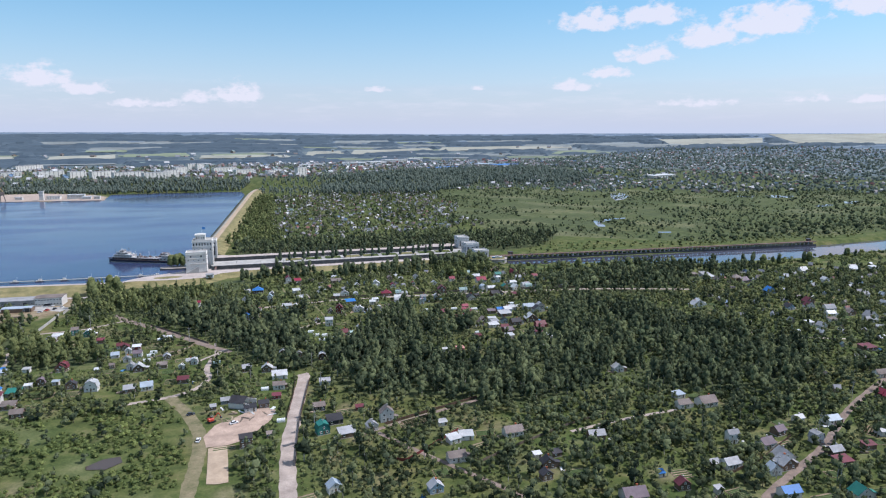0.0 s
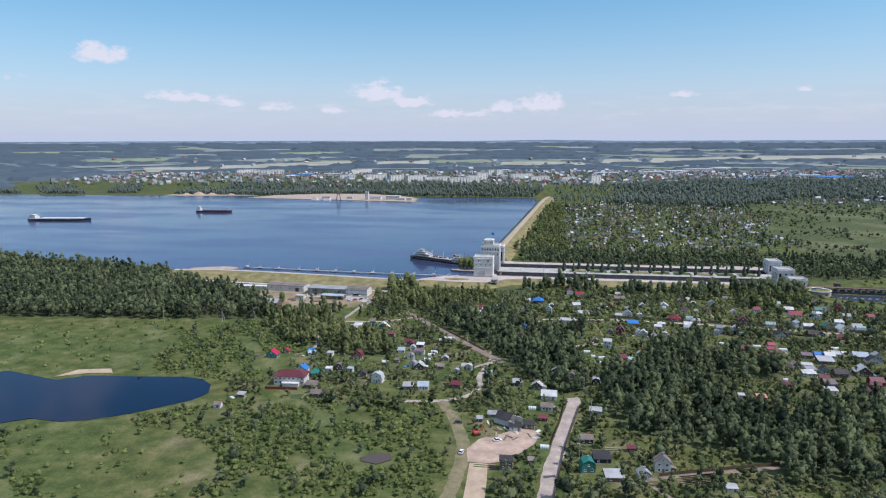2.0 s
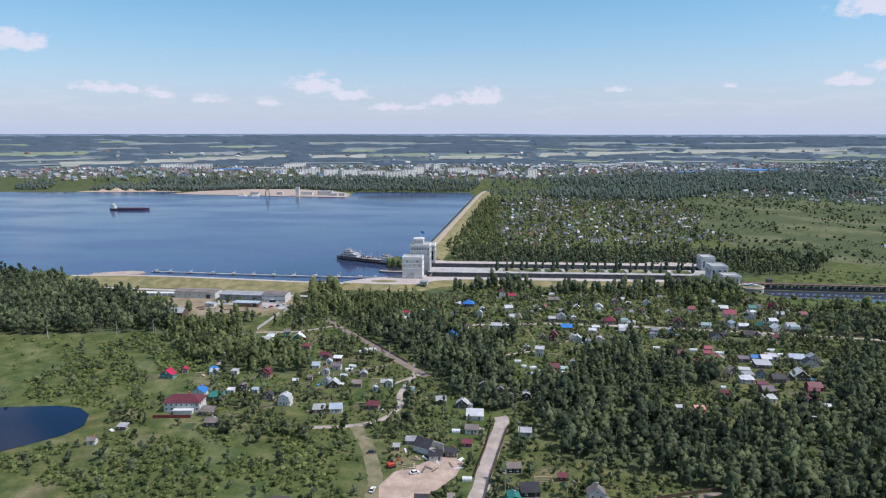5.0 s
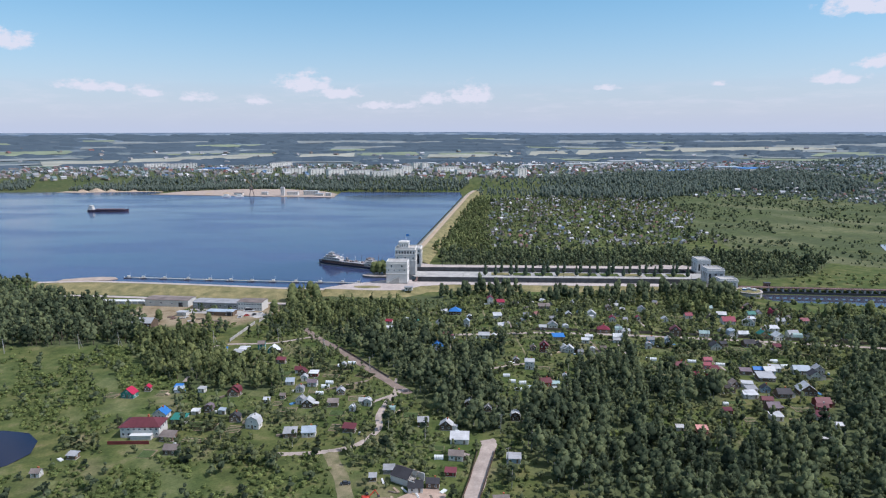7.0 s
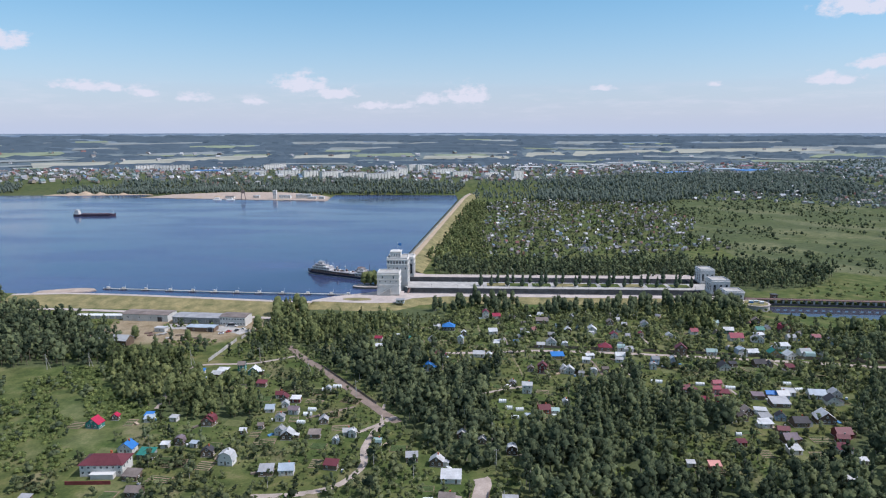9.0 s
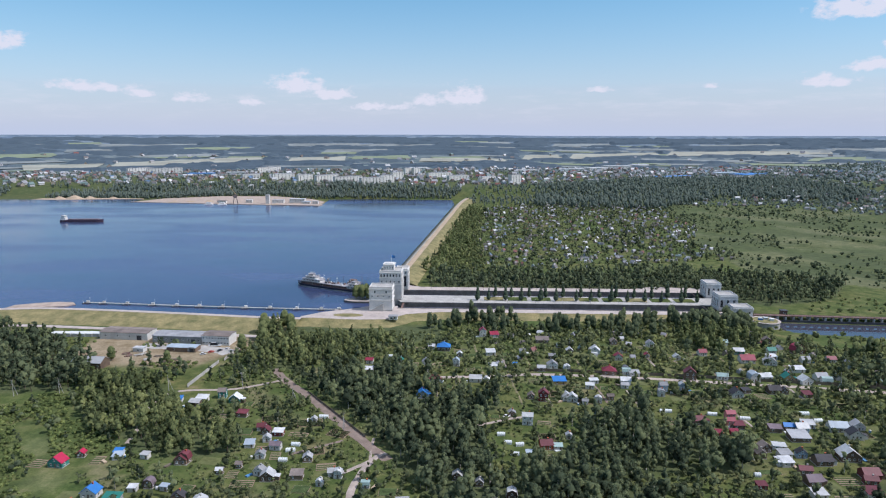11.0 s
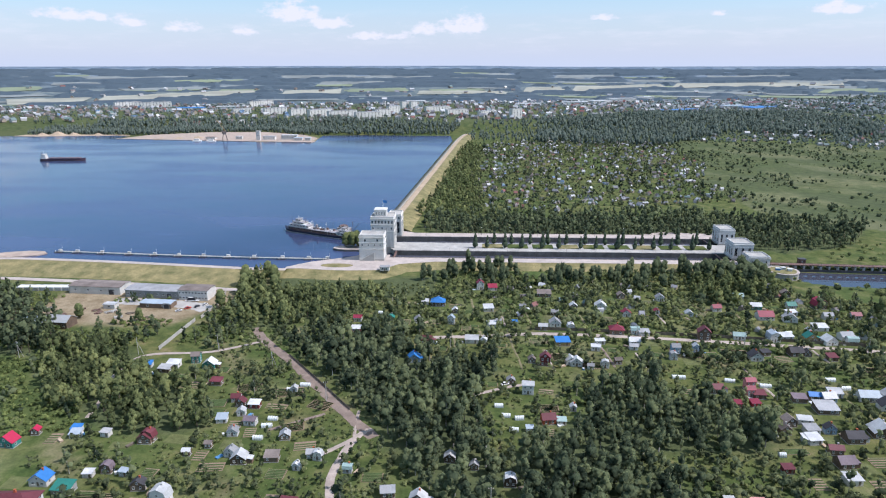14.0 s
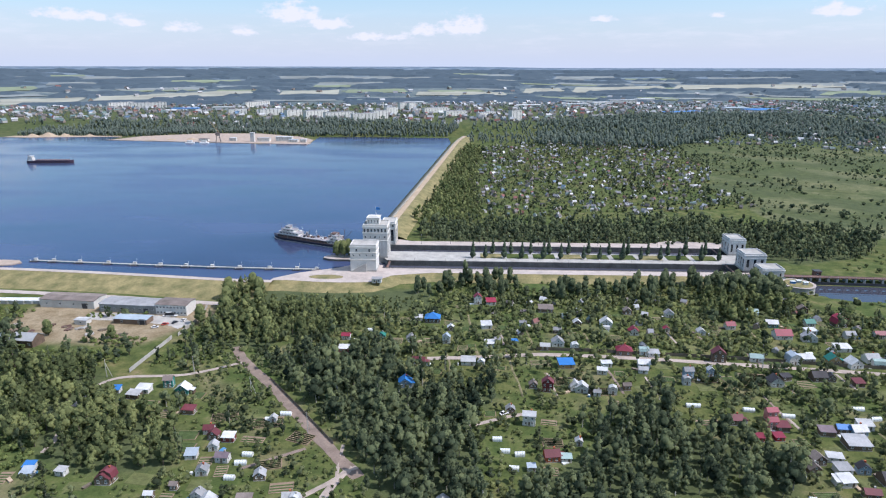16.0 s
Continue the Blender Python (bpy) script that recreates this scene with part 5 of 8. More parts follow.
stand("scrub", [scrub_a, scrub_b, scrub_c], 2.7, BUSH, 0.5, 1.6, [M_WILLOW, M_BARK], "thick bright green willow scrub", 6, "scrub", keep=0.9, front=1.0, clearing=-0.25, meadow=True)
stand("scrub_trees", [scrub_a, scrub_b, scrub_c], 13, GARDEN, 0.7, 1.5, [M_LEAF, M_BARK], "young trees rising out of scrub", 7, "trees", keep=0.75, meadow=True)
stand("meadow_bushes", [lea_a, lea_b], 7.5, LOWBUSH, 0.4, 1.6, [M_WILLOW, M_BARK], "low bushes dotting a meadow", 8, "bushes", keep=0.45)
VILLAGE = [(-120, 300), (-60, 440), (-60, 500), (20, 560), (60, 590), (300, 590), (330, 560), (620, 480), (900, 470), (760, 120), (240, 90), (60, 140), (20, 290)]


def garden_points(spacing, seed, thresh, scale, k, lawn=0.3):
    q = scatter(VILLAGE, spacing, seed)
    for p in WOODS:
        q = q[~inside(p, q[:, 0], q[:, 1])]
    shady = 0.25 * ((q[:, 0] > 215) & (q[:, 0] < 320) & (q[:, 1] < 480)) + 0.1 * (q[:, 1] < 260)
    open_plots = step(330, 400, q[:, 1] + 0.25 * np.clip(q[:, 0] - 330, 0, 200)) + 0.6 * step(60, 20, q[:, 0])
    u, v = q[:, 0] * 0.995 + q[:, 1] * 0.10, q[:, 1] * 0.995 - q[:, 0] * 0.10
    hedge = np.minimum(np.abs((u / 17 + 0.5) % 1 - 0.5) * 17, np.abs((v / 31 + 0.5) % 1 - 0.5) * 31) < 1.9
    q = q[wavy(q[:, 0], q[:, 1], scale, k) + 0.6 * hedge + shady > thresh + lawn * np.clip(open_plots, 0, 1)]
    return clear(q, 0.9, 3.5, 0.8)


def near_far(q, reach):
    d = np.hypot(q[:, 0] - 80, q[:, 1] - 60)
    return q[d < reach], q[d >= reach]


rng = np.random.RandomState(5)
qn = near_far(garden_points(3.4, 11, -0.36, 9.0, 1.0, 0.15), 430)[0]
qf = near_far(garden_points(4.3, 14, -0.45, 9.0, 1.0, 0.0), 430)[1]
thicket("garden_bushes", BUSH, qn, 0.4 + 0.95 * rng.rand(len(qn)) ** 1.5, [M_SCRUB, M_BARK], "fruit bushes and shrubs between garden plots", "bushes", 11)
thicket("garden_bushes_far", LOWBUSH, qf, 0.9 + 1.0 * rng.rand(len(qf)), [M_SCRUB, M_BARK], "shrubs between the farther plots", "bushes", 14)
qn, qf = near_far(garden_points(5.6, 12, -0.22, 12.0, 3.0, 0.12), 430)
thicket("garden_trees", GARDEN, qn, 0.6 + 0.85 * rng.rand(len(qn)) ** 1.5, [M_ORCHARD, M_BARK], "apple and other fruit trees in gardens", "trees", 12)
thicket("garden_trees_far", FARGARDEN, qf, 0.6 + 0.85 * rng.rand(len(qf)) ** 1.5, [M_ORCHARD, M_BARK], "fruit trees in the farther gardens", "trees", 15)
q = garden_points(12.0, 13, 0.05, 34.0, 6.0, 0.35)
thicket("garden_tall", FARTALL, q, 0.55 + 0.35 * rng.rand(len(q)), [M_LEAF, M_BIRCH], "tall birches among the plots", "trees", 13)
GROVE = [(150, 120), (300, 95), (440, 110), (500, 270), (400, 240), (300, 222), (200, 240), (150, 200)]
q = clear(scatter(GROVE, 6.4, 19), 1.2, 4.0, 1.2)
q = q[wavy(q[:, 0], q[:, 1], 15.0, 2.5) > 0.0]
thicket("garden_groves", GARDEN, q, 0.9 + 0.7 * rng.rand(len(q)), [M_LEAF, M_BARK], "old leafy garden trees in groves", "trees", 19)
rng = np.random.RandomState(8)
q = scatter(PLOTS, 14, 20, jitter=0.9)
q = q[wavy(q[:, 0], q[:, 1], 26, 4.0) + 0.5 * wavy(q[:, 0], q[:, 1], 60, 1.0) > 0.05]
thicket("allotment_clumps", FARTALL, q, 0.45 + 0.45 * rng.rand(len(q)), [M_LEAF, M_BARK], "dark tree clumps among far allotments", "trees", 20)
q = scatter(PLOTS, 7.4, 21, jitter=0.9)
q = q[wavy(q[:, 0], q[:, 1], 17, 2.0) > -0.55]
thicket("allotment_trees", DOT, q, 0.35 + 0.75 * rng.rand(len(q)) ** 1.6, [M_ORCHARD, M_BARK], "countless small trees in far allotments", "trees", 21)
PLOTS_EDGE = [(60, 790), (100, 800), (90, 1000), (105, 1400), (80, 1440), (62, 1350), (40, 1000), (22, 800)]
q = scatter(PLOTS_EDGE, 7.5, 22, keep=0.85)
thicket("dam_side_trees", FARTALL, q, 0.6 + 0.4 * rng.rand(len(q)), [M_SCRUB, M_BARK], "leafy trees below the long dam", "trees", 22)
MARSH_WIDE = [(400, 830), (470, 770), (640, 660), (900, 660), (1600, 760), (1900, 1100), (1300, 1280), (899, 1330), (700, 1500), (480, 1520), (460, 1180), (400, 1030)]
q = scatter(MARSH_WIDE, 9.5, 23, jitter=0.9)
belt = [(640, 660), (780, 810), (940, 790), (1180, 780), (1900, 800), (1900, 700), (1300, 705), (930, 640), (775, 630)]
core = [(480, 920), (620, 880), (820, 1000), (780, 1220), (600, 1220), (455, 1080)]
q = q[wavy(q[:, 0], q[:, 1], 37, 2.0) + 0.5 * wavy(q[:, 0], q[:, 1], 13, 5.0) > -0.16 - 0.25 * (q[:, 1] < 900) + 0.35 * inside(core, q[:, 0], q[:, 1]) - 0.45 * inside(belt, q[:, 0], q[:, 1]) - 0.3 * (q[:, 0] > 1150)]
thicket("marsh_bushes", DOT, q, (0.35 + 1.1 * rng.rand(len(q)) ** 2.0) * (1 + 0.5 * inside(belt, q[:, 0], q[:, 1])), [M_LEAF, M_BARK], "willow clumps scattered over the marsh", "bushes", 23)
DEPOT_GREEN = [[(-90, 470), (-62, 464), (-54, 500), (-66, 540), (-84, 545), (-88, 505)], [(-232, 520), (-208, 516), (-206, 546), (-236, 552)], [(-216, 462), (-112, 458), (-106, 484), (-165, 487), (-200, 488)], [(-165, 536), (-120, 537), (-124, 543), (-165, 545)], [(-150, 498), (-112, 492), (-104, 506), (-145, 508)]]
for k, (forms, gap, lo, hi, mat) in enumerate([(BUSH, 3.2, 0.7, 1.7, M_WILLOW), (TALL, 8.5, 0.4, 0.75, M_LEAF)]):
    q = np.concatenate([scatter(p, gap, 71 + i, keep=0.8) for i, p in enumerate(DEPOT_GREEN)])
    q = q[np.min([np.hypot(q[:, 0] - a, q[:, 1] - b) for a, b in ((-191, 497), (-174, 495), (-110, 520))], axis=0) > 8]
    thicket(("depot_shrubs", "depot_trees")[k], forms, q, lo + (hi - lo) * rng.rand(len(q)), [mat, M_BARK], ("wild shrubs round the depot yard", "young birches round the depot yard")[k], ("bushes", "trees")[k], 71 + k)
QUAYSIDE = [(60, 572), (300, 572), (330, 600), (300, 619), (180, 619), (56, 618)]
q = scatter(QUAYSIDE, 3.6, 73, keep=0.7)
q = q[wavy(q[:, 0], q[:, 1], 12, 2.0) > -0.4]
thicket("quayside_shrubs", BUSH, q, 0.8 + 1.2 * rng.rand(len(q)), [M_SCRUB, M_BARK], "shrubs under the trees beside the quay", "bushes", 73)
NEAR_BANK = [(322, 545), (340, 590), (450, 572), (545, 540), (700, 538), (820, 548), (820, 505), (620, 490), (450, 500), (340, 535)]
q = scatter(NEAR_BANK, 5.2, 74, keep=0.8)
q = q[(signed(CANAL, q[:, 0], q[:, 1]) > 6) & (wavy(q[:, 0], q[:, 1], 21, 3.0) > -0.35)]
thicket("canal_side_bushes", LOWBUSH, q, 0.9 + 1.8 * rng.rand(len(q)) ** 1.5, [M_SCRUB, M_BARK], "thick bushes along the near canal bank", "bushes", 74)
FRONT = [(-60, 560), (60, 560), (66, 584), (-64, 586)]
q = scatter(FRONT, 4.2, 31)
thicket("plaza_shrubs", BUSH, q, 0.7 + 0.9 * rng.rand(len(q)), [M_SCRUB, M_BARK], "low shrubs below the lock forecourt", "bushes", 31)
BANK = [(380, 655), (775, 632), (920, 645), (920, 690), (640, 680), (420, 720)]
q = scatter(BANK, 9, 24, keep=0.6)
thicket("bank_bushes", BUSH, q, 1.0 + 1.4 * rng.rand(len(q)), [M_SCRUB, M_BARK], "bushes on the far canal bank", "bushes", 24)
# the far stands below wear the leaf colour with haze mixed in
q = scatter(PINES, 12.5, 25, jitter=0.7)
thicket("pine_wood", FARPINE, q, 0.75 + 0.4 * rng.rand(len(q)), [M_HAZETREES, M_BARK], "dark pine wood in front of the town", "wood", 25)
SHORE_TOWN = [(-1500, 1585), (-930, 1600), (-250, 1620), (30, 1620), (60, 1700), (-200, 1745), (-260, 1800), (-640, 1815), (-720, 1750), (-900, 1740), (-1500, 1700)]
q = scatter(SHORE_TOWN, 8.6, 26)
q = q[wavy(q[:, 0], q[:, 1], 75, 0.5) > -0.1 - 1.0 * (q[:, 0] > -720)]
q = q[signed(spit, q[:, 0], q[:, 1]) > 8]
thicket("bluff_trees", FARPINE, q, 0.65 + 0.35 * rng.rand(len(q)), [M_HAZETREES, M_BARK], "dark trees on the bluff below the town", "wood", 26)
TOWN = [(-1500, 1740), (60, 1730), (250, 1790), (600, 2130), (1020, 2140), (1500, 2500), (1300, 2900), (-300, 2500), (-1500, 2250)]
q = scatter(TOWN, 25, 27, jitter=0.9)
thicket("town_trees", DOT, q, 0.8 + 1.1 * rng.rand(len(q)) ** 1.5, [M_HAZETREES, M_BARK], "street trees among town roofs", "trees", 27)
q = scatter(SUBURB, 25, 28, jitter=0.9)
thicket("suburb_trees", DOT, q, (1.1 + 1.1 * rng.rand(len(q))) * (1.15 + 0.4 * wavy(q[:, 0], q[:, 1], 90, 1.0)), [M_HAZETREES, M_BARK], "garden trees across the far suburb", "trees", 28)
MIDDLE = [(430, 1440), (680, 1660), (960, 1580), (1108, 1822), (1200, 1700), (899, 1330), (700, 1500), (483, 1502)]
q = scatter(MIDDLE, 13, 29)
thicket("middle_trees", DOT, q, 0.8 + 0.8 * rng.rand(len(q)), [M_HAZETREES, M_BARK], "trees around far cottages", "trees", 29)
FARLAND = [(-4200, 1600), (-1600, 1600), (-1500, 2300), (-300, 2500), (1300, 2950), (2600, 3150), (4500, 2300), (4800, 800), (4800, 4800), (-4800, 4800)]
# canopy of the distant woods, haze in its colour: a bumpy sheet that stands tree-high where they grow and dips under
# the fields
fx, fy = np.arange(-4800, 4801, 44.0), np.arange(1500, 4821, 36.0)
CX, CY = np.meshgrid(fx, fy)
rng = np.random.RandomState(30)
CX, CY = CX + (rng.rand(*CX.shape) - 0.5) * 30, CY + (rng.rand(*CX.shape) - 0.5) * 24
grown = wavy(CX * 0.22, CY, 62.0, 2.0) + 0.6 * wavy(CX * 0.5, CY, 37.0, 1.0)
reach = np.hypot(CX - 80, CY - 40)
grown = np.where(inside(FARLAND, CX, CY) & (reach > 2250) & (reach < 4820), grown + 0.12 + 0.35 * step(3600, 4400, reach), -1.0)
for quad in NEAR_FIELDS + FAR_FIELDS:
    grown = np.where(signed(quad, CX, CY) < 20, -1.0, grown)
CZ = height(CX, CY) + np.where(grown > 0, 9.0 + 5.0 * rng.rand(*CX.shape), -7.0)
n = len(fx)
a = (np.arange(len(fy) - 1)[:, None] * n + np.arange(n - 1)[None, :])
up = grown > 0
keep = (up[:-1, :-1] | up[1:, :-1] | up[:-1, 1:] | up[1:, 1:])
a = a[keep]
ob = mesh("far_forest", np.c_[CX.ravel(), CY.ravel(), CZ.ravel()].tolist(), np.r_[np.c_[a, a + 1, a + n + 1], np.c_[a, a + n + 1, a + n]].tolist(), M_HAZEFOREST)
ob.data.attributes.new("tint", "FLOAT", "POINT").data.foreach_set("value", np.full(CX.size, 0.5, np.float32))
tagged(ob, "forest reaching the horizon, distance haze in its colour", "forest", kind="stuff")
DAM_END = [(60, 1560), (110, 1500), (217, 1486), (245, 1778), (90, 1740)]
q = scatter(DAM_END, 13, 33, jitter=0.8, keep=0.8)
thicket("dam_end_trees", FARPINE, q, 0.45 + 0.4 * rng.rand(len(q)), [M_HAZETREES, M_BARK], "mixed trees at the end of the dam", "trees", 33)


# ---- embankment, dam and lock ----
def strip(name, line, section, mat, label, category, parent=None):
    """A long body swept along a plan line; section is (offset to the left, height), from right to left."""
    line = np.array(line, float)
    d = np.gradient(line, axis=0)
    d /= np.linalg.norm(d, axis=1)[:, None]
    nrm = np.c_[-d[:, 1], d[:, 0]]
    k = len(section)
    v = [(p[0] + q[0] * s, p[1] + q[1] * s, z) for p, q in zip(line, nrm) for s, z in section]
    f = [(i * k + j, (i + 1) * k + j, (i + 1) * k + j + 1, i * k + j + 1) for i in range(len(line) - 1) for j in range(k - 1)]
    ob = mesh(name, v, f, mat, parent)
    return tagged(ob, label, category, kind="structure") if parent is None else ob


BANKLINE = smooth_line([(-345, 616), (-315, 620), (-283, 622), (-190, 614), (-97, 603), (-62, 601)], 8)
strip("embankment", BANKLINE, [(-32, -0.3), (-3, 4.2), (-2.6, 4.3), (0, 4.35), (3, 4.3), (3.5, 4.2), (14, -2)], M_DRYSLOPE, "long embankment with dry yellow grass slope", "embankment")
strip("embankment_crest", BANKLINE, [(-1.6, 4.42), (0, 4.5), (2.2, 4.5), (2.4, 4.6), (3.2, 4.6), (3.2, 4.2)], M_PAVING, "pale path along the embankment crest", "path")
strip("embankment_toe", [(p[0] + 4, p[1] - 37) for p in BANKLINE[8:38]], [(-3, 0.25), (0, 0.32), (3, 0.25)], M_PAVING, "pale service road below the embankment", "road")
DAMLINE = smooth_line([(3, 740), (4, 775), (20, 1000), (40, 1280), (56, 1500), (70, 1600)], 8)
strip("dam", DAMLINE, [(-22, -0.4), (-8, 5.0), (-5, 5.4), (5, 5.4), (13.5, -3)], M_DRYSLOPE, "long earth dam with dry grass banks", "dam")
strip("dam_road", DAMLINE, [(-4, 5.5), (0, 5.62), (2.2, 5.55)], M_SAND, "sandy road on the dam crest", "road")
strip("dam_facing", DAMLINE, [(3.0, 5.5), (5.2, 5.6), (14.0, -1.8)], M_FACING, "concrete slabs facing the water side", "facing")
strip("dam_parapet", DAMLINE, [(2.6, 5.45), (2.6, 6.3), (3.0, 6.3), (3.0, 5.45)], M_CONCRETE, "low parapet wall on the dam", "parapet")

TOP = 3.5


def slab(name, outline, z0, z1, mat, label, category="pavement"):
    v, f = prism(outline, z0, z1)
    return tagged(mesh(name, v, f, mat), label, category, kind="structure")


slab("quay_near", [(-65, 607), (-53, 608), (-31, 605), (-13, 604), (10, 606), (17, 613), (24, 622), (34, 625), (54, 630), (312, 630), (312, 641), (14, 641), (14, 648), (-10, 648), (-20, 640), (-48, 626), (-64, 612)], -2, TOP, M_PAVING, "pale paved lock quay and forecourt")
slab("quay_middle", [(-9, 668), (12, 668), (16, 661), (318, 661), (318, 688), (-9, 688)], -11, TOP, M_CONCRETE, "concrete pier between two lock chambers")
slab("quay_far", [(-9, 708), (322, 708), (322, 726), (262, 732), (240, 722), (30, 722), (4, 735), (-9, 728)], -11, TOP, M_PAVING, "pale far quay of the lock")
slab("lock_wall", [(14.2, 640.4), (316, 640.4), (316, 641.4), (14.2, 641.4)], -11, TOP + 0.25, M_DARKCONC, "damp dark chamber wall", "wall")
slab("lock_wall_far", [(-9, 707.2), (316, 707.2), (316, 708.3), (-9, 708.3)], -11, TOP + 0.25, M_DARKCONC, "damp dark chamber wall", "wall")
slab("lock_wall_pier", [(16, 660.2), (316, 660.2), (316, 661.3), (16, 661.3)], -11, TOP + 0.2, M_DARKCONC, "damp dark side of the middle pier", "wall")
slab("water_chamber", [(-9, 648.2), (14.2, 648.2), (14.2, 641.4), (316, 641.4), (316, 660.2), (16, 660.2), (12, 667.8), (-9, 667.8)], -8, -0.6, M_CANAL, "still dark water in the lock chamber", "water")
slab("water_chamber_far", [(-9, 688), (316, 688), (316, 707.2), (-9, 707.2)], -8, -0.6, M_CANAL, "still dark water in the far chamber", "water")
nose = [(-9, 664), (-9, 680), (-28, 680), (-35, 677), (-39, 672), (-39, 669), (-35, 666), (-28, 664)]
slab("guide_pier", nose[::-1], -4, 2.6, M_DARKCONC, "rounded dark guide pier in the reservoir", "pier")
slab("guide_pier_top", [(x * 0.985 - 0.3, 672 + (y - 672) * 0.9) for x, y in nose][::-1], 2.6, 2.9, M_PAVING, "pale coping on the guide pier", "pier")
slab("lawn_oval", [(-25 + 13 * math.cos(a / 12 * math.pi), 616.5 + 5.0 * math.sin(a / 12 * math.pi)) for a in range(24)], TOP, TOP + 0.12, M_DRYSLOPE, "oval lawn of dry grass", "lawn")
strip("forecourt_slope", [(-66, 606.5), (-53, 607.8), (-31, 604.8), (-13, 603.8), (10, 605.8), (17, 612.8), (24, 621.8), (34, 624.8), (54, 629.8), (120, 629.8), (312, 629.8)], [(-13, -0.3), (-4, 1.7), (-0.3, 3.4), (0, 3.45)], M_DRYSLOPE, "dry grassy slope below the lock forecourt", "slope")
for k in range(9):
    slab("pier_lawn", [(92 + k * 22, 671), (110 + k * 22, 671), (110 + k * 22, 684.5), (92 + k * 22, 684.5)], TOP, TOP + 0.1, M_GROUND if k % 3 else M_DRYSLOPE, "lawn bed on the middle pier", "lawn")

proto = {}


def window(parent, x, y, z, rz=0.0, w=1.24, h=1.9, recess=0.04, frame_mat=None):
    """A framed pane, standing 4 cm out of its wall; its pane is a part of its own."""
    key = (round(w, 2), round(h, 2))
    if key not in proto:
        t = 0.12
        v, f = join(block(-w / 2, -0.07, -h / 2, -w / 2 + t, 0.02, h / 2), block(w / 2 - t, -0.07, -h / 2, w / 2, 0.02, h / 2), block(-w / 2 + t, -0.07, h / 2 - t, w / 2 - t, 0.02, h / 2),
                    block(-w / 2 - 0.08, -0.14, -h / 2 - 0.05, w / 2 + 0.08, 0.02, -h / 2 + t), block(-0.04, -0.06, -h / 2 + t, 0.04, 0.02, h / 2 - t))
        me = bpy.data.meshes.new("window")
        me.from_pydata(v, [], f)
        me.materials.append(M_FRAME)
        v, f = block(-w / 2 + t, -0.035, -h / 2 + t, w / 2 - t, 0.01, h / 2 - t)
        mp = bpy.data.meshes.new("pane")
        mp.from_pydata(v, [], f)
        mp.materials.append(M_GLASS)
        proto[key] = (me, mp)
    o, p = new("window", proto[key][0]), new("pane", proto[key][1])
    o.parent, p.parent = parent, o
    o.matrix_basis = pose(x, y, z, 0, 0, rz)
    return o


def lock_tower(x0, y0, x1, y1, h, mat, label, bands=(0.5, 0.97), front=(), side=(), pilasters=0, side_pilasters=0, roof=M_CONCRETE):
    """A plastered block with plinth, string courses, parapet, recessed roof, pilasters and rows of windows (count, height, w, h)."""
    w, d = x1 - x0, y1 - y0
    e = empty("lock_tower", (x0 + x1) / 2, (y0 + y1) / 2, TOP - 0.2)
    mesh("wall", *block(-w / 2, -d / 2, 0, w / 2, d / 2, h), mat, e)
    mesh("plinth", *block(-w / 2 - 0.3, -d / 2 - 0.3, 0, w / 2 + 0.3, d / 2 + 0.3, 1.4, 0.12), M_CONCRETE, e)
    for b in bands:
        mesh("cornice", *join(block(-w / 2 - 0.35, -d / 2 - 0.35, h * b - 0.35, w / 2 + 0.35, d / 2 + 0.35, h * b), block(-w / 2 - 0.6, -d / 2 - 0.6, h * b, w / 2 + 0.6, d / 2 + 0.6, h * b + 0.25)), mat, e)
    z0, z1, t = h + 0.02, h + 1.1, 0.4
    mesh("parapet", *join(block(-w / 2, -d / 2, z0, w / 2, -d / 2 + t, z1), block(-w / 2, d / 2 - t, z0, w / 2, d / 2, z1), block(-w / 2, -d / 2 + t, z0, -w / 2 + t, d / 2 - t, z1), block(w / 2 - t, -d / 2 + t, z0, w / 2, d / 2 - t, z1)), mat, e)
    mesh("roof", *block(-w / 2 + t, -d / 2 + t, h + 0.02, w / 2 - t, d / 2 - t, h + 0.25), roof, e)
    for n, z, ww, hh in front:
        for i in range(n):
            window(e, -w / 2 + w * (i + 0.5) / n, -d / 2 - 0.02, z, 0, ww, hh)
    for n, z, ww, hh in side:
        for i in range(n):
            window(e, w / 2 + 0.02, -d / 2 + d * (i + 0.5) / n, z, 90, ww, hh)
            window(e, -w / 2 - 0.02, -d / 2 + d * (i + 0.5) / n, z, -90, ww, hh)
    pil = None
    for i in range(pilasters + 1 if pilasters else 0):
        pil = mesh("pilaster", *block(-0.35, -0.3, 1.4, 0.35, 0, h * bands[-1] - 0.36), mat, e) if pil is None else again(pil, e)
        pil.matrix_basis = pose(-w / 2 + 0.4 + (w - 0.8) * i / pilasters, -d / 2, 0)
    for i in range(side_pilasters + 1 if side_pilasters else 0):
        pil = mesh("pilaster", *block(-0.35, -0.3, 1.4, 0.35, 0, h * bands[-1] - 0.36), mat, e) if pil is None else again(pil, e)
        pil.matrix_basis = pose(w / 2, -d / 2 + 0.4 + (d - 0.8) * i / side_pilasters, 0, 0, 0, 90)
    return tagged(e, label, "lock tower", "lock towers")


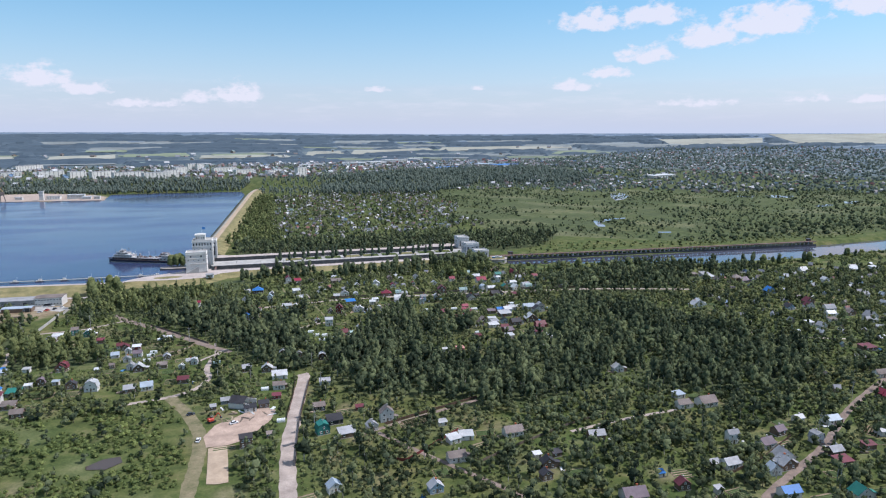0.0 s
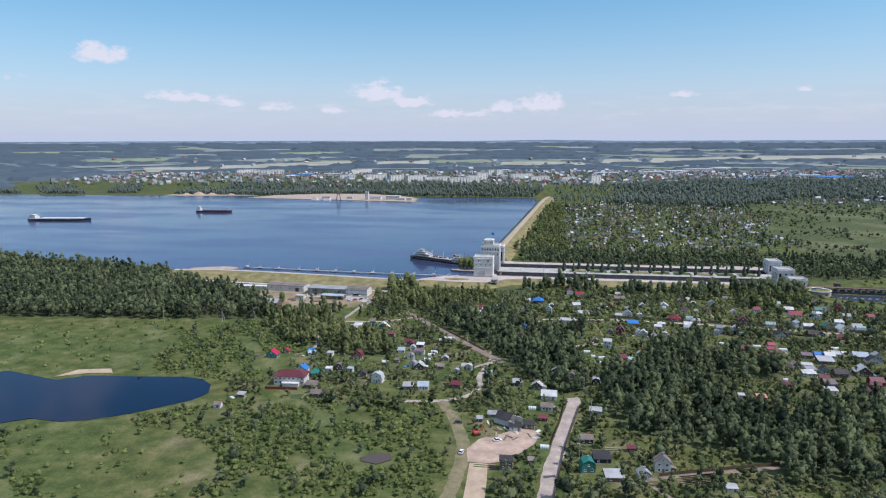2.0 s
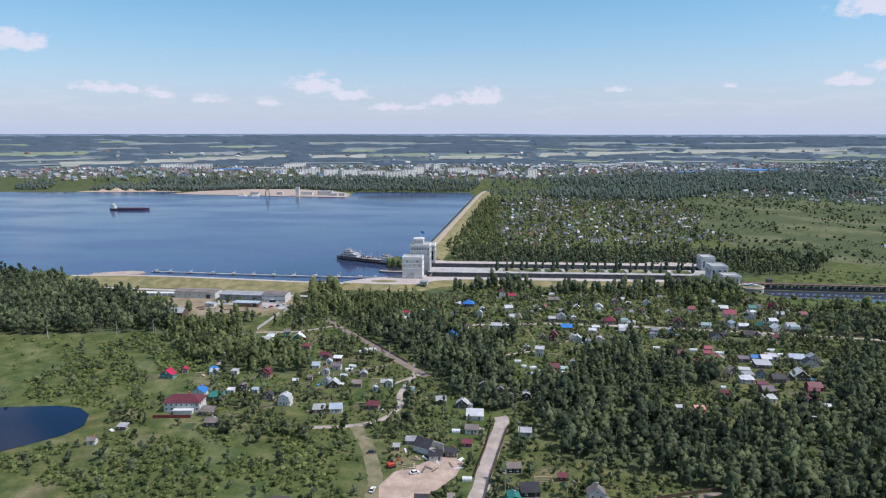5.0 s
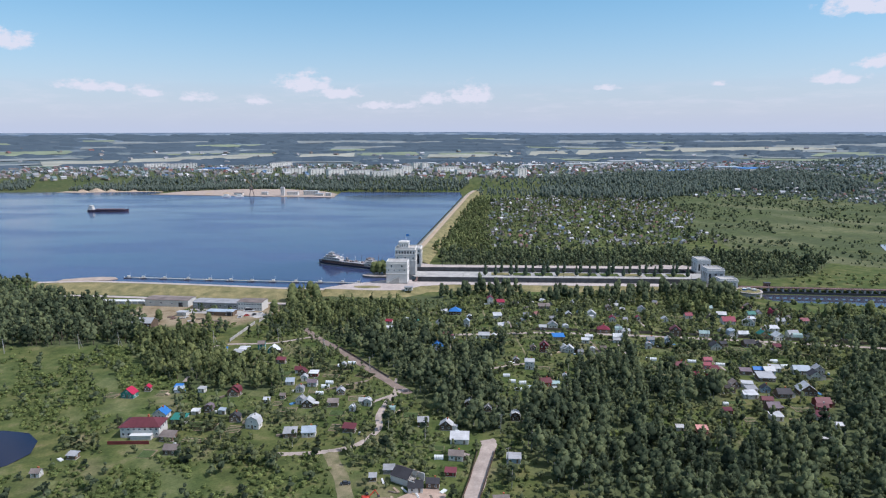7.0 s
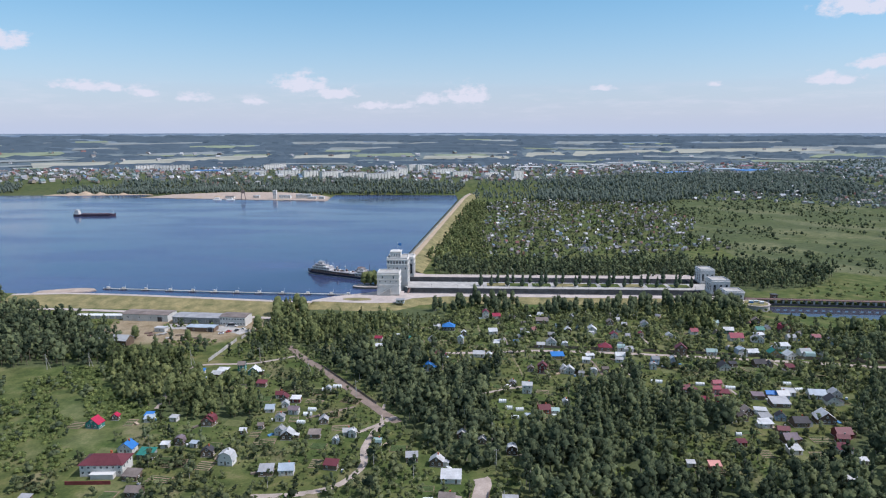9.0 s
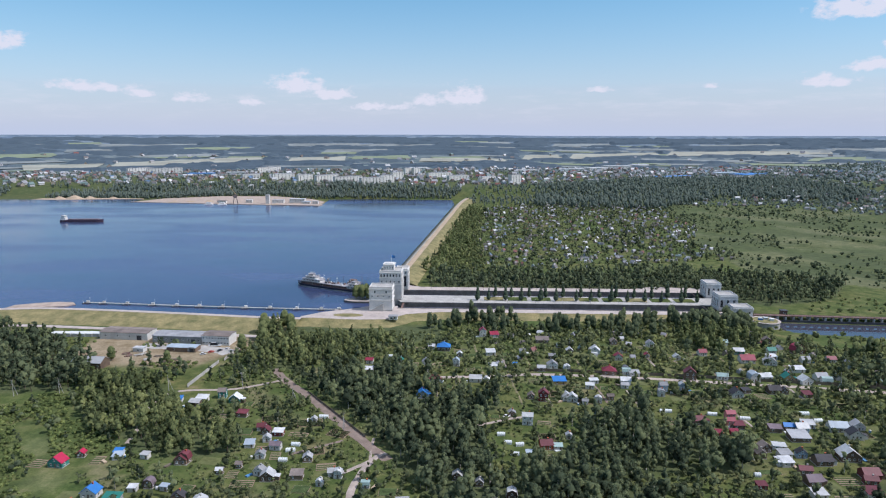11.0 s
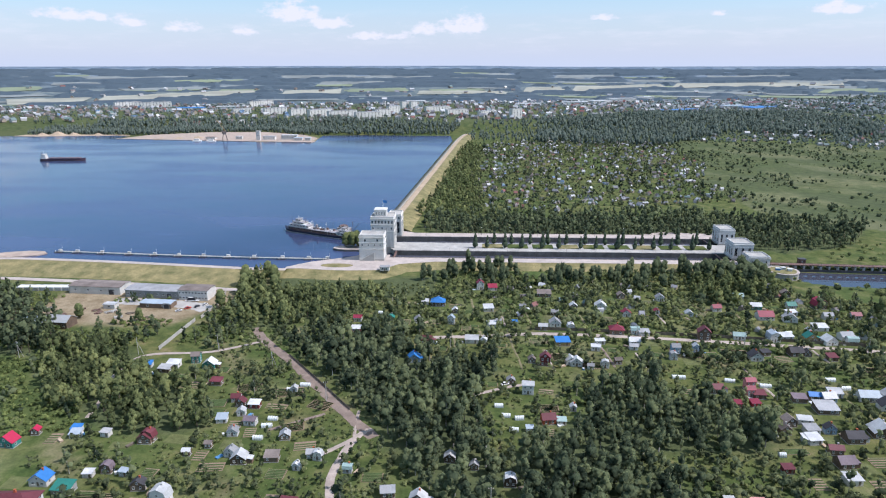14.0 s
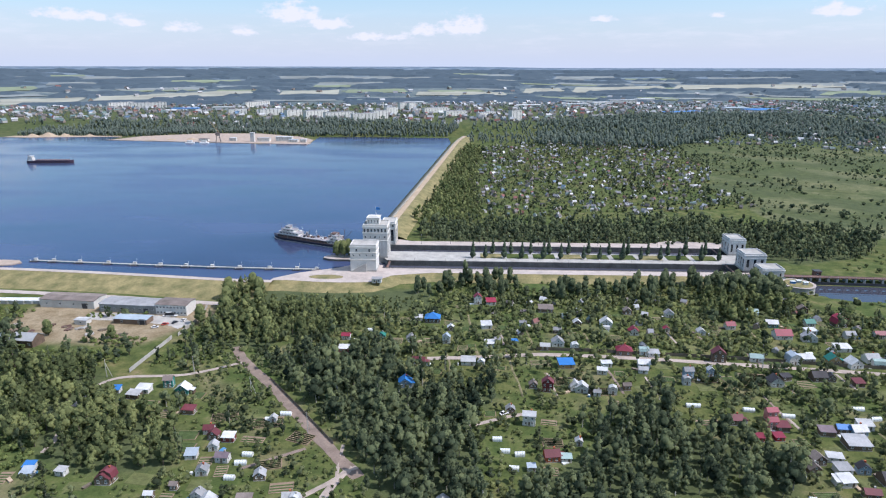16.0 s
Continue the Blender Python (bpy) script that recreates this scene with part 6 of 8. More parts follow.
ta = lock_tower(-9, 631, 11, 647, 20.5, M_PLASTER, "white plastered lock tower with flat roof on a quay", (0.48, 0.74, 0.96), [(2, 17.2, 1.5, 2.4), (4, 13.2, 1.1, 1.5)], [(3, 17.2, 1.5, 2.4)], 0, 0)
mesh("stair", *join(*[block(-9.6 + i * 1.0, -9.4, 0, -8.6 + i * 1.0, -8.0, 0.8 + i * 0.55) for i in range(12)]), M_CONCRETE, ta)
tb = lock_tower(-5, 668.5, 15, 687, 27.0, M_PLASTER, "tall white central lock tower with pilasters", (0.55, 0.78, 0.97), [(7, 23.4, 1.5, 2.8), (5, 17.8, 1.4, 2.0)], [(6, 23.4, 1.5, 2.8), (5, 12.0, 1.6, 4.5)], 7, 6)
tur = mesh("turret", *join(block(-7, -4, 27.3, 3, 6, 32.4), block(-7.5, -4.5, 32.4, 3.5, 6.5, 33.1), block(-5.5, -2.5, 33.1, 1.5, 4.5, 33.7)), M_PLASTER, tb)
for i in range(4):
    window(tb, -5.6 + i * 2.4, -4.02, 29.8, 0, 0.9, 2.6)
pole = mesh("flagpole", *tube((0, 0, 33.7), (0, 0, 41.5), 0.14, 0.08, 6), M_FRAME, tb)
mesh("flag", [(0.1, 0, 38.6), (3.3, 0.5, 38.3), (3.5, 0.2, 40.5), (0.1, 0, 41.0), (0.1, 0.05, 38.6), (3.3, 0.55, 38.3), (3.5, 0.25, 40.5), (0.1, 0.05, 41.0)],
     [(0, 1, 2, 3), (7, 6, 5, 4), (0, 4, 5, 1), (1, 5, 6, 2), (2, 6, 7, 3), (3, 7, 4, 0)], ROOF["B"][1], tb, "striped flag flying")
tc = lock_tower(5, 709, 17, 727, 20.0, M_PLASTER, "white lock tower with tall window bays on the far quay", (0.72, 0.97), [(2, 9.0, 3.2, 11.0), (3, 17.4, 1.6, 2.0)], [(4, 9.5, 1.8, 10.0)], 3, 4)
lc = lock_tower(301, 689, 314, 706, 13.5, M_GREYPLASTER, "grey plastered lower lock tower with tall windows", (0.80, 0.97), [(3, 6.2, 1.9, 7.0)], [(3, 6.2, 1.8, 7.0)], 3, 3)
lb = lock_tower(296, 645, 312, 662, 13.0, M_GREYPLASTER, "grey lower lock tower with tall window bays", (0.80, 0.97), [(3, 6.4, 2.2, 6.6)], [(4, 6.4, 1.8, 6.6)], 3, 4)
la = lock_tower(300, 622, 316, 636, 8.5, M_GREYPLASTER, "low grey gatehouse with flat roof at the lower lock", (0.86, 0.97), [(3, 4.8, 1.4, 2.6)], [(2, 4.8, 1.4, 2.6)], 0, 0)


def lock_gate(x, y0, y1, z1):
    e = empty("lock_gate", x, (y0 + y1) / 2, -6)
    h, w = z1 + 6, (y1 - y0) / 2
    leaf = mesh("gate_leaf", *join(block(-0.5, -w, 0, 0.5, -0.05, h), *[block(-0.8, -w + 0.3, 0.6 + k * 2.2, 0.8, -0.3, 0.9 + k * 2.2) for k in range(int(h / 2.2))]), M_STEEL, e)
    again(leaf, e, 0, 0, 0, 180)
    mesh("walkway", *block(-0.9, -w, h, 0.9, w, h + 0.2), M_RUST, e)
    return tagged(e, "dark steel lock gate with a walkway", "lock gate", "lock gates")


for gx0, ga, gb in ((18, 641.4, 660.2), (8, 688, 707.2), (288, 641.4, 660.2), (294, 688, 707.2)):
    lock_gate(gx0, ga, gb, TOP - 0.4)

e = empty("lock_bridge", 0, 657.8, TOP)
mesh("deck", *block(-5, -10, 8.6, 8, 11, 9.4), M_CONCRETE, e)
mesh("girder", *block(-5, -10, 6.6, -4.4, 11, 8.6), M_STEEL, e)
mesh("girder", *block(7.4, -10, 6.6, 8, 11, 8.6), M_STEEL, e)
tagged(e, "concrete gantry bridge joining two lock towers", "bridge")

e = empty("gatehouse", 15, 606, TOP)
mesh("wall", *block(-3.5, -2.5, 0, 3.5, 2.5, 3.0), M_PLASTER, e)
mesh("roof", *block(-4, -3, 3.0, 4, 3, 3.4, 0.15), ROOF["S"][1], e)
window(e, -1.5, -2.52, 1.7)
window(e, 1.5, -2.52, 1.7)
mesh("door", *block(-0.45, -2.58, 0, 0.45, -2.5, 2.1), M_WOOD, e)
tagged(e, "small white gatehouse on the forecourt", "gatehouse")

# rows of lamp standards along the quays
lamp = empty("street_lamp", 40, 640, TOP)
mesh("post", *tube((0, 0, 0), (0, 0, 8.5), 0.12, 0.07, 6), M_STEEL, lamp)
mesh("arm", *tube((0, 0, 8.4), (1.6, 0, 8.8), 0.06, 0.05, 5), M_STEEL, lamp)
mesh("head", *block(1.3, -0.18, 8.7, 2.1, 0.18, 8.9), M_FRAME, lamp)
tagged(lamp, "slim steel street lamp on the lock quay", "street lamp", "lamps along the lock")
for k in range(1, 11):
    copy_thing(lamp, pose(40 + k * 24, 640, TOP, 0, 0, 90))
for k in range(10):
    copy_thing(lamp, pose(40 + k * 26, 712, TOP, 0, 0, -90))

# quay bollard line and small mooring hut on the round pier
e = empty("round_pier", 322, 612, -5)
mesh("drum", *tube((0, 0, 0), (0, 0, 9.5), 11.5, 11.0, 28), M_CONCRETE, e)
mesh("coping", *tube((0, 0, 9.5), (0, 0, 10.0), 11.6, 11.6, 28), M_PAVING, e)
mesh("kerb", *tube((0, 0, 10.0), (0, 0, 10.15), 9.6, 9.6, 24), M_DRYSLOPE, e)
tagged(e, "round concrete pier head with grass on top", "pier")
for k, (bx, by, c) in enumerate([(318, 612, "B"), (323, 614, "L"), (326, 610, "W")]):
    e = empty("barrel_stack", bx, by, 5.15)
    mesh("crate", *block(-1.6, -1, 0, 1.6, 1, 1.6, 0.1), ROOF[c][1], e)
    mesh("cover", *block(-1.8, -1.2, 1.6, 1.8, 1.2, 1.75), M_POLY, e)
    tagged(e, "covered crate on the pier head", "crate", "crates on the pier")

# trestle guide wall along the far side of the canal
TREST = smooth_line([(322, 640), (347, 639), (528, 628), (660, 621), (778, 616)], 12)
e = empty("guide_wall", 322, 640, 0)
off = [(x - 322, y - 640) for x, y in TREST]
strip("deck", off, [(-2.6, 1.3), (-2.6, 1.9), (2.6, 1.9), (2.6, 1.3), (-2.6, 1.3)], M_RUST, "", "", e)
strip("fender", off, [(-2.9, -5.5), (-2.9, -1.6), (-2.5, -1.6), (-2.5, -5.5)], M_STEEL, "", "", e)
strip("rail", off, [(-2.2, 3.0), (-2.2, 3.15), (-2.08, 3.15), (-2.08, 3.0), (-2.2, 3.0)], M_RUST, "", "", e)
pile = None
total = np.cumsum([0] + [math.dist(a, b) for a, b in zip(off, off[1:])])
for s in np.arange(3, total[-1], 6.5):
    px, py = np.interp(s, total, [p[0] for p in off]), np.interp(s, total, [p[1] for p in off])
    if pile is None:
        pile = mesh("pile", *join(block(-0.7, -2.4, -9, 0.7, -1.2, 1.3), block(-0.7, 1.2, -9, 0.7, 2.4, 1.3), block(-0.1, -2.2, 1.9, 0.1, -2.05, 3.1)), M_CONCRETE, e)
        pile.matrix_basis = pose(px, py, 0)
    else:
        again(pile, e, px, py)
tagged(e, "long rusty trestle guide wall on concrete piles", "guide wall")
for hx, hy in ((352, 645), (772, 621)):
    e = empty("control_hut", hx, hy, 0)
    mesh("wall", *block(-2.5, -2, 0, 2.5, 2, 4.5), M_RUST, e)
    mesh("roof", *block(-3, -2.5, 4.5, 3, 2.5, 4.9, 0.1), M_STEEL, e)
    window(e, 0, -2.02, 2.8, 0, 1.6, 1.3)
    tagged(e, "brown control hut at the guide wall", "hut")

slab("shore_spit", [(-338, 630), (-310, 634), (-288, 641), (-283, 647), (-289, 653), (-303, 654), (-320, 649), (-336, 641)], -3, 2.0, M_WHARF, "low sandy point at the end of the embankment", "beach")

# floating boom with its pontoons
boom = empty("floating_boom", -276, 653, 1.2)
bl = smooth_line([(0, 0), (80, -6.5), (160, -11.5), (238, -14)], 8)
strip("walkway", bl, [(-1.1, 0.7), (-1.1, 1.1), (1.1, 1.1), (1.1, 0.7), (-1.1, 0.7)], M_CONCRETE, "", "", boom)
strip("rail", bl, [(1.0, 1.9), (1.0, 2.0), (1.08, 2.0), (1.08, 1.9)], M_STEEL, "", "", boom)
tagged(boom, "long floating boom walkway across the water", "floating boom")
pont = None
for k in range(12):
    bx, by = np.interp(k / 11, np.linspace(0, 1, len(bl)), [p[0] for p in bl]), np.interp(k / 11, np.linspace(0, 1, len(bl)), [p[1] for p in bl])
    if pont is None:
        pont = empty("pontoon", -276 + bx, 653 + by, 1.2)
        mesh("float", *block(-3.2, -2.6, -0.4, 3.2, 2.6, 0.66, 0.2), M_STEEL, pont)
        mesh("deckhouse", *block(-1.4, 1.12, 0.66, 1.4, 2.4, 2.3, 0.1), M_PLASTER, pont)
        mesh("bollard", *tube((-2.2, -1.8, 0.66), (-2.2, -1.8, 1.9), 0.3, 0.3, 8), M_PLASTER, pont)
        mesh("mast", *tube((2.0, 1.7, 0.66), (2.0, 1.7, 5.4), 0.08, 0.06, 5), M_FRAME, pont)
        tagged(pont, "dark steel pontoon with white deckhouse and mast", "pontoon", "pontoons of the boom")
    else:
        copy_thing(pont, pose(-276 + bx, 653 + by, 1.2))


def hull(length, beam, depth, bow=0.16, stern=0.08, rise=0.5, mat=None):
    """Verts and faces of a hull with a pointed bow at +x and rounded stern."""
    st = [(-0.5, 0.62, 0.0), (-0.5 + stern, 1.0, 0.0), (0.5 - bow, 1.0, 0.0), (0.5 - bow * 0.5, 0.74, 0.3), (0.5 - bow * 0.12, 0.3, 0.8), (0.5, 0.04, 1.0)]
    v, f = [], []
    for s, w, u in st:
        b = beam / 2 * w
        v += [(s * length - u * 1.5, -b * 0.8, -1.0), (s * length, -b, depth + rise * u), (s * length, b, depth + rise * u), (s * length - u * 1.5, b * 0.8, -1.0)]
    for i in range(len(st) - 1):
        a, c = i * 4, i * 4 + 4
        f += [(a, c, c + 1, a + 1), (a + 1, c + 1, c + 2, a + 2), (a + 2, c + 2, c + 3, a + 3), (a + 3, c + 3, c, a)]
    n = len(st) * 4
    return v, f + [(0, 1, 2, 3), (n - 1, n - 2, n - 3, n - 4)]


def cargo_ship(x, y, rz, length, label, mat):
    e = empty("cargo_ship", x, y, 1.2, rz)
    b = length * 0.13
    mesh("hull", *hull(length, b, 3.4, rise=1.6), mat, e)
    mesh("boot_stripe", *hull(length * 1.002, b * 1.004, 0.35, rise=0.0), M_RUST, e)
    n = 3
    for k in range(n):
        x0 = -0.30 * length + k * 0.235 * length
        mesh("hatch_cover", *block(x0, -b * 0.36, 3.4, x0 + 0.215 * length, b * 0.36, 5.2, 0.2), M_FRAME if length > 90 else ROOF["V"][1], e)
    hs = mesh("deckhouse", *join(block(-0.47 * length, -b * 0.42, 3.4, -0.36 * length, b * 0.42, 8.0), block(-0.45 * length, -b * 0.36, 8.0, -0.375 * length, b * 0.36, 10.8), block(-0.44 * length, -b * 0.5, 10.8, -0.37 * length, b * 0.5, 11.1)), M_PLASTER, e)
    for k in range(4):
        window(e, -0.374 * length + 0.02, -b * 0.27 + k * b * 0.18, 9.6, 90, 1.0, 1.1)
    mesh("funnel", *tube((-0.46 * length, 0, 8.0), (-0.465 * length, 0, 12.5), 1.0, 0.8, 10), mat, e)
    mesh("mast", *tube((-0.41 * length, 0, 11.0), (-0.41 * length, 0, 16.0), 0.15, 0.1, 6), M_FRAME, e)
    mesh("foremast", *tube((0.44 * length, 0, 4.6), (0.44 * length, 0, 10.0), 0.15, 0.1, 6), M_FRAME, e)
    return tagged(e, label, "cargo ship", "ships on the reservoir")


M_HULL = surface("hull_blue_black", (0.025, 0.03, 0.055), 0.5, vary=0.2)
M_HULLRED = surface("hull_dull_violet", (0.11, 0.07, 0.10), 0.55, vary=0.25)
cargo_ship(-829, 1030, 7.4, 118, "long dark cargo ship with pale hatches and white deckhouse", M_HULL)
cargo_ship(-611, 1197, 4, 76, "smaller dull violet cargo ship with white deckhouse", M_HULLRED)


M_SHIPGREY = surface("ship_grey", (0.40, 0.37, 0.38), 0.7, vary=0.35)


def river_ship(x, y, rz):
    """A moored many-decked river ship: dark hull, pale strake, tiers of cabins with rails, masts and gear."""
    e = empty("river_ship", x, y, 1.2, rz)
    rnd = random.Random(4)
    mesh("hull", *hull(82, 13, 2.6, rise=1.4), M_HULL, e)
    mesh("rubbing_strake", *hull(82.3, 13.3, 0.5, rise=0.0), M_FRAME, e)
    mesh("deck", *block(-38, -5.6, 2.6, 28, 5.6, 2.9), M_RUST, e)
    # tiers of cabins: from, to, half width, floor, height
    for k, (x0, x1, hw, z, h) in enumerate([(5, 33, 5.2, 2.9, 2.3), (9, 31, 4.6, 5.5, 2.2), (15, 28, 3.8, 8.0, 2.2), (20, 25, 2.6, 10.5, 2.0), (-24, 5, 4.8, 2.9, 1.9), (-37, -24, 4.8, 2.9, 2.3), (-35, -26, 4.0, 5.5, 2.2), (-33, -29, 3.0, 8.0, 2.0)]):
        tier = mesh("cabin_tier", *block(x0, -hw + 0.9, z, x1, hw - 0.9, z + h), M_RUST if k in (0, 4) else WALL["w"][1], e)
        mesh("tier_roof", *block(x0 - 0.6, -hw, z + h, x1 + 0.6, hw, z + h + 0.28, 0.06), M_SHIPGREY, tier)
        rails = [tube((x0, sd * hw, z + h + q), (x1, sd * hw, z + h + q), 0.07, 0.07, 4) for sd in (-1, 1) for q in (0.7, 1.2)]
        posts = [tube((x0 + (x1 - x0) * j / 9, sd * (hw - 0.1), z), (x0 + (x1 - x0) * j / 9, sd * (hw - 0.1), z + h + 1.2), 0.09, 0.09, 4) for sd in (-1, 1) for j in range(10)]
        mesh("railing", *join(*rails, *posts), M_FRAME, tier)
        n = max(2, int((x1 - x0) / 3.5))
        for sd in (-1, 1):
            for j in range(n):
                mesh("window", *block(x0 + (x1 - x0) * (j + 0.25) / n, sd * (hw - 0.88) - 0.03, z + 0.9, x0 + (x1 - x0) * (j + 0.75) / n, sd * (hw - 0.88) + 0.03, z + 1.7), M_GLASS, tier)
    mesh("funnel", *join(tube((2, 0, 4.8), (1.6, 0, 9.5), 1.3, 1.1, 12), tube((1.6, 0, 9.0), (1.6, 0, 9.4), 1.2, 1.2, 12)), M_SHIPGREY, e)
    for k in range(9):
        mx, mh = -34 + k * 8.2, 7 + rnd.random() * 5
        mesh("mast", *join(tube((mx, 0, 2.9), (mx, 0, 5.0 + mh), 0.18, 0.1, 5), tube((mx, -2, 3 + mh), (mx, 2, 3 + mh), 0.08, 0.08, 4)), M_FRAME if k % 2 else M_STEEL, e)
    for k in range(12):
        rx, ry = -22 + rnd.random() * 26, -4.0 + rnd.random() * 6.5
        mesh("deck_gear", *join(block(rx, ry, 5.0, rx + 1.8, ry + 1.4, 6.0 + rnd.random(), 0.1), tube((rx + 0.3, ry - 0.4, 5.6), (rx + 0.3, ry + 1.8, 5.6), 0.5, 0.5, 8)), (M_FRAME, M_RUST, M_STEEL)[k % 3], e)
    for sd in (-1, 1):
        mesh("lifeboat", *join(block(12, sd * 4.2 - 0.9, 8.1, 17, sd * 4.2 + 0.9, 9.1, 0.35)), M_FRAME, e)
    return tagged(e, "moored old river ship with pale decks", "river ship")


river_ship(-64, 722, 155)
e = empty("work_barge", -36, 724, 1.2, -25)
mesh("hull", *hull(34, 10, 2.2, rise=0.5), M_HULL, e)
mesh("deckhouse", *join(block(-10, -3.5, 2.2, 2, 3.5, 5.6), block(-8, -3, 5.6, -2, 3, 8.2)), M_RUST, e, "rusty brown deckhouse")
mesh("roof", *block(-10.4, -3.9, 5.6, 2.4, 3.9, 5.8), M_SHIPGREY, e)
mesh("derrick", *join(tube((6, 0, 2.2), (6, 0, 13), 0.3, 0.2, 6), tube((6, 0, 4), (14, 0, 12), 0.2, 0.15, 5)), M_RUST, e)
for k in range(4):
    window(e, -8.5 + k * 2.8, -3.52, 4.0, 0, 1.0, 1.1)
tagged(e, "small work barge with a rusty deckhouse", "barge")

# sand wharf across the water
e = empty("wharf_crane", -443, 1494, 2.0, 20)
mesh("portal", *join(*[tube((a * 5, b * 5, 0), (a * 2.5, b * 2.5, 13), 0.7, 0.6, 6) for a in (-1, 1) for b in (-1, 1)], block(-3.4, -3.4, 13, 3.4, 3.4, 14.2)), M_STEEL, e)
mesh("cabin", *block(-5, -2.6, 14.2, 4, 2.6, 19.5, 0.2), ROOF["N"][1], e)
mesh("tower", *join(tube((-1, -1.6, 19.5), (1, 0, 34), 0.4, 0.3, 5), tube((-1, 1.6, 19.5), (1, 0, 34), 0.4, 0.3, 5)), M_RUST, e)
mesh("jib", *join(tube((3, -1.4, 19), (-16, 0, 46), 0.45, 0.3, 5), tube((3, 1.4, 19), (-16, 0, 46), 0.45, 0.3, 5), tube((1, 0, 34), (-12, 0, 41), 0.2, 0.2, 4)), WALL["y"][1], e, "yellow lattice jib")
tagged(e, "portal crane on a sand wharf with raised jib", "crane")
slab("wharf", [(-250, 1464), (-245, 1478), (-452, 1500), (-696, 1526), (-696, 1520), (-450, 1486)], -3, 2.0, M_WHARF, "pale sandy wharf edge at the reservoir", "wharf")
slab("wharf_sand", [(-247, 1470), (-256, 1545), (-300, 1605), (-410, 1668), (-540, 1664), (-655, 1600), (-690, 1524), (-450, 1490)], -3, 1.9, M_WHARF, "broad pale sand bar with a wharf", "wharf")
for k, (hx, hy, hw, hd, hh, c) in enumerate([(-372, 1500, 8, 8, 19, "W"), (-352, 1512, 26, 12, 7, "S"), (-310, 1518, 34, 14, 9, "W"), (-286, 1500, 18, 10, 5, "L"), (-480, 1512, 20, 9, 5, "N"), (-420, 1518, 14, 8, 6, "W"), (-265, 1498, 12, 9, 6, "W")]):
    e = empty("wharf_building", hx, hy, 1.9)
    mesh("wall", *block(-hw / 2, -hd / 2, 0, hw / 2, hd / 2, hh), WALL["w"][1], e)
    mesh("roof", *block(-hw / 2 - 0.5, -hd / 2 - 0.5, hh, hw / 2 + 0.5, hd / 2 + 0.5, hh + 0.6, 0.2), ROOF[c][1], e)
    for j in range(max(2, int(hw / 5))):
        window(e, -hw / 2 + hw * (j + 0.5) / max(2, int(hw / 5)), -hd / 2 - 0.02, hh * 0.55, 0, 1.6, 1.8)
    tagged(e, "pale building on the sand wharf", "wharf building", "wharf buildings")
for k, (hx, hy) in enumerate([(-497, 1478), (-466, 1475)]):
    e = empty("mooring_barge", hx, hy, 1.2, 5)
    mesh("hull", *block(-9, -4, -1, 9, 4, 2.0, 0.4), M_FRAME, e)
    mesh("deckhouse", *block(-5, -2.5, 2.0, 5, 2.5, 5.5, 0.1), M_PLASTER, e)
    tagged(e, "white landing barge beside the wharf", "barge", "landing barges")


def heap(x, y, r, h, mat, label, category):
    """An uneven cone of loose sand."""
    rnd = random.Random(int(x * 7 + y))
    v, f = [], []
    z0 = float(height(x, y)) - 0.3
    rings, seg = 5, 14
    for i in range(rings):
        s = i / rings
        for j in range(seg):
            a = 6.2832 * j / seg
            rr = r * (1 - s) * (0.85 + 0.3 * rnd.random())
            v.append((x + rr * math.cos(a), y + rr * 0.7 * math.sin(a), z0 + h * s * (0.9 + 0.2 * rnd.random())))
    v.append((x, y, z0 + h))
    f = [(i * seg + j, i * seg + (j + 1) % seg, (i + 1) * seg + (j + 1) % seg, (i + 1) * seg + j) for i in range(rings - 1) for j in range(seg)]
    f += [((rings - 1) * seg + j, (rings - 1) * seg + (j + 1) % seg, rings * seg) for j in range(seg)]
    return tagged(mesh("sand_mound", v, f, mat), label, category, "sand mounds")


for sx, sy, sr, sh in [(-905, 1588, 22, 8), (-870, 1592, 26, 11), (-835, 1596, 20, 8), (-780, 1600, 16, 6), (-560, 1530, 18, 5), (-520, 1540, 20, 6), (-330, 1545, 18, 6), (-600, 1535, 14, 4)]:
    heap(sx, sy, sr, sh, M_SAND, "pale mound of sand on the shore", "sand mound")
slab("shore_beach", [(-960, 1566), (-900, 1560), (-720, 1588), (-705, 1600), (-800, 1606), (-950, 1596)], -2, 1.7, M_SAND, "pale sandy shore", "beach")


# ---- cottages, sheds and greenhouses ----
FORMS = {"g": "cottage", "m": "cottage", "t": "cottage", "h": "cottage", "f": "shed"}
TELL = {"g": "gabled", "m": "mansard-roofed", "t": "two-storey gabled", "h": "hip-roofed", "f": "low"}


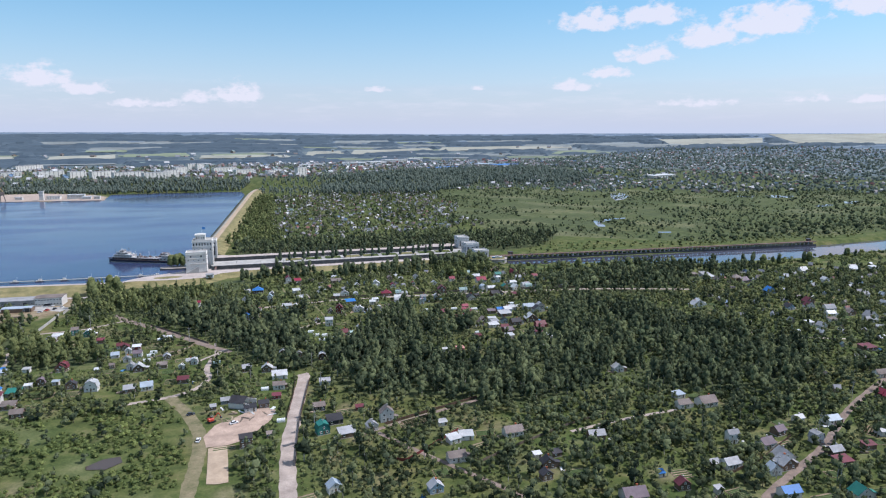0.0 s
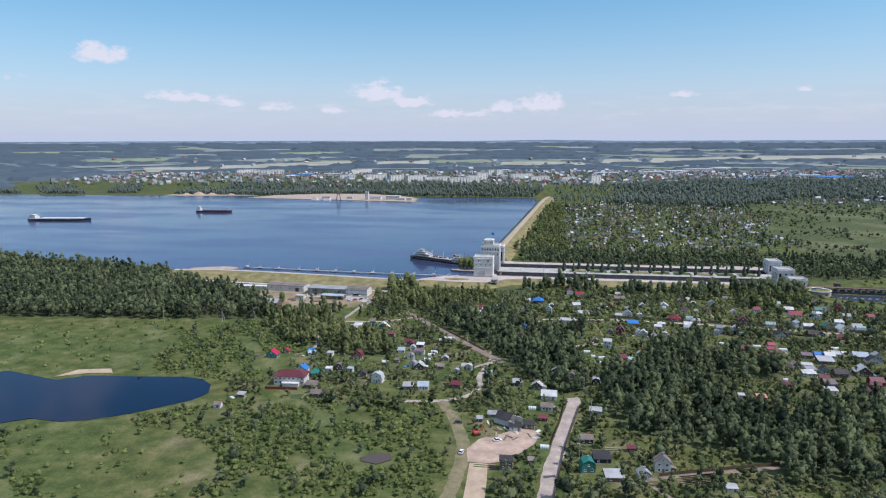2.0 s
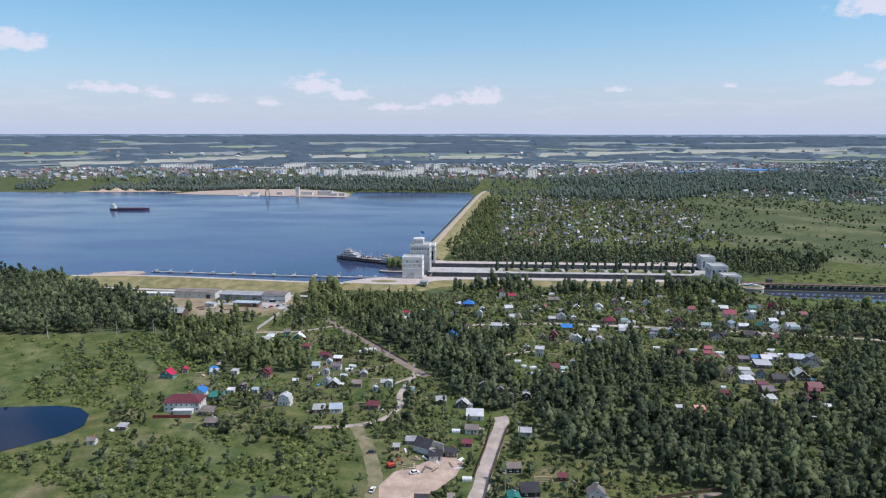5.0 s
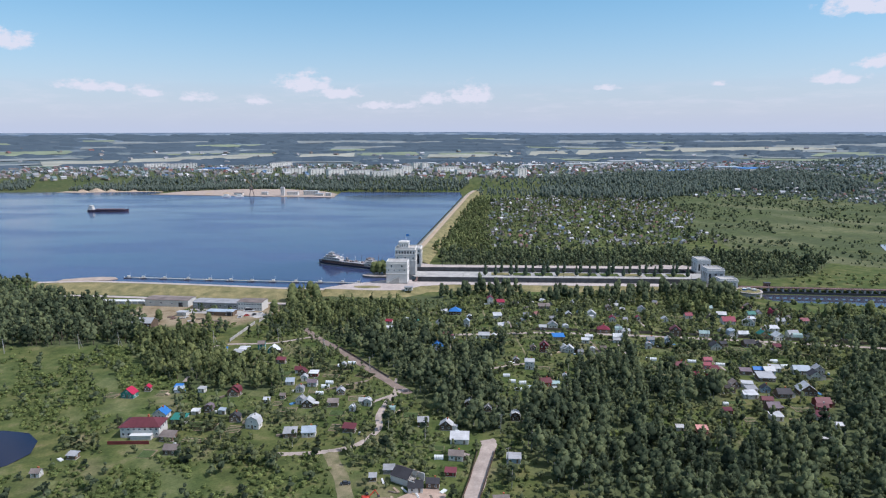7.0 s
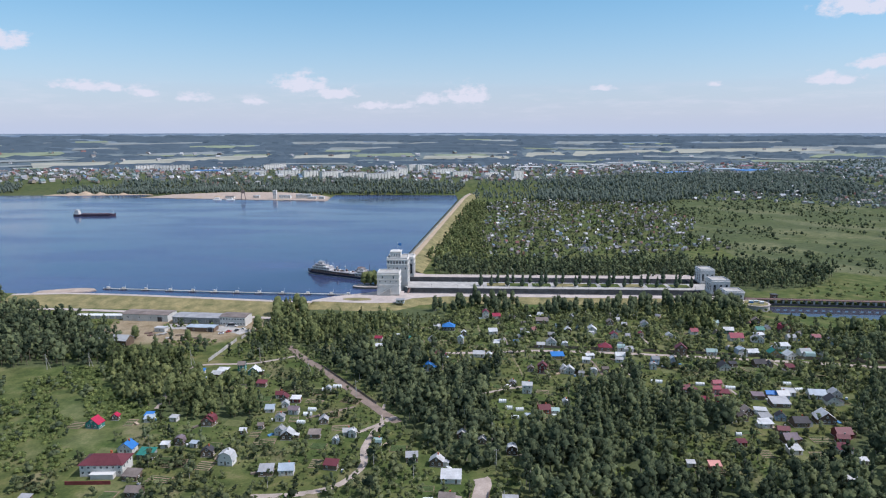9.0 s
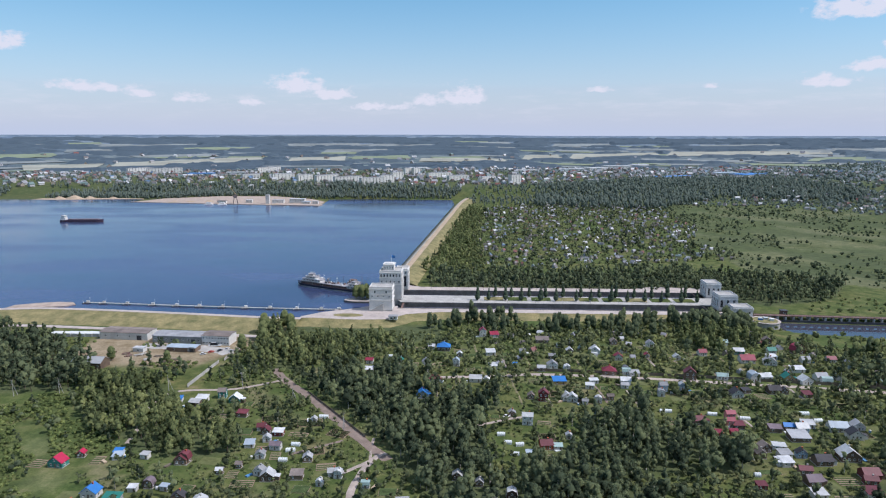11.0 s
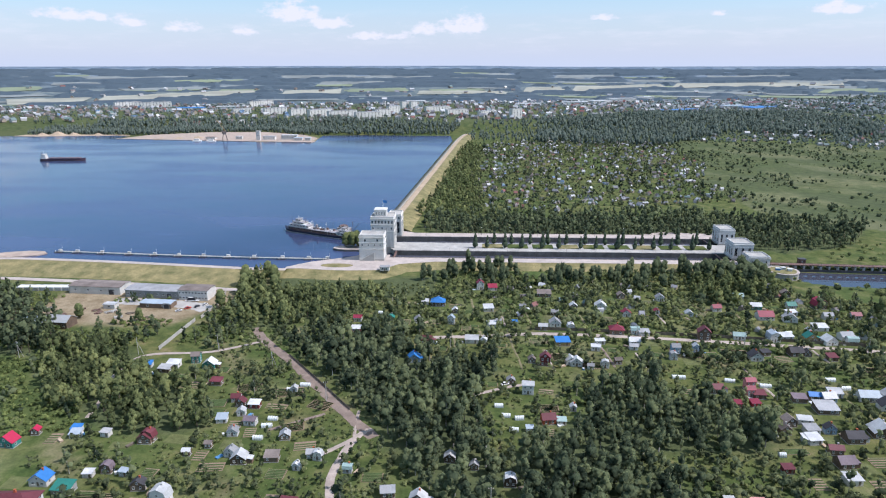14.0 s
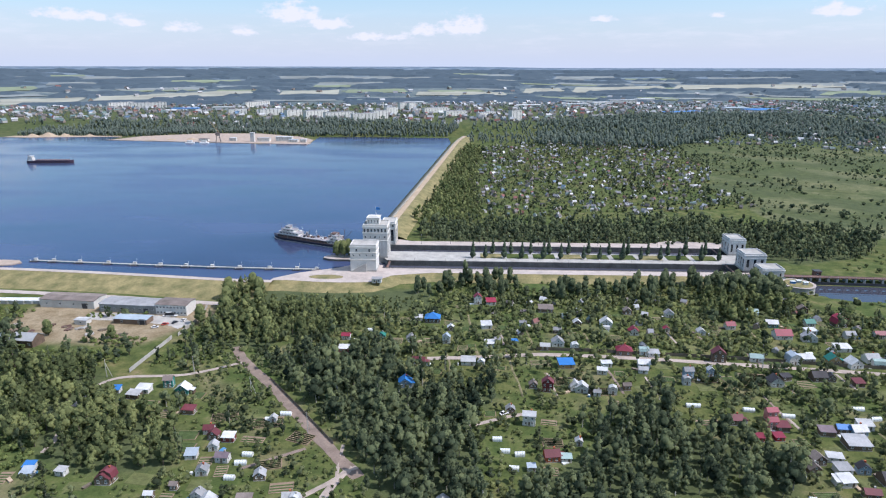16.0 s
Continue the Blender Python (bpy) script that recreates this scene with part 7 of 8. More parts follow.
def cottage(x, y, w, d, h, yaw, code, seed):
    """A garden house: footing, walls, roof of its form with overhang, framed windows, door, often a chimney or porch."""
    w, d, h = min(w * 0.96, 9.5), min(d * 0.96, 7.2), h
    rnd = random.Random(seed)
    form, rc, wc = code
    roof_word, rmat = ROOF[rc]
    wall_word, wmat = WALL[wc]
    e = empty(FORMS[form], x, y, float(height(x, y)), yaw)
    along = rnd.random() < 0.45                    # ridge along the width
    a, b = (w / 2, d / 2) if along else (d / 2, w / 2)      # a: half length of ridge, b: half span
    turn = 0 if along else 90
    mesh("footing", *block(-w / 2 - 0.08, -d / 2 - 0.08, -0.3, w / 2 + 0.08, d / 2 + 0.08, 0.35), M_CONCRETE, e)
    o, t = 0.35, 0.14
    if form == "f":
        z0, z1 = h, h + d * (0.10 + 0.12 * rnd.random())
        mesh("wall", [(-w / 2, -d / 2, 0.3), (w / 2, -d / 2, 0.3), (w / 2, d / 2, 0.3), (-w / 2, d / 2, 0.3), (-w / 2, -d / 2, z0), (w / 2, -d / 2, z0), (w / 2, d / 2, z1), (-w / 2, d / 2, z1)],
             [(4, 5, 6, 7), (0, 1, 5, 4), (1, 2, 6, 5), (2, 3, 7, 6), (3, 0, 4, 7)], wmat, e)
        s = (z1 - z0) / d
        v = []
        for k in (0.02, t):
            v += [(-w / 2 - o, -d / 2 - o, z0 - s * o + k), (w / 2 + o, -d / 2 - o, z0 - s * o + k), (w / 2 + o, d / 2 + o, z1 + s * o + k), (-w / 2 - o, d / 2 + o, z1 + s * o + k)]
        mesh("roof", v, [(3, 2, 1, 0), (4, 5, 6, 7), (0, 1, 5, 4), (1, 2, 6, 5), (2, 3, 7, 6), (3, 0, 4, 7)], rmat, e)
        ridge = z1
    else:
        rise = b * {"g": 0.75, "t": 0.85, "h": 0.6, "m": 1.15}[form]
        ridge = h + rise
        if form == "m":
            prof = [(-b, h), (-b * 0.72, h + rise * 0.68), (0, ridge), (b * 0.72, h + rise * 0.68), (b, h)]
        else:
            prof = [(-b, h), (0, ridge), (b, h)]
        n = len(prof)
        ends = a if form != "h" else max(0.2, a - b * 0.9)
        v = [(-a, -b, 0.3), (a, -b, 0.3), (a, b, 0.3), (-a, b, 0.3), (-a, -b, h), (a, -b, h), (a, b, h), (-a, b, h)]
        f = [(0, 1, 5, 4), (1, 2, 6, 5), (2, 3, 7, 6), (3, 0, 4, 7)]
        if form != "h":
            for s in (-1, 1):
                k = len(v)
                v += [(s * a, p, q) for p, q in prof]
                f.append(tuple(range(k, k + n)) if s > 0 else tuple(range(k + n - 1, k - 1, -1)))
        wall = mesh("wall", v, f, wmat, e)
        wall.matrix_basis = pose(0, 0, 0, 0, 0, turn)
        v, f = [], []
        lines = [((p + (o if p > 0 else -o if p < 0 else 0)), q - (o * 0.7 if abs(p) == b else 0)) for p, q in prof]
        for k in (0.03, t + 0.03):
            for s in (-1, 1):
                v += [(s * ((ends if abs(p) < 0.01 else a + o) if form == "h" else a + o), p, q + k) for p, q in lines]
        for j in range(n - 1):
            f += [(2 * n + j, 3 * n + j, 3 * n + j + 1, 2 * n + j + 1), (j + 1, n + j + 1, n + j, j), (j, n + j, 3 * n + j, 2 * n + j) if j == 0 else (j + 1, 2 * n + j + 1, 3 * n + j + 1, n + j + 1)]
        for c in (0, 1):
            f += [(c * n + j, c * n + j + 1, (c + 2) * n + j + 1, (c + 2) * n + j) for j in range(n - 1)]
            if form == "h":
                f.append((2 * n + c * n, 2 * n + c * n + 1, 2 * n + c * n + 2))
        roof = mesh("roof", v, f, rmat, e)
        roof.matrix_basis = pose(0, 0, 0, 0, 0, turn)
    ww, wh = min(1.1, w * 0.16), min(1.25, h * 0.42)
    floors = [1.65] if form != "t" else [1.6, h - 1.2]
    for z in floors:
        for k in range(2 if w < 9 else 4):
            m = 2 if w < 9 else 4
            if form == "f" and k == 1:
                continue
            window(e, -w / 2 + w * (k + 0.5) / m, -d / 2 - 0.02, z, 0, ww, wh)
        window(e, w / 2 + 0.02, -d * 0.12, z, 90, ww, wh)
    if form in "gtm" and not along:
        window(e, 0, -d / 2 - 0.02, h + (ridge - h) * 0.36, 0, min(0.9, ww), min(1.0, wh))
    dx = w * (0.02 if form != "f" else 0.26)
    mesh("door", *block(dx - 0.42, -d / 2 - 0.07, 0.3, dx + 0.42, -d / 2 + 0.02, 2.2), M_WOOD, e)
    if form != "f" and rnd.random() < 0.6:
        cx, cy = (w * 0.18, 0.5) if along else (0.5, d * 0.18)
        mesh("chimney", *join(block(cx - 0.28, cy - 0.28, h + 0.1, cx + 0.28, cy + 0.28, ridge + 0.5), block(cx - 0.36, cy - 0.36, ridge + 0.5, cx + 0.36, cy + 0.36, ridge + 0.65)), WALL["O"][1] if rnd.random() < 0.5 else M_CONCRETE, e)
    if form in "gt" and w > 6 and rnd.random() < 0.45:
        px = w / 2 + 1.3
        mesh("porch", *join(block(w / 2 + 0.01, -d * 0.3, -0.2, w / 2 + 2.4, d * 0.25, 2.1), ), WALL["n"][1] if rnd.random() < 0.6 else WALL["w"][1], e)
        mesh("porch_roof", [(w / 2 + 0.02, -d * 0.3 - 0.2, 2.6), (w / 2 + 2.7, -d * 0.3 - 0.2, 2.1), (w / 2 + 2.7, d * 0.25 + 0.2, 2.1), (w / 2 + 0.02, d * 0.25 + 0.2, 2.6),
                            (w / 2 + 0.02, -d * 0.3 - 0.2, 2.72), (w / 2 + 2.7, -d * 0.3 - 0.2, 2.22), (w / 2 + 2.7, d * 0.25 + 0.2, 2.22), (w / 2 + 0.02, d * 0.25 + 0.2, 2.72)],
             [(3, 2, 1, 0), (4, 5, 6, 7), (0, 1, 5, 4), (1, 2, 6, 5), (2, 3, 7, 6), (3, 0, 4, 7)], rmat, e)
    if form == "f":
        return tagged(e, f"low {wall_word} garden shed with {roof_word} roof", "shed", "sheds in the gardens")
    return tagged(e, f"{TELL[form]} {wall_word} cottage with {roof_word} roof", "cottage", "garden cottages")


for k, row in enumerate(PLOTS_ALL):
    cottage(*row, k)


def greenhouse(x, y, w, d, h, yaw, code, seed):
    w, d, h = w * 0.85, d * 0.85, h * 0.9
    e = empty("greenhouse", x, y, float(height(x, y)), yaw)
    arc = [(d / 2 * math.cos(a), 0.7 + (h - 0.7) * math.sin(a)) for a in np.linspace(0, math.pi, 8)]
    prof = [(d / 2, 0.0)] + arc + [(-d / 2, 0.0)]
    n = len(prof)
    v = [(s * w / 2, p, q) for s in (-1, 1) for p, q in prof]
    f = [(j, n + j, n + j + 1, j + 1) for j in range(n - 1)] + [tuple(range(n - 1, -1, -1)), tuple(range(n, 2 * n))]
    mesh("film", v, f, M_POLY, e)
    hoop = None
    for k in range(5):
        if hoop is None:
            hoop = mesh("hoop", *join(*[tube((0, a[0] * 1.01, a[1] * 1.01), (0, b[0] * 1.01, b[1] * 1.01), 0.035, 0.035, 4) for a, b in zip(prof, prof[1:])]), M_STEEL, e)
            hoop.matrix_basis = pose(-w / 2 + 0.02, 0, 0)
        else:
            again(hoop, e, -w / 2 + w * k / 4)
    mesh("door", *block(-w / 2 - 0.04, -0.4, 0, -w / 2, 0.4, 1.7), M_FRAME, e)
    return tagged(e, "white film greenhouse on hoops in a garden", "greenhouse", "greenhouses")


for k, row in enumerate(green_houses):
    greenhouse(*row, k)

# large house with the hipped maroon roof
e = empty("house", -86, 322, 0, 4)
e.scale = (0.9, 0.9, 0.9)
mesh("footing", *block(-10.6, -5.6, -0.3, 10.6, 5.6, 0.5), M_CONCRETE, e)
mesh("wall", *block(-10.5, -5.5, 0.5, 10.5, 5.5, 6.2), WALL["w"][1], e)
rv = [(-11.2, -6.2, 6.1), (11.2, -6.2, 6.1), (11.2, 6.2, 6.1), (-11.2, 6.2, 6.1), (-11.2, -6.2, 6.3), (11.2, -6.2, 6.3), (11.2, 6.2, 6.3), (-11.2, 6.2, 6.3), (-5.5, 0, 9.6), (5.5, 0, 9.6)]
mesh("roof", rv, [(3, 2, 1, 0), (0, 1, 5, 4), (1, 2, 6, 5), (2, 3, 7, 6), (3, 0, 4, 7), (4, 5, 9, 8), (5, 6, 9), (6, 7, 8, 9), (7, 4, 8)], ROOF["D"][1], e)
for k in range(7):
    window(e, -9 + k * 3, -5.52, 2.2, 0, 1.3, 1.5)
    window(e, -9 + k * 3, -5.52, 4.9, 0, 1.3, 1.3)
for k in range(3):
    window(e, 10.52, -3.5 + k * 3.5, 4.6, 90, 1.2, 1.3)
mesh("annex", *block(-4, -8.4, 0, 7, -5.52, 2.6), WALL["w"][1], e)
mesh("annex_roof", *block(-4.4, -8.8, 2.6, 7.4, -5.53, 2.8), M_FRAME, e)
mesh("chimney", *block(2, 1, 7.5, 2.8, 1.8, 10.4), WALL["O"][1], e)
mesh("gate_wall", *block(-14, -13, 0, 8, -12.8, 1.9), WALL["D"][1], e)
tagged(e, "large white two-storey house with hipped maroon roof", "house")

# construction by the yard
e = empty("unfinished_house", 49, 284, 0, -28)
mesh("slab", *block(-6, -4, 0, 6, 4, 0.5), M_CONCRETE, e)
for s, z in ((-1, 3.4), (1, 3.4)):
    mesh("wall", *block(-6, s * 4 - 0.15, 0.5, 6, s * 4 + 0.15, z), WALL["w"][1], e)
for k in range(6):
    mesh("rafter", *join(tube((-5.5 + k * 2.2, -4.4, 3.4), (-5.5 + k * 2.2, 0, 6), 0.1, 0.1, 4), tube((-5.5 + k * 2.2, 4.4, 3.4), (-5.5 + k * 2.2, 0, 6), 0.1, 0.1, 4)), M_WOOD, e)
mesh("roof_sheet", [(-6, -4.6, 3.4), (3, -4.6, 3.4), (3, 0, 6.1), (-6, 0, 6.1), (-6, -4.6, 3.5), (3, -4.6, 3.5), (3, 0, 6.2), (-6, 0, 6.2)], [(3, 2, 1, 0), (4, 5, 6, 7), (0, 1, 5, 4), (1, 2, 6, 5), (2, 3, 7, 6), (3, 0, 4, 7)], ROOF["K"][1], e)
tagged(e, "half-built house with dark roofing on open rafters", "house")
rnd = random.Random(3)
for k in range(14):
    px, py = 38 + rnd.random() * 26, 262 + rnd.random() * 24
    n = rnd.randint(3, 6)
    e = empty("timber_pile", px, py, 0.2, rnd.random() * 180)
    board = mesh("board", *block(-2.2, -0.13, 0, 2.2, 0.13, 0.12), (M_WOOD, M_SAND, M_FRAME)[k % 3], e)
    for j in range(1, n):
        again(board, e, rnd.random() * 0.4, (j % 3) * 0.3, (j // 3) * 0.13, rnd.random() * 4)
    tagged(e, "stack of boards lying on the sand", "timber", "timber stacks")


def car(x, y, rz, colour, label, length=4.2, name="car", tall=1.45):
    """Body with sloped cabin, glass band, four wheels with tyre and rim."""
    e = empty(name, x, y, float(height(x, y)) + 0.12, rz)
    L, W = length / 2, 0.86
    v, f = join(block(-L, -W, 0.32, L, W, 0.85, 0.08))
    mesh("body", v, f, colour, e)
    c = [(-L * 0.75, 0.85), (-L * 0.5, tall), (L * 0.25, tall), (L * 0.52, 0.85)]
    v = [(p, s * W * (0.94 if q < 1 else 0.8), q) for s in (-1, 1) for p, q in c]
    mesh("cabin", v, [(0, 1, 5, 4), (2, 3, 7, 6), (3, 2, 1, 0), (4, 5, 6, 7)], M_GLASS, e)
    mesh("roof", *block(-L * 0.5, -W * 0.8, tall, L * 0.25, W * 0.8, tall + 0.06), colour, e)
    tyre = None
    for a in (-1, 1):
        for b in (-1, 1):
            if tyre is None:
                tyre = mesh("wheel", *tube((0, -0.1, 0), (0, 0.1, 0), 0.32, 0.32, 12), M_TYRE, e)
                tyre.matrix_basis = pose(a * L * 0.62, b * W, 0.32)
                w = tyre
            else:
                w = again(tyre, e, a * L * 0.62, b * W, 0.32)
            mesh("rim", *tube((0, -0.115, 0), (0, 0.115, 0), 0.18, 0.18, 10), M_FRAME, w)
    return tagged(e, label, name, "parked cars")


CAR_W = surface("car_white", (0.72, 0.72, 0.72), 0.3, vary=0.05, bump=0)
CAR_R = surface("car_red", (0.50, 0.05, 0.03), 0.35, vary=0.1, bump=0)
CAR_G = surface("car_dark", (0.05, 0.055, 0.065), 0.3, vary=0.1, bump=0)
for cx, cy, cr, cm, cl in [(29, 248, 80, CAR_W, "white car parked on the earth track"), (45, 263, 20, CAR_W, "white car in the sandy yard"), (23, 280, 15, CAR_G, "dark car beside the scrub"), (-108, 527, 40, CAR_R, "red car in the depot yard"), (-103, 530, 70, CAR_G, "dark car in the depot yard"), (-99, 534, 75, CAR_W, "white car in the depot yard"), (-112, 522, 20, CAR_W, "white car by the depot"), (2, 612, 15, CAR_G, "dark car on the lock forecourt"), (9, 610, 100, CAR_W, "white car on the lock forecourt"), (100, 428, 30, CAR_W, "white car beside a white house"), (310, 157, 35, CAR_W, "white car on the garden road"), (342, 181, 30, CAR_R, "red car on the garden road")]:
    car(cx, cy, cr, cm, cl)
e = car(-111, 541, 4, CAR_W, "white bus parked before the depot", 9.5, "bus", 2.9)
e["group"] = ""
e = empty("excavator", 34, 268, 0.2, 30)
mesh("track", *block(-1.8, -1.3, 0, 1.8, -0.7, 0.8, 0.15), M_TYRE, e)
mesh("track", *block(-1.8, 0.7, 0, 1.8, 1.3, 0.8, 0.15), M_TYRE, e)
mesh("house", *block(-1.8, -1.2, 0.9, 0.9, 1.2, 2.1, 0.15), CAR_R, e)
mesh("cab", *block(0.0, 0.1, 2.1, 1.0, 1.1, 3.1, 0.1), M_GLASS, e)
mesh("boom", *join(tube((0.9, -0.3, 1.6), (3.6, -0.3, 4.0), 0.25, 0.2, 5), tube((3.6, -0.3, 4.0), (5.0, -0.3, 1.6), 0.2, 0.15, 5)), CAR_R, e)
mesh("bucket", *block(4.6, -0.8, 0.7, 5.5, 0.2, 1.6, 0.1), M_STEEL, e)
tagged(e, "orange-red excavator working by a sandy yard", "excavator")


# ---- depot below the embankment ----
def depot_shed(x0, y0, x1, y1, h, rc, wmat, label, rows=1, win=8, gate=True, pitch=0.06):
    w, d = x1 - x0, y1 - y0
    e = empty("depot_building", (x0 + x1) / 2, (y0 + y1) / 2, 0, -4)
    r = d * pitch
    v = [(-w / 2, -d / 2, 0), (w / 2, -d / 2, 0), (w / 2, d / 2, 0), (-w / 2, d / 2, 0), (-w / 2, -d / 2, h), (w / 2, -d / 2, h), (w / 2, d / 2, h), (-w / 2, d / 2, h), (-w / 2, 0, h + r), (w / 2, 0, h + r)]
    mesh("wall", v, [(0, 1, 5, 4), (2, 3, 7, 6), (1, 2, 6, 9, 5), (3, 0, 4, 8, 7)], wmat, e)
    for s in (-1, 1):
        v = [(-w / 2 - 0.4, 0, h + r + k) for k in (0.03, 0.25)] + [(w / 2 + 0.4, 0, h + r + k) for k in (0.03, 0.25)] + [(w / 2 + 0.4, s * (d / 2 + 0.4), h + k) for k in (0.0, 0.22)] + [(-w / 2 - 0.4, s * (d / 2 + 0.4), h + k) for k in (0.0, 0.22)]
        mesh("roof", v, [(1, 3, 5, 7), (6, 4, 2, 0), (0, 2, 3, 1), (2, 4, 5, 3), (4, 6, 7, 5), (6, 0, 1, 7)], ROOF[rc][1], e)
    for q in range(rows):
        for k in range(win):
            window(e, -w / 2 + w * (k + 0.5) / win, -d / 2 - 0.02, h * (q + 0.55) / rows, 0, 1.4, 1.2)
    if gate:
        mesh("gate", *block(w * 0.28, -d / 2 - 0.12, 0, w * 0.28 + 3.6, -d / 2 + 0.02, 3.8), M_STEEL, e)
        mesh("gate_frame", *join(block(w * 0.28 - 0.3, -d / 2 - 0.16, 0, w * 0.28, -d / 2, 4.1), block(w * 0.28 + 3.6, -d / 2 - 0.16, 0, w * 0.28 + 3.9, -d / 2, 4.1), block(w * 0.28, -d / 2 - 0.16, 3.8, w * 0.28 + 3.6, -d / 2, 4.1)), M_CONCRETE, e)
    return tagged(e, label, "depot building", "depot buildings")


depot_shed(-206, 553, -167, 567, 5.6, "N", WALL["w"][1], "long pale depot shed with brown-grey roof", 1, 4)
depot_shed(-161, 546, -121.5, 560, 5.6, "S", WALL["g"][1], "long grey depot workshop with low roof", 1, 9)
depot_shed(-121, 543, -100, 556, 7.2, "N", M_PLASTER, "white two-storey depot office", 2, 9, False)
depot_shed(-141, 527, -119, 535, 3.4, "L", WALL["n"][1], "open depot lean-to with pale blue roof", 1, 2)
depot_shed(-165, 525, -157, 530, 3.0, "W", WALL["w"][1], "small white hut in the depot yard", 1, 1, False)
depot_shed(-200, 492, -182, 502, 3.6, "L", WALL["g"][1], "depot store with pale blue-grey roof", 1, 3)
depot_shed(-181, 490, -168, 500, 4.4, "g", WALL["n"][1], "depot store with grey hipped roof", 1, 3, False, 0.3)
rnd = random.Random(11)
for k in range(7):
    e = empty("garage_box", -246 + k * 5.6, 561 + k * 0.2, 0, 0)
    mesh("wall", *block(-2.5, -3, 0, 2.5, 3, 2.5), M_PLASTER, e)
    mesh("roof", *block(-2.6, -3.1, 2.5, 2.6, 3.1, 2.7), M_FRAME, e)
    mesh("door", *block(-2.0, -3.06, 0, 2.0, -3.0, 2.1), ROOF["g"][1], e)
    tagged(e, "white metal garage box in a row", "garage", "garage boxes")
for k in range(12):
    px, py = -205 + rnd.random() * 90, 508 + rnd.random() * 16
    e = empty("scrap_pile", px, py, 0, rnd.random() * 90)
    mesh("beam", *join(*[block(-2.5 + rnd.random(), -1.5 + j * 0.7, 0, 2.5 + rnd.random(), -1.0 + j * 0.7, 0.5 + rnd.random() * 0.6) for j in range(4)]), (M_RUST, M_WOOD, M_CONCRETE)[k % 3], e)
    mesh("pallet", *block(-1, -2.4, 0, 1, -1.6, 0.9, 0.05), M_WOOD, e)
    tagged(e, "heap of beams and pallets in the yard", "scrap", "scrap heaps")


# ---- fences and poles ----
def fence(line, h, mat, label, step_m=3.0, thick=0.06, post=M_WOOD):
    """Panels and posts along a plan line."""
    cum = np.cumsum([0] + [math.dist(a, b) for a, b in zip(line, line[1:])])
    n = max(1, int(cum[-1] / step_m))
    at = lambda s: (np.interp(s, cum, [p[0] for p in line]), np.interp(s, cum, [p[1] for p in line]))
    e = empty("fence", *line[0], 0)
    panel = stake = None
    for k in range(n):
        (ax, ay), (bx, by) = at(cum[-1] * k / n), at(cum[-1] * (k + 1) / n)
        rz = math.degrees(math.atan2(by - ay, bx - ax))
        ox, oy = line[0]
        if panel is None:
            L = cum[-1] / n
            panel = mesh("panel", *block(0.05, -thick / 2, 0.1, L - 0.02, thick / 2, h, 0.02), mat, e)
            panel.matrix_basis = pose(ax - ox, ay - oy, float(height(ax, ay)), 0, 0, rz)
            stake = mesh("post", *block(-0.08, -0.1, -0.2, 0.08, 0.1, h + 0.1), post, e)
            stake.matrix_basis = panel.matrix_basis.copy()
        else:
            again(panel, e, ax - ox, ay - oy, float(height(ax, ay)), rz)
            again(stake, e, ax - ox, ay - oy, float(height(ax, ay)), rz)
    return tagged(e, label, "fence", "garden fences")


fence([(122, 500), (151, 499), (228, 492.5), (308, 483), (360, 475)], 2.1, M_WOOD, "grey-brown board fence along the lane", 3.2)
fence([(72, 211), (77, 256), (83, 290), (87, 312)], 1.8, WALL["N"][1], "dark board fence beside the dirt road")
fence([(71, 262), (76, 290), (79, 314)], 1.7, WALL["N"][1], "dark board fence on the other road side")
fence([(-97, 462), (-94, 506)], 2.4, M_CONCRETE, "pale concrete panel fence of the depot", 4.0, 0.14, M_CONCRETE)
fence([(-92, 510), (-90, 540), (-94, 560)], 2.2, M_CONCRETE, "pale concrete fence beside the depot gate", 4.0, 0.14, M_CONCRETE)
fence([(25, 400), (2, 430), (-20, 458)], 1.4, M_WOOD, "weathered fence between road and gardens")
fence([(118, 240), (135, 246), (174, 259)], 1.5, WALL["N"][1], "brown plank fence along a plot")
fence([(112, 206), (120, 201), (138, 214), (152, 224)], 1.5, WALL["D"][1], "dull red plank fence round a plot")
fence([(150, 190), (172, 200), (205, 213), (232, 220)], 1.5, M_WOOD, "grey plank fence between plots")
fence([(250, 150), (276, 158), (305, 172)], 1.4, WALL["N"][1], "brown plank fence by the garden road")

pole = empty("power_pole", -106, 456, 0, 30)
mesh("post", *tube((0, 0, -0.3), (0, 0, 10.5), 0.18, 0.12, 7), M_CONCRETE, pole)
mesh("strut", *tube((2.6, 0, -0.3), (0.1, 0, 8.2), 0.14, 0.11, 6), M_CONCRETE, pole)
mesh("crossarm", *block(-0.08, -1.1, 9.8, 0.08, 1.1, 9.95), M_WOOD, pole)
for s in (-0.9, 0, 0.9):
    mesh("insulator", *tube((0, s, 9.95), (0, s, 10.25), 0.07, 0.05, 6), M_FRAME, pole)
tagged(pole, "leaning braced concrete power pole", "power pole", "power poles")
for px, py in [(-240, 431), (-196, 444), (-170, 448), (-62, 462), (-24, 440), (12, 408), (90, 330), (92, 296), (84, 250), (180, 484), (240, 478), (305, 470), (268, 142), (320, 170), (372, 198)]:
    copy_thing(pole, pose(px, py, float(height(px, py)), 0, 0, (px * 7) % 180))

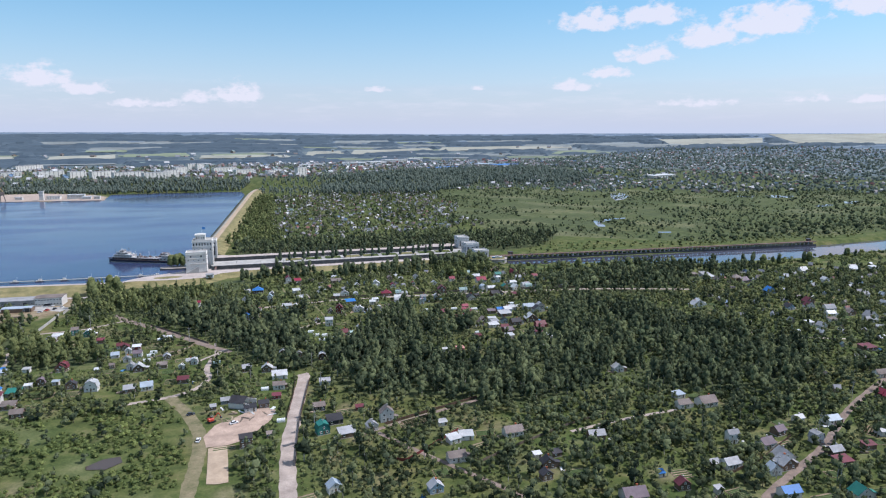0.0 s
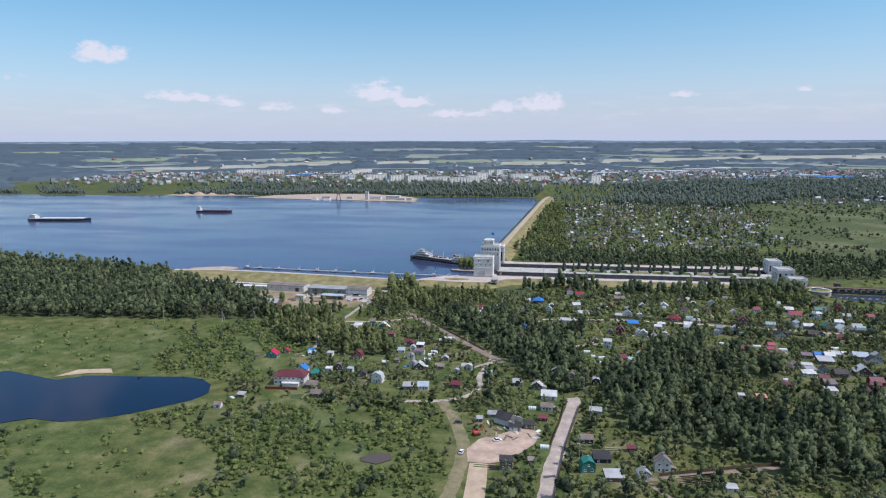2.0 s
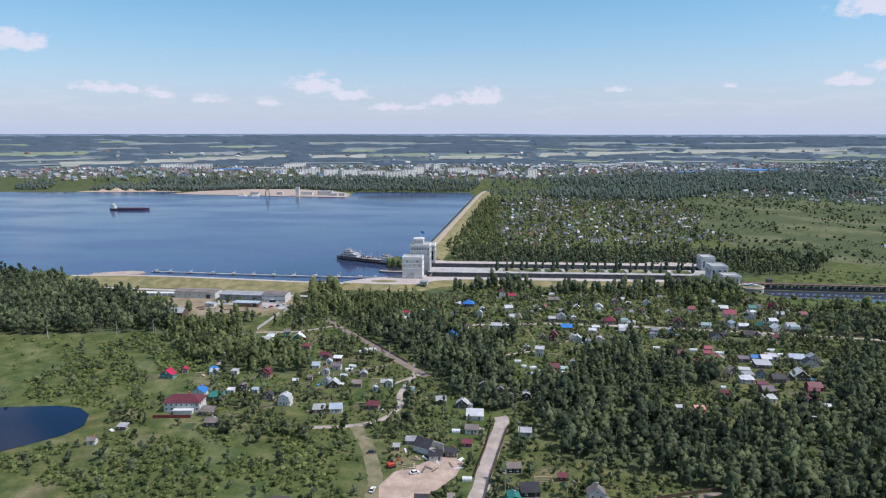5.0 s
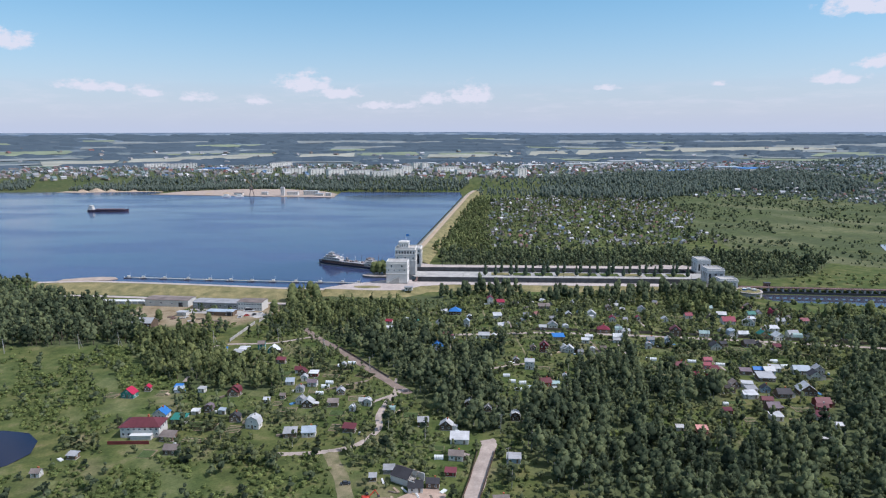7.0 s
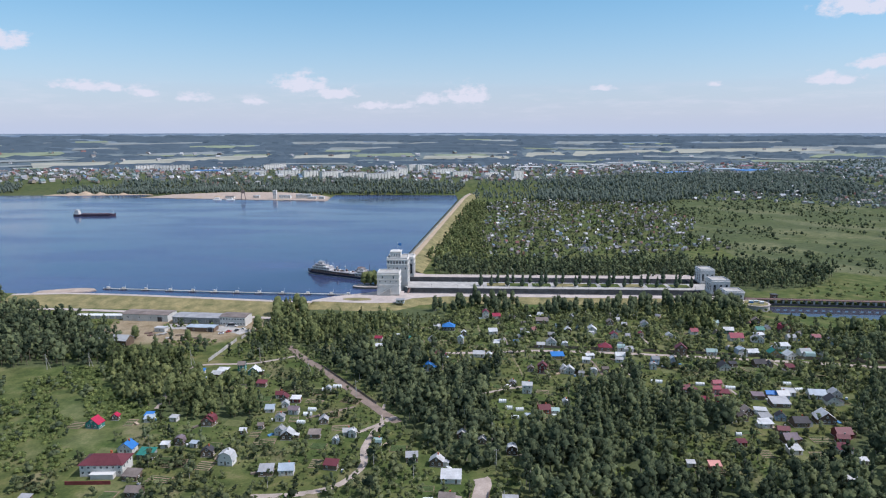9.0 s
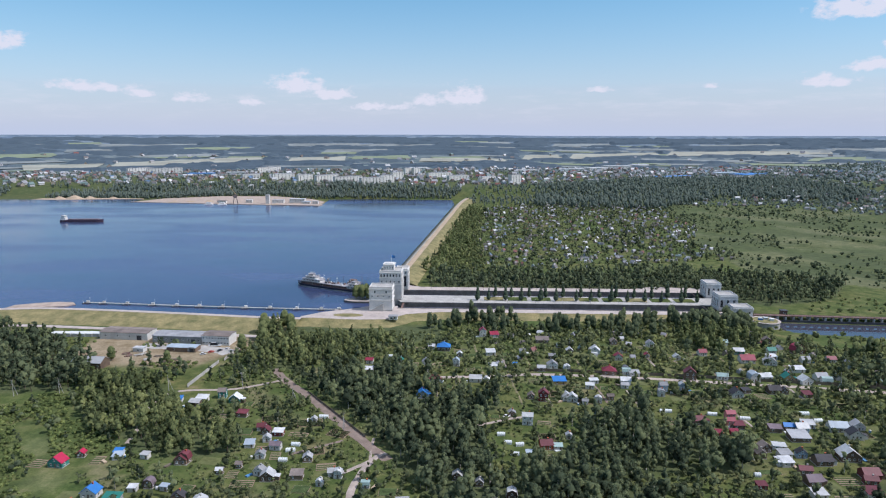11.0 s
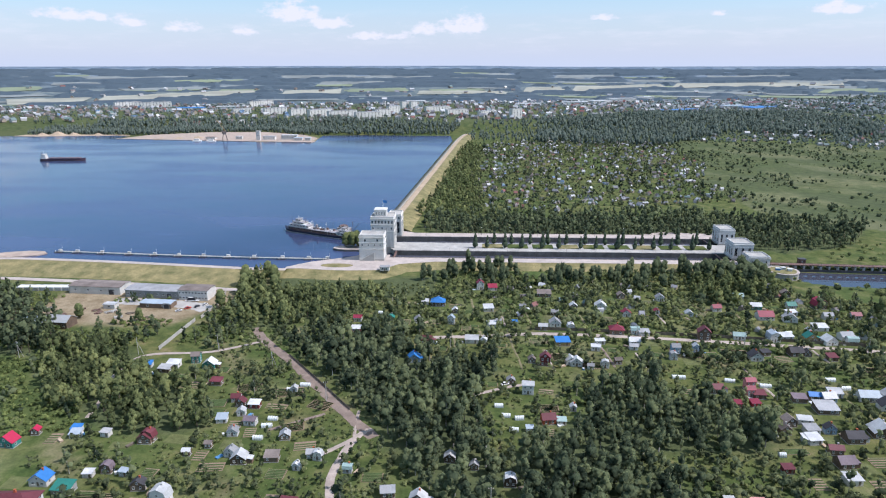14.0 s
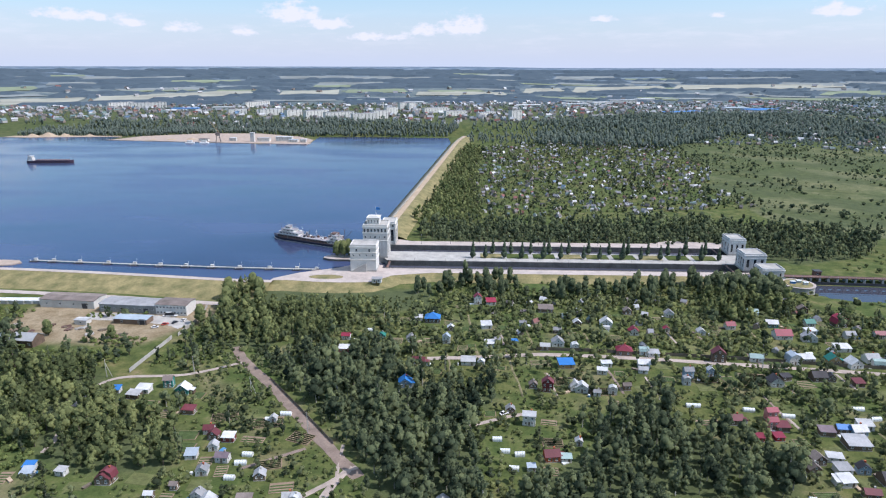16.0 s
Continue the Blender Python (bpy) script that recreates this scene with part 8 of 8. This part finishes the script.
# vegetable beds
rnd = random.Random(6)
M_BED = surface("tilled_earth", (0.29, 0.215, 0.15), 0.95, vary=0.3)
for bx, by, bw, bd, rz in [(-8, 416, 13, 9, 10), (10, 404, 11, 8, -20), (-30, 420, 12, 7, 12), (2, 384, 10, 7, 15), (135, 462, 14, 9, 0), (150, 452, 12, 8, 0), (205, 470, 18, 12, 0), (232, 468, 14, 14, -4), (186, 334, 14, 9, 5), (136, 240, 18, 8, 18), (300, 450, 14, 10, 0), (285, 415, 12, 8, 0), (120, 405, 9, 7, 0), (348, 165, 12, 8, 30), (-60, 330, 14, 8, 5)]:
    e = empty("vegetable_bed", bx, by, float(height(bx, by)), rz)
    mesh("earth", *block(-bw / 2, -bd / 2, -0.3, bw / 2, bd / 2, 0.22), M_BED, e)
    row = None
    for k in range(int(bd / 1.3)):
        if row is None:
            row = mesh("plant_ridge", *block(-bw / 2 + 0.4, -0.3, 0.2, bw / 2 - 0.4, 0.3, 0.6, 0.18), M_SCRUB, e)
            row.matrix_basis = pose(0, -bd / 2 + 0.7, 0)
        else:
            again(row, e, 0, -bd / 2 + 0.7 + k * 1.3)
    tagged(e, "tilled vegetable bed with green rows", "vegetable bed", "vegetable beds")


M_MOWN = surface("mown_grass", (0.140, 0.155, 0.058), 0.95, coarse=0.3, fine=1.6, vary=0.35)
M_CROPROW = surface("young_crop", (0.105, 0.15, 0.055), 0.95, coarse=0.4, fine=2.0, vary=0.35)
for bx, by, bw, bd, rz, look_of in BEDS:
    z = max(float(height(bx + i * bw / 2, by + j * bd / 2)) for i in (-1, 0, 1) for j in (-1, 0, 1))
    if look_of == "mown":
        e = mesh("lawn_patch", *block(-bw / 2, -bd / 2, -0.4, bw / 2, bd / 2, 0.06, 0.05), M_MOWN)
        e.matrix_basis = pose(bx, by, z, 0, 0, rz)
        tagged(e, "mown yellowish lawn beside a cottage", "lawn", "lawn patches")
        continue
    e = empty("vegetable_bed", bx, by, z, rz)
    mesh("earth", *block(-bw / 2, -bd / 2, -0.4, bw / 2, bd / 2, 0.10), M_BED, e)
    gap = 1.0 if look_of == "crop" else 1.7
    n, wide = int(bd / gap), 0.33 if look_of == "crop" else 0.3
    v, f = [], []
    for k in range(n):
        mid = -bd / 2 + gap * (k + 0.5)
        for yy, zz in ((mid - gap * 0.5, 0.11), (mid - wide, 0.12), (mid - wide * 0.5, 0.42), (mid + wide * 0.5, 0.42), (mid + wide, 0.12)):
            v += [(-bw / 2 + 0.3, yy, zz), (0, yy, zz + (0.05 if zz > 0.2 else 0)), (bw / 2 - 0.3, yy, zz)]
    for k in range(len(v) // 3 - 1):
        f += [(3 * k + j, 3 * k + j + 1, 3 * k + j + 4, 3 * k + j + 3) for j in (0, 1)]
    mesh("planting", v, f, [M_CROPROW, M_BED], e, "", [1 if (i // 2) % 5 in (0, 4) else 0 for i in range(len(f))])
    tagged(e, "tilled bed with green crop rows" if look_of == "crop" else "brown earth bed with thin rows", "vegetable bed", "vegetable beds")
# barrels, board stacks and small covers beside the houses
rnd = random.Random(31)
M_TARP = surface("blue_tarp", (0.10, 0.26, 0.48), 0.6, vary=0.2)
for k, h in enumerate(PLOTS_ALL[::3]):
    x, y = h[0] + rnd.choice((-1, 1)) * (h[2] / 2 + 1.6 + rnd.random()), h[1] - rnd.random() * 4
    if y > 585 or min(float(line_dist(line, [x], [y])[0]) - wd / 2 for line, wd in ROADS) < 1.5:
        continue
    z, rz = float(height(x, y)), rnd.random() * 180
    if k % 3 == 0:
        e = empty("water_barrel", x, y, z, rz)
        mesh("body", *join(tube((0, 0, -0.1), (0, 0, 1.1), 0.62, 0.62, 10), tube((0, 0, 0.55), (0, 0, 0.62), 0.66, 0.66, 10)), (M_TARP, M_FRAME)[k % 2], e)
        mesh("lid", *tube((0, 0, 1.1), (0, 0, 1.2), 0.66, 0.6, 10), M_FRAME, e)
        tagged(e, "plastic water barrel beside a garden house", "barrel", "garden barrels")
    elif k % 3 == 1:
        e = mesh("board_stack", *join(*[block(-1.8 + rnd.random() * 0.4, -0.7, 0.14 * j - 0.1, 1.7 + rnd.random() * 0.4, 0.7, 0.14 * j + 0.02) for j in range(6)]), (M_WOOD, M_SAND)[k % 2])
        e.matrix_basis = pose(x, y, z, 0, 0, rz)
        tagged(e, "stack of weathered boards beside a shed", "boards", "board stacks")
    else:
        e = mesh("cold_frame", *join(block(-1.6, -0.8, -0.1, 1.6, 0.8, 0.4), block(-1.65, -0.85, 0.4, 1.65, 0.85, 0.5, 0.06)), (M_POLY, M_FRAME, M_TARP)[k % 7 % 3])
        e.matrix_basis = pose(x, y, z, 0, 0, rz)
        tagged(e, "low covered cold frame in a garden", "cold frame", "cold frames")


# ---- single trees ----
def tree_proto(name, form, leaf, bark, label, group):
    v, f, s, m = form
    e = empty(name, 0, 0)
    for part_name, slot, mat in (("trunk", 1, bark), ("crown", 0, leaf)):
        keep = f[s == slot]
        used, inv = np.unique(keep, return_inverse=True)
        ob = mesh(part_name, v[used].tolist(), inv.reshape(-1, 3).tolist(), mat, e)
        ob.data.attributes.new("tint", "FLOAT", "POINT").data.foreach_set("value", np.full(len(used), 0.5, np.float32))
        ob.data.normals_split_custom_set_from_vertices(m[used].astype(np.float32))
    return tagged(e, label, "tree", group)


BIGROUND = tree_form(201, 14, 3.9, 2.5, 2, 8, 260, 0.9)
BIGBIRCH = tree_form(202, 16, 2.7, 3.0, 2, 6, 240, 0.85)
BIGPOPLAR = tree_form(203, 19, 2.0, 2.0, 3, 4, 220, 0.85, "column")
BIGSPRUCE = tree_form(204, 14, 2.3, 0.6, 3, 4, 200, 0.8, "cone")
PIER = [tree_proto("spruce_tree", BIGSPRUCE, M_PINE, M_BARK, "dark slender spruce on the lock pier", "spruces on the pier")]
PIER[0].matrix_basis = pose(86, 672, TOP)
rnd = random.Random(21)
for k in range(1, 26):
    s = 0.75 + rnd.random() * 0.35
    t = copy_thing(PIER[0], pose(86 + k * 8.0 + rnd.random() * 3, 671.5 if k % 2 else 685, TOP, 0, 0, rnd.random() * 360))
    t.scale = (s, s, s)
pop = tree_proto("poplar_tree", BIGPOPLAR, M_LEAF, M_BARK, "tall dark poplar beside the lock quay", "trees by the lock")
pop.matrix_basis = pose(80, 612, 0)
bir = tree_proto("birch_tree", BIGBIRCH, M_LEAF, M_BIRCH, "tall leafy birch by the lock quay", "trees by the lock")
bir.matrix_basis = pose(95, 605, 0)
rnd_tree = tree_proto("lime_tree", BIGROUND, M_SCRUB, M_BARK, "broad bright green tree by the embankment", "trees by the lock")
rnd_tree.matrix_basis = pose(-72, 590, 0)
for k in range(95):
    x = 44 + rnd.random() * 225
    y = 578 + rnd.random() * 44
    t = copy_thing(pop if rnd.random() < 0.15 else bir, pose(x, y, 0, 0, 0, rnd.random() * 360))
    s = 0.45 + rnd.random() * 0.4
    t.scale = (s * 1.2, s * 1.2, s * (0.9 + 0.25 * rnd.random()))
for k in range(34):
    t = copy_thing(pop, pose(258 + rnd.random() * 46, 585 + rnd.random() * 26, 0, 0, 0, rnd.random() * 360))
    s = 0.62 + rnd.random() * 0.3
    t.scale = (s * 1.7, s * 1.7, s)
for x, y, s in [(-80, 560, 1.0), (-84, 575, 1.1), (-64, 580, 1.0), (-75, 545, 0.9), (-58, 560, 0.95), (-86, 530, 0.9), (-130, 505, 0.6), (-171, 508, 0.7), (-22, 672, 0.95), (-28, 673, 0.9), (-16, 671, 0.9), (-19, 677, 0.95), (-26, 678, 0.85)]:
    t = copy_thing(rnd_tree, pose(x, y, 2.8 if y > 660 else 0, 0, 0, x * 13 % 360))
    t.scale = (s, s, s)
for k in range(60):
    x, y = 330 + rnd.random() * 420, 500 + rnd.random() * 60
    if line_dist(CANAL, [x], [y], True)[0] < 9 or inside(CANAL, [x], [y])[0]:
        continue
    t = copy_thing(bir if k % 3 else rnd_tree, pose(x, y, float(height(x, y)), 0, 0, rnd.random() * 360))
    s = 0.5 + rnd.random() * 0.4
    t.scale = (s, s, s)


# ---- the town across the water ----
def town_block(x, y, w, h, seed):
    """A slab of flats: storeys of windows in rows, flat roof, stair heads."""
    rnd = random.Random(seed)
    d = 13
    e = empty("apartment_block", x, y, float(height(x, y)) - 0.3, rnd.uniform(32, 58))
    mat = (M_PLASTER, WALL["w"][1], M_PLASTER, WALL["w"][1], M_PLASTER)[seed % 5]
    h = h * 1.2
    mesh("wall", *block(-w / 2, -d / 2, 0, w / 2, d / 2, h), mat, e)
    mesh("roof", *join(block(-w / 2 - 0.4, -d / 2 - 0.4, h, w / 2 + 0.4, d / 2 + 0.4, h + 0.5), *[block(-w / 2 + w * (k + 0.4) / 3, -2, h + 0.5, -w / 2 + w * (k + 0.6) / 3, 2, h + 2.6) for k in range(3)]), ROOF["S"][1], e)
    for q in range(max(1, int(h / 3.0))):
        n = max(2, int(w / 10))
        for k in range(n):
            o = window(e, -w / 2 + w * (k + 0.5) / n, -d / 2 - 0.03, 1.7 + q * 3.0, 0, 3.0, 1.6)
    return tagged(e, "pale block of flats with rows of windows", "apartment block", "flats in the town")


FLATS = [(-1052, 2254, 83, 15), (-966, 2259, 113, 15), (-632, 2335, 100, 15), (-583, 2008, 52, 12), (-474, 1971, 66, 15), (-401, 1934, 48, 15), (-330, 1899, 78, 16), (-259, 1848, 84, 16), (-185, 1800, 70, 16), (-156, 1871, 45, 18),
         (-143, 2009, 42, 18), (-133, 2222, 25, 18), (-105, 2223, 25, 18), (-23, 2104, 85, 12), (38, 1977, 64, 12), (124, 1962, 79, 10), (196, 1853, 36, 22)]
for k, (x, y, w, h) in enumerate(FLATS):
    town_block(x, y, w, h, k)


def works(x, y, w, d, h, rc, k):
    e = empty("works_hall", x, y, float(height(x, y)) - 0.3, (k * 37) % 30 + 5)
    mesh("wall", *block(-w / 2, -d / 2, 0, w / 2, d / 2, h), WALL["w"][1], e)
    mesh("roof", *block(-w / 2 - 1, -d / 2 - 1, h, w / 2 + 1, d / 2 + 1, h + 1.2, 0.8), ROOF[rc][1], e)
    for j in range(max(2, int(w / 14))):
        window(e, -w / 2 + w * (j + 0.5) / max(2, int(w / 14)), -d / 2 - 0.03, h * 0.55, 0, 5.0, 2.4)
    return tagged(e, f"long works hall with {ROOF[rc][0]} roof", "works hall", "works halls")


for k, (x, y, w, d, h, rc) in enumerate([(275, 2383, 78, 30, 9, "W"), (456, 2519, 84, 34, 10, "W"), (449, 2019, 66, 26, 7, "S"), (728, 2216, 132, 30, 7, "B"), (1006, 2309, 110, 60, 9, "B"), (960, 2400, 80, 40, 9, "L"), (665, 2748, 116, 30, 14, "W"), (774, 2836, 80, 30, 15, "W"), (560, 2640, 90, 40, 10, "W"), (1120, 2560, 90, 30, 10, "R"), (-120, 2500, 70, 30, 9, "W"), (1300, 1720, 120, 40, 8, "W"), (860, 1660, 60, 24, 7, "W"), (-780, 2120, 80, 30, 9, "B"), (-690, 2180, 60, 25, 9, "W")]):
    works(x, y, w, d, h, rc, k)


def roofs_far(name, pts, size, label, category, seed):
    """Countless small far houses: walls and gabled roofs, joined, roofs coloured piece by piece at random."""
    rng = np.random.RandomState(seed)
    V, F, S = [], [], []
    zz = height(pts[:, 0], pts[:, 1])
    for (x, y), z in zip(pts, zz):
        w, d, h = size * (0.7 + 0.7 * rng.rand()), size * (0.6 + 0.4 * rng.rand()), size * (0.36 + 0.2 * rng.rand())
        r = d * (0.3 + 0.25 * rng.rand())
        th = rng.rand() * 3.14
        c, s = math.cos(th), math.sin(th)
        loc = [(-w / 2, -d / 2, 0), (w / 2, -d / 2, 0), (w / 2, d / 2, 0), (-w / 2, d / 2, 0), (-w / 2, -d / 2, h), (w / 2, -d / 2, h), (w / 2, d / 2, h), (-w / 2, d / 2, h), (-w / 2, 0, h + r), (w / 2, 0, h + r)]
        n = len(V)
        V += [(x + a * c - b * s, y + a * s + b * c, z + q) for a, b, q in loc]
        F += [tuple(n + i for i in q) for q in ((0, 1, 5, 4), (2, 3, 7, 6), (1, 2, 6, 9, 5), (3, 0, 4, 8, 7))]
        S += [0] * 4
        n = len(V)
        V += [(x + a * c - b * s, y + a * s + b * c, z + q) for a, b, q in [(-w * 0.55, -d * 0.58, h - 0.08 * size), (w * 0.55, -d * 0.58, h - 0.08 * size), (w * 0.55, 0, h + r + 0.1), (-w * 0.55, 0, h + r + 0.1), (w * 0.55, d * 0.58, h - 0.08 * size), (-w * 0.55, d * 0.58, h - 0.08 * size)]]
        F += [(n, n + 1, n + 2, n + 3), (n + 3, n + 2, n + 4, n + 5)]
        S += [1, 1]
    ob = mesh(name, V, F, [M_FARWALL, M_FARROOF], None, "", S)
    return tagged(ob, label, category, kind="stuff")


def random_paint(name, stops, rough):
    m, n, l, b = material(name)
    geo = n.new("ShaderNodeNewGeometry")
    r = ramp_node(n, l, geo.outputs["Random Per Island"], stops)
    r.color_ramp.interpolation = "CONSTANT"
    fine = noise_node(n, l, geo.outputs["Position"], 0.4, 4, 0.7)
    w = ramp_node(n, l, fine.outputs["Fac"], [(0.3, (0.75,) * 3), (0.7, (1.1,) * 3)])
    l.new(mix_rgb(n, l, 1.0, r.outputs[0], w.outputs[0], "MULTIPLY"), b.inputs["Base Color"])
    b.inputs["Roughness"].default_value = rough
    return m


M_FARROOF = random_paint("far_roofs", [(0.0, (0.50, 0.50, 0.51)), (0.16, (0.28, 0.28, 0.30)), (0.45, (0.17, 0.15, 0.145)), (0.70, (0.22, 0.09, 0.08)), (0.80, (0.13, 0.20, 0.30)), (0.84, (0.16, 0.22, 0.21)), (0.93, (0.64, 0.64, 0.65))], 0.6)
M_FARWALL = random_paint("far_walls", [(0.0, (0.52, 0.50, 0.48)), (0.25, (0.28, 0.23, 0.19)), (0.6, (0.38, 0.32, 0.25)), (0.85, (0.46, 0.46, 0.48))], 0.85)
rng = np.random.RandomState(3)
q = scatter(PLOTS, 15.5, 41, jitter=1.3, keep=0.75)
roofs_far("allotment_cottages", q, 4.6, "countless small cottages in far allotments", "cottages", 41)
q = scatter(MIDDLE, 34, 42, keep=0.6)
roofs_far("middle_cottages", q, 8.0, "scattered cottages before the pine wood", "cottages", 42)
q = scatter(TOWN, 36, 43, jitter=1.0, keep=0.75)
roofs_far("town_houses", q, 11.5, "town houses with pale and coloured roofs", "houses", 43)
q = scatter(SUBURB, 35, 44, jitter=1.1, keep=0.75)
q = q[wavy(q[:, 0], q[:, 1], 90, 1.0) + 0.5 * wavy(q[:, 0], q[:, 1], 210, 4.0) < 0.2]
roofs_far("suburb_houses", q, 8.6, "wide suburb of small houses", "houses", 44)
VIL_E = [(330, 150), (430, 140), (760, 150), (900, 440), (640, 500), (480, 480), (440, 420), (420, 300)]
q = scatter(VIL_E, 17, 45, keep=0.62)
q = q[~inside(wood_d, q[:, 0], q[:, 1])]
ok = np.ones(len(q), bool)
for hx, hy, hw in SPOTS:
    ok &= np.hypot(q[:, 0] - hx, q[:, 1] - hy) > 11
for line, width in ROADS:
    ok &= line_dist(line, q[:, 0], q[:, 1]) > 7
roofs_far("village_sheds", q[ok], 4.6, "sheds and cottages crowded in eastern gardens", "sheds", 45)
VIL_M = [(70, 500), (110, 590), (300, 585), (330, 540), (420, 520), (330, 480), (260, 495), (120, 502)]
q = scatter(VIL_M, 14, 46, keep=0.6)
ok = np.ones(len(q), bool)
for hx, hy, hw in SPOTS:
    ok &= np.hypot(q[:, 0] - hx, q[:, 1] - hy) > 9
for line, width in ROADS:
    ok &= line_dist(line, q[:, 0], q[:, 1]) > 5
roofs_far("village_sheds_north", q[ok], 4.2, "small sheds crowded in gardens below the lock", "sheds", 46)
FARM = [(-2400, 2350), (-1500, 2300), (-300, 2550), (900, 2950), (2200, 3300), (1800, 3900), (-300, 3600), (-2400, 3200)]
q = scatter(FARM, 120, 47, keep=0.25)
roofs_far("far_hamlets", q, 16.0, "scattered pale farm buildings among far fields", "farms", 47)
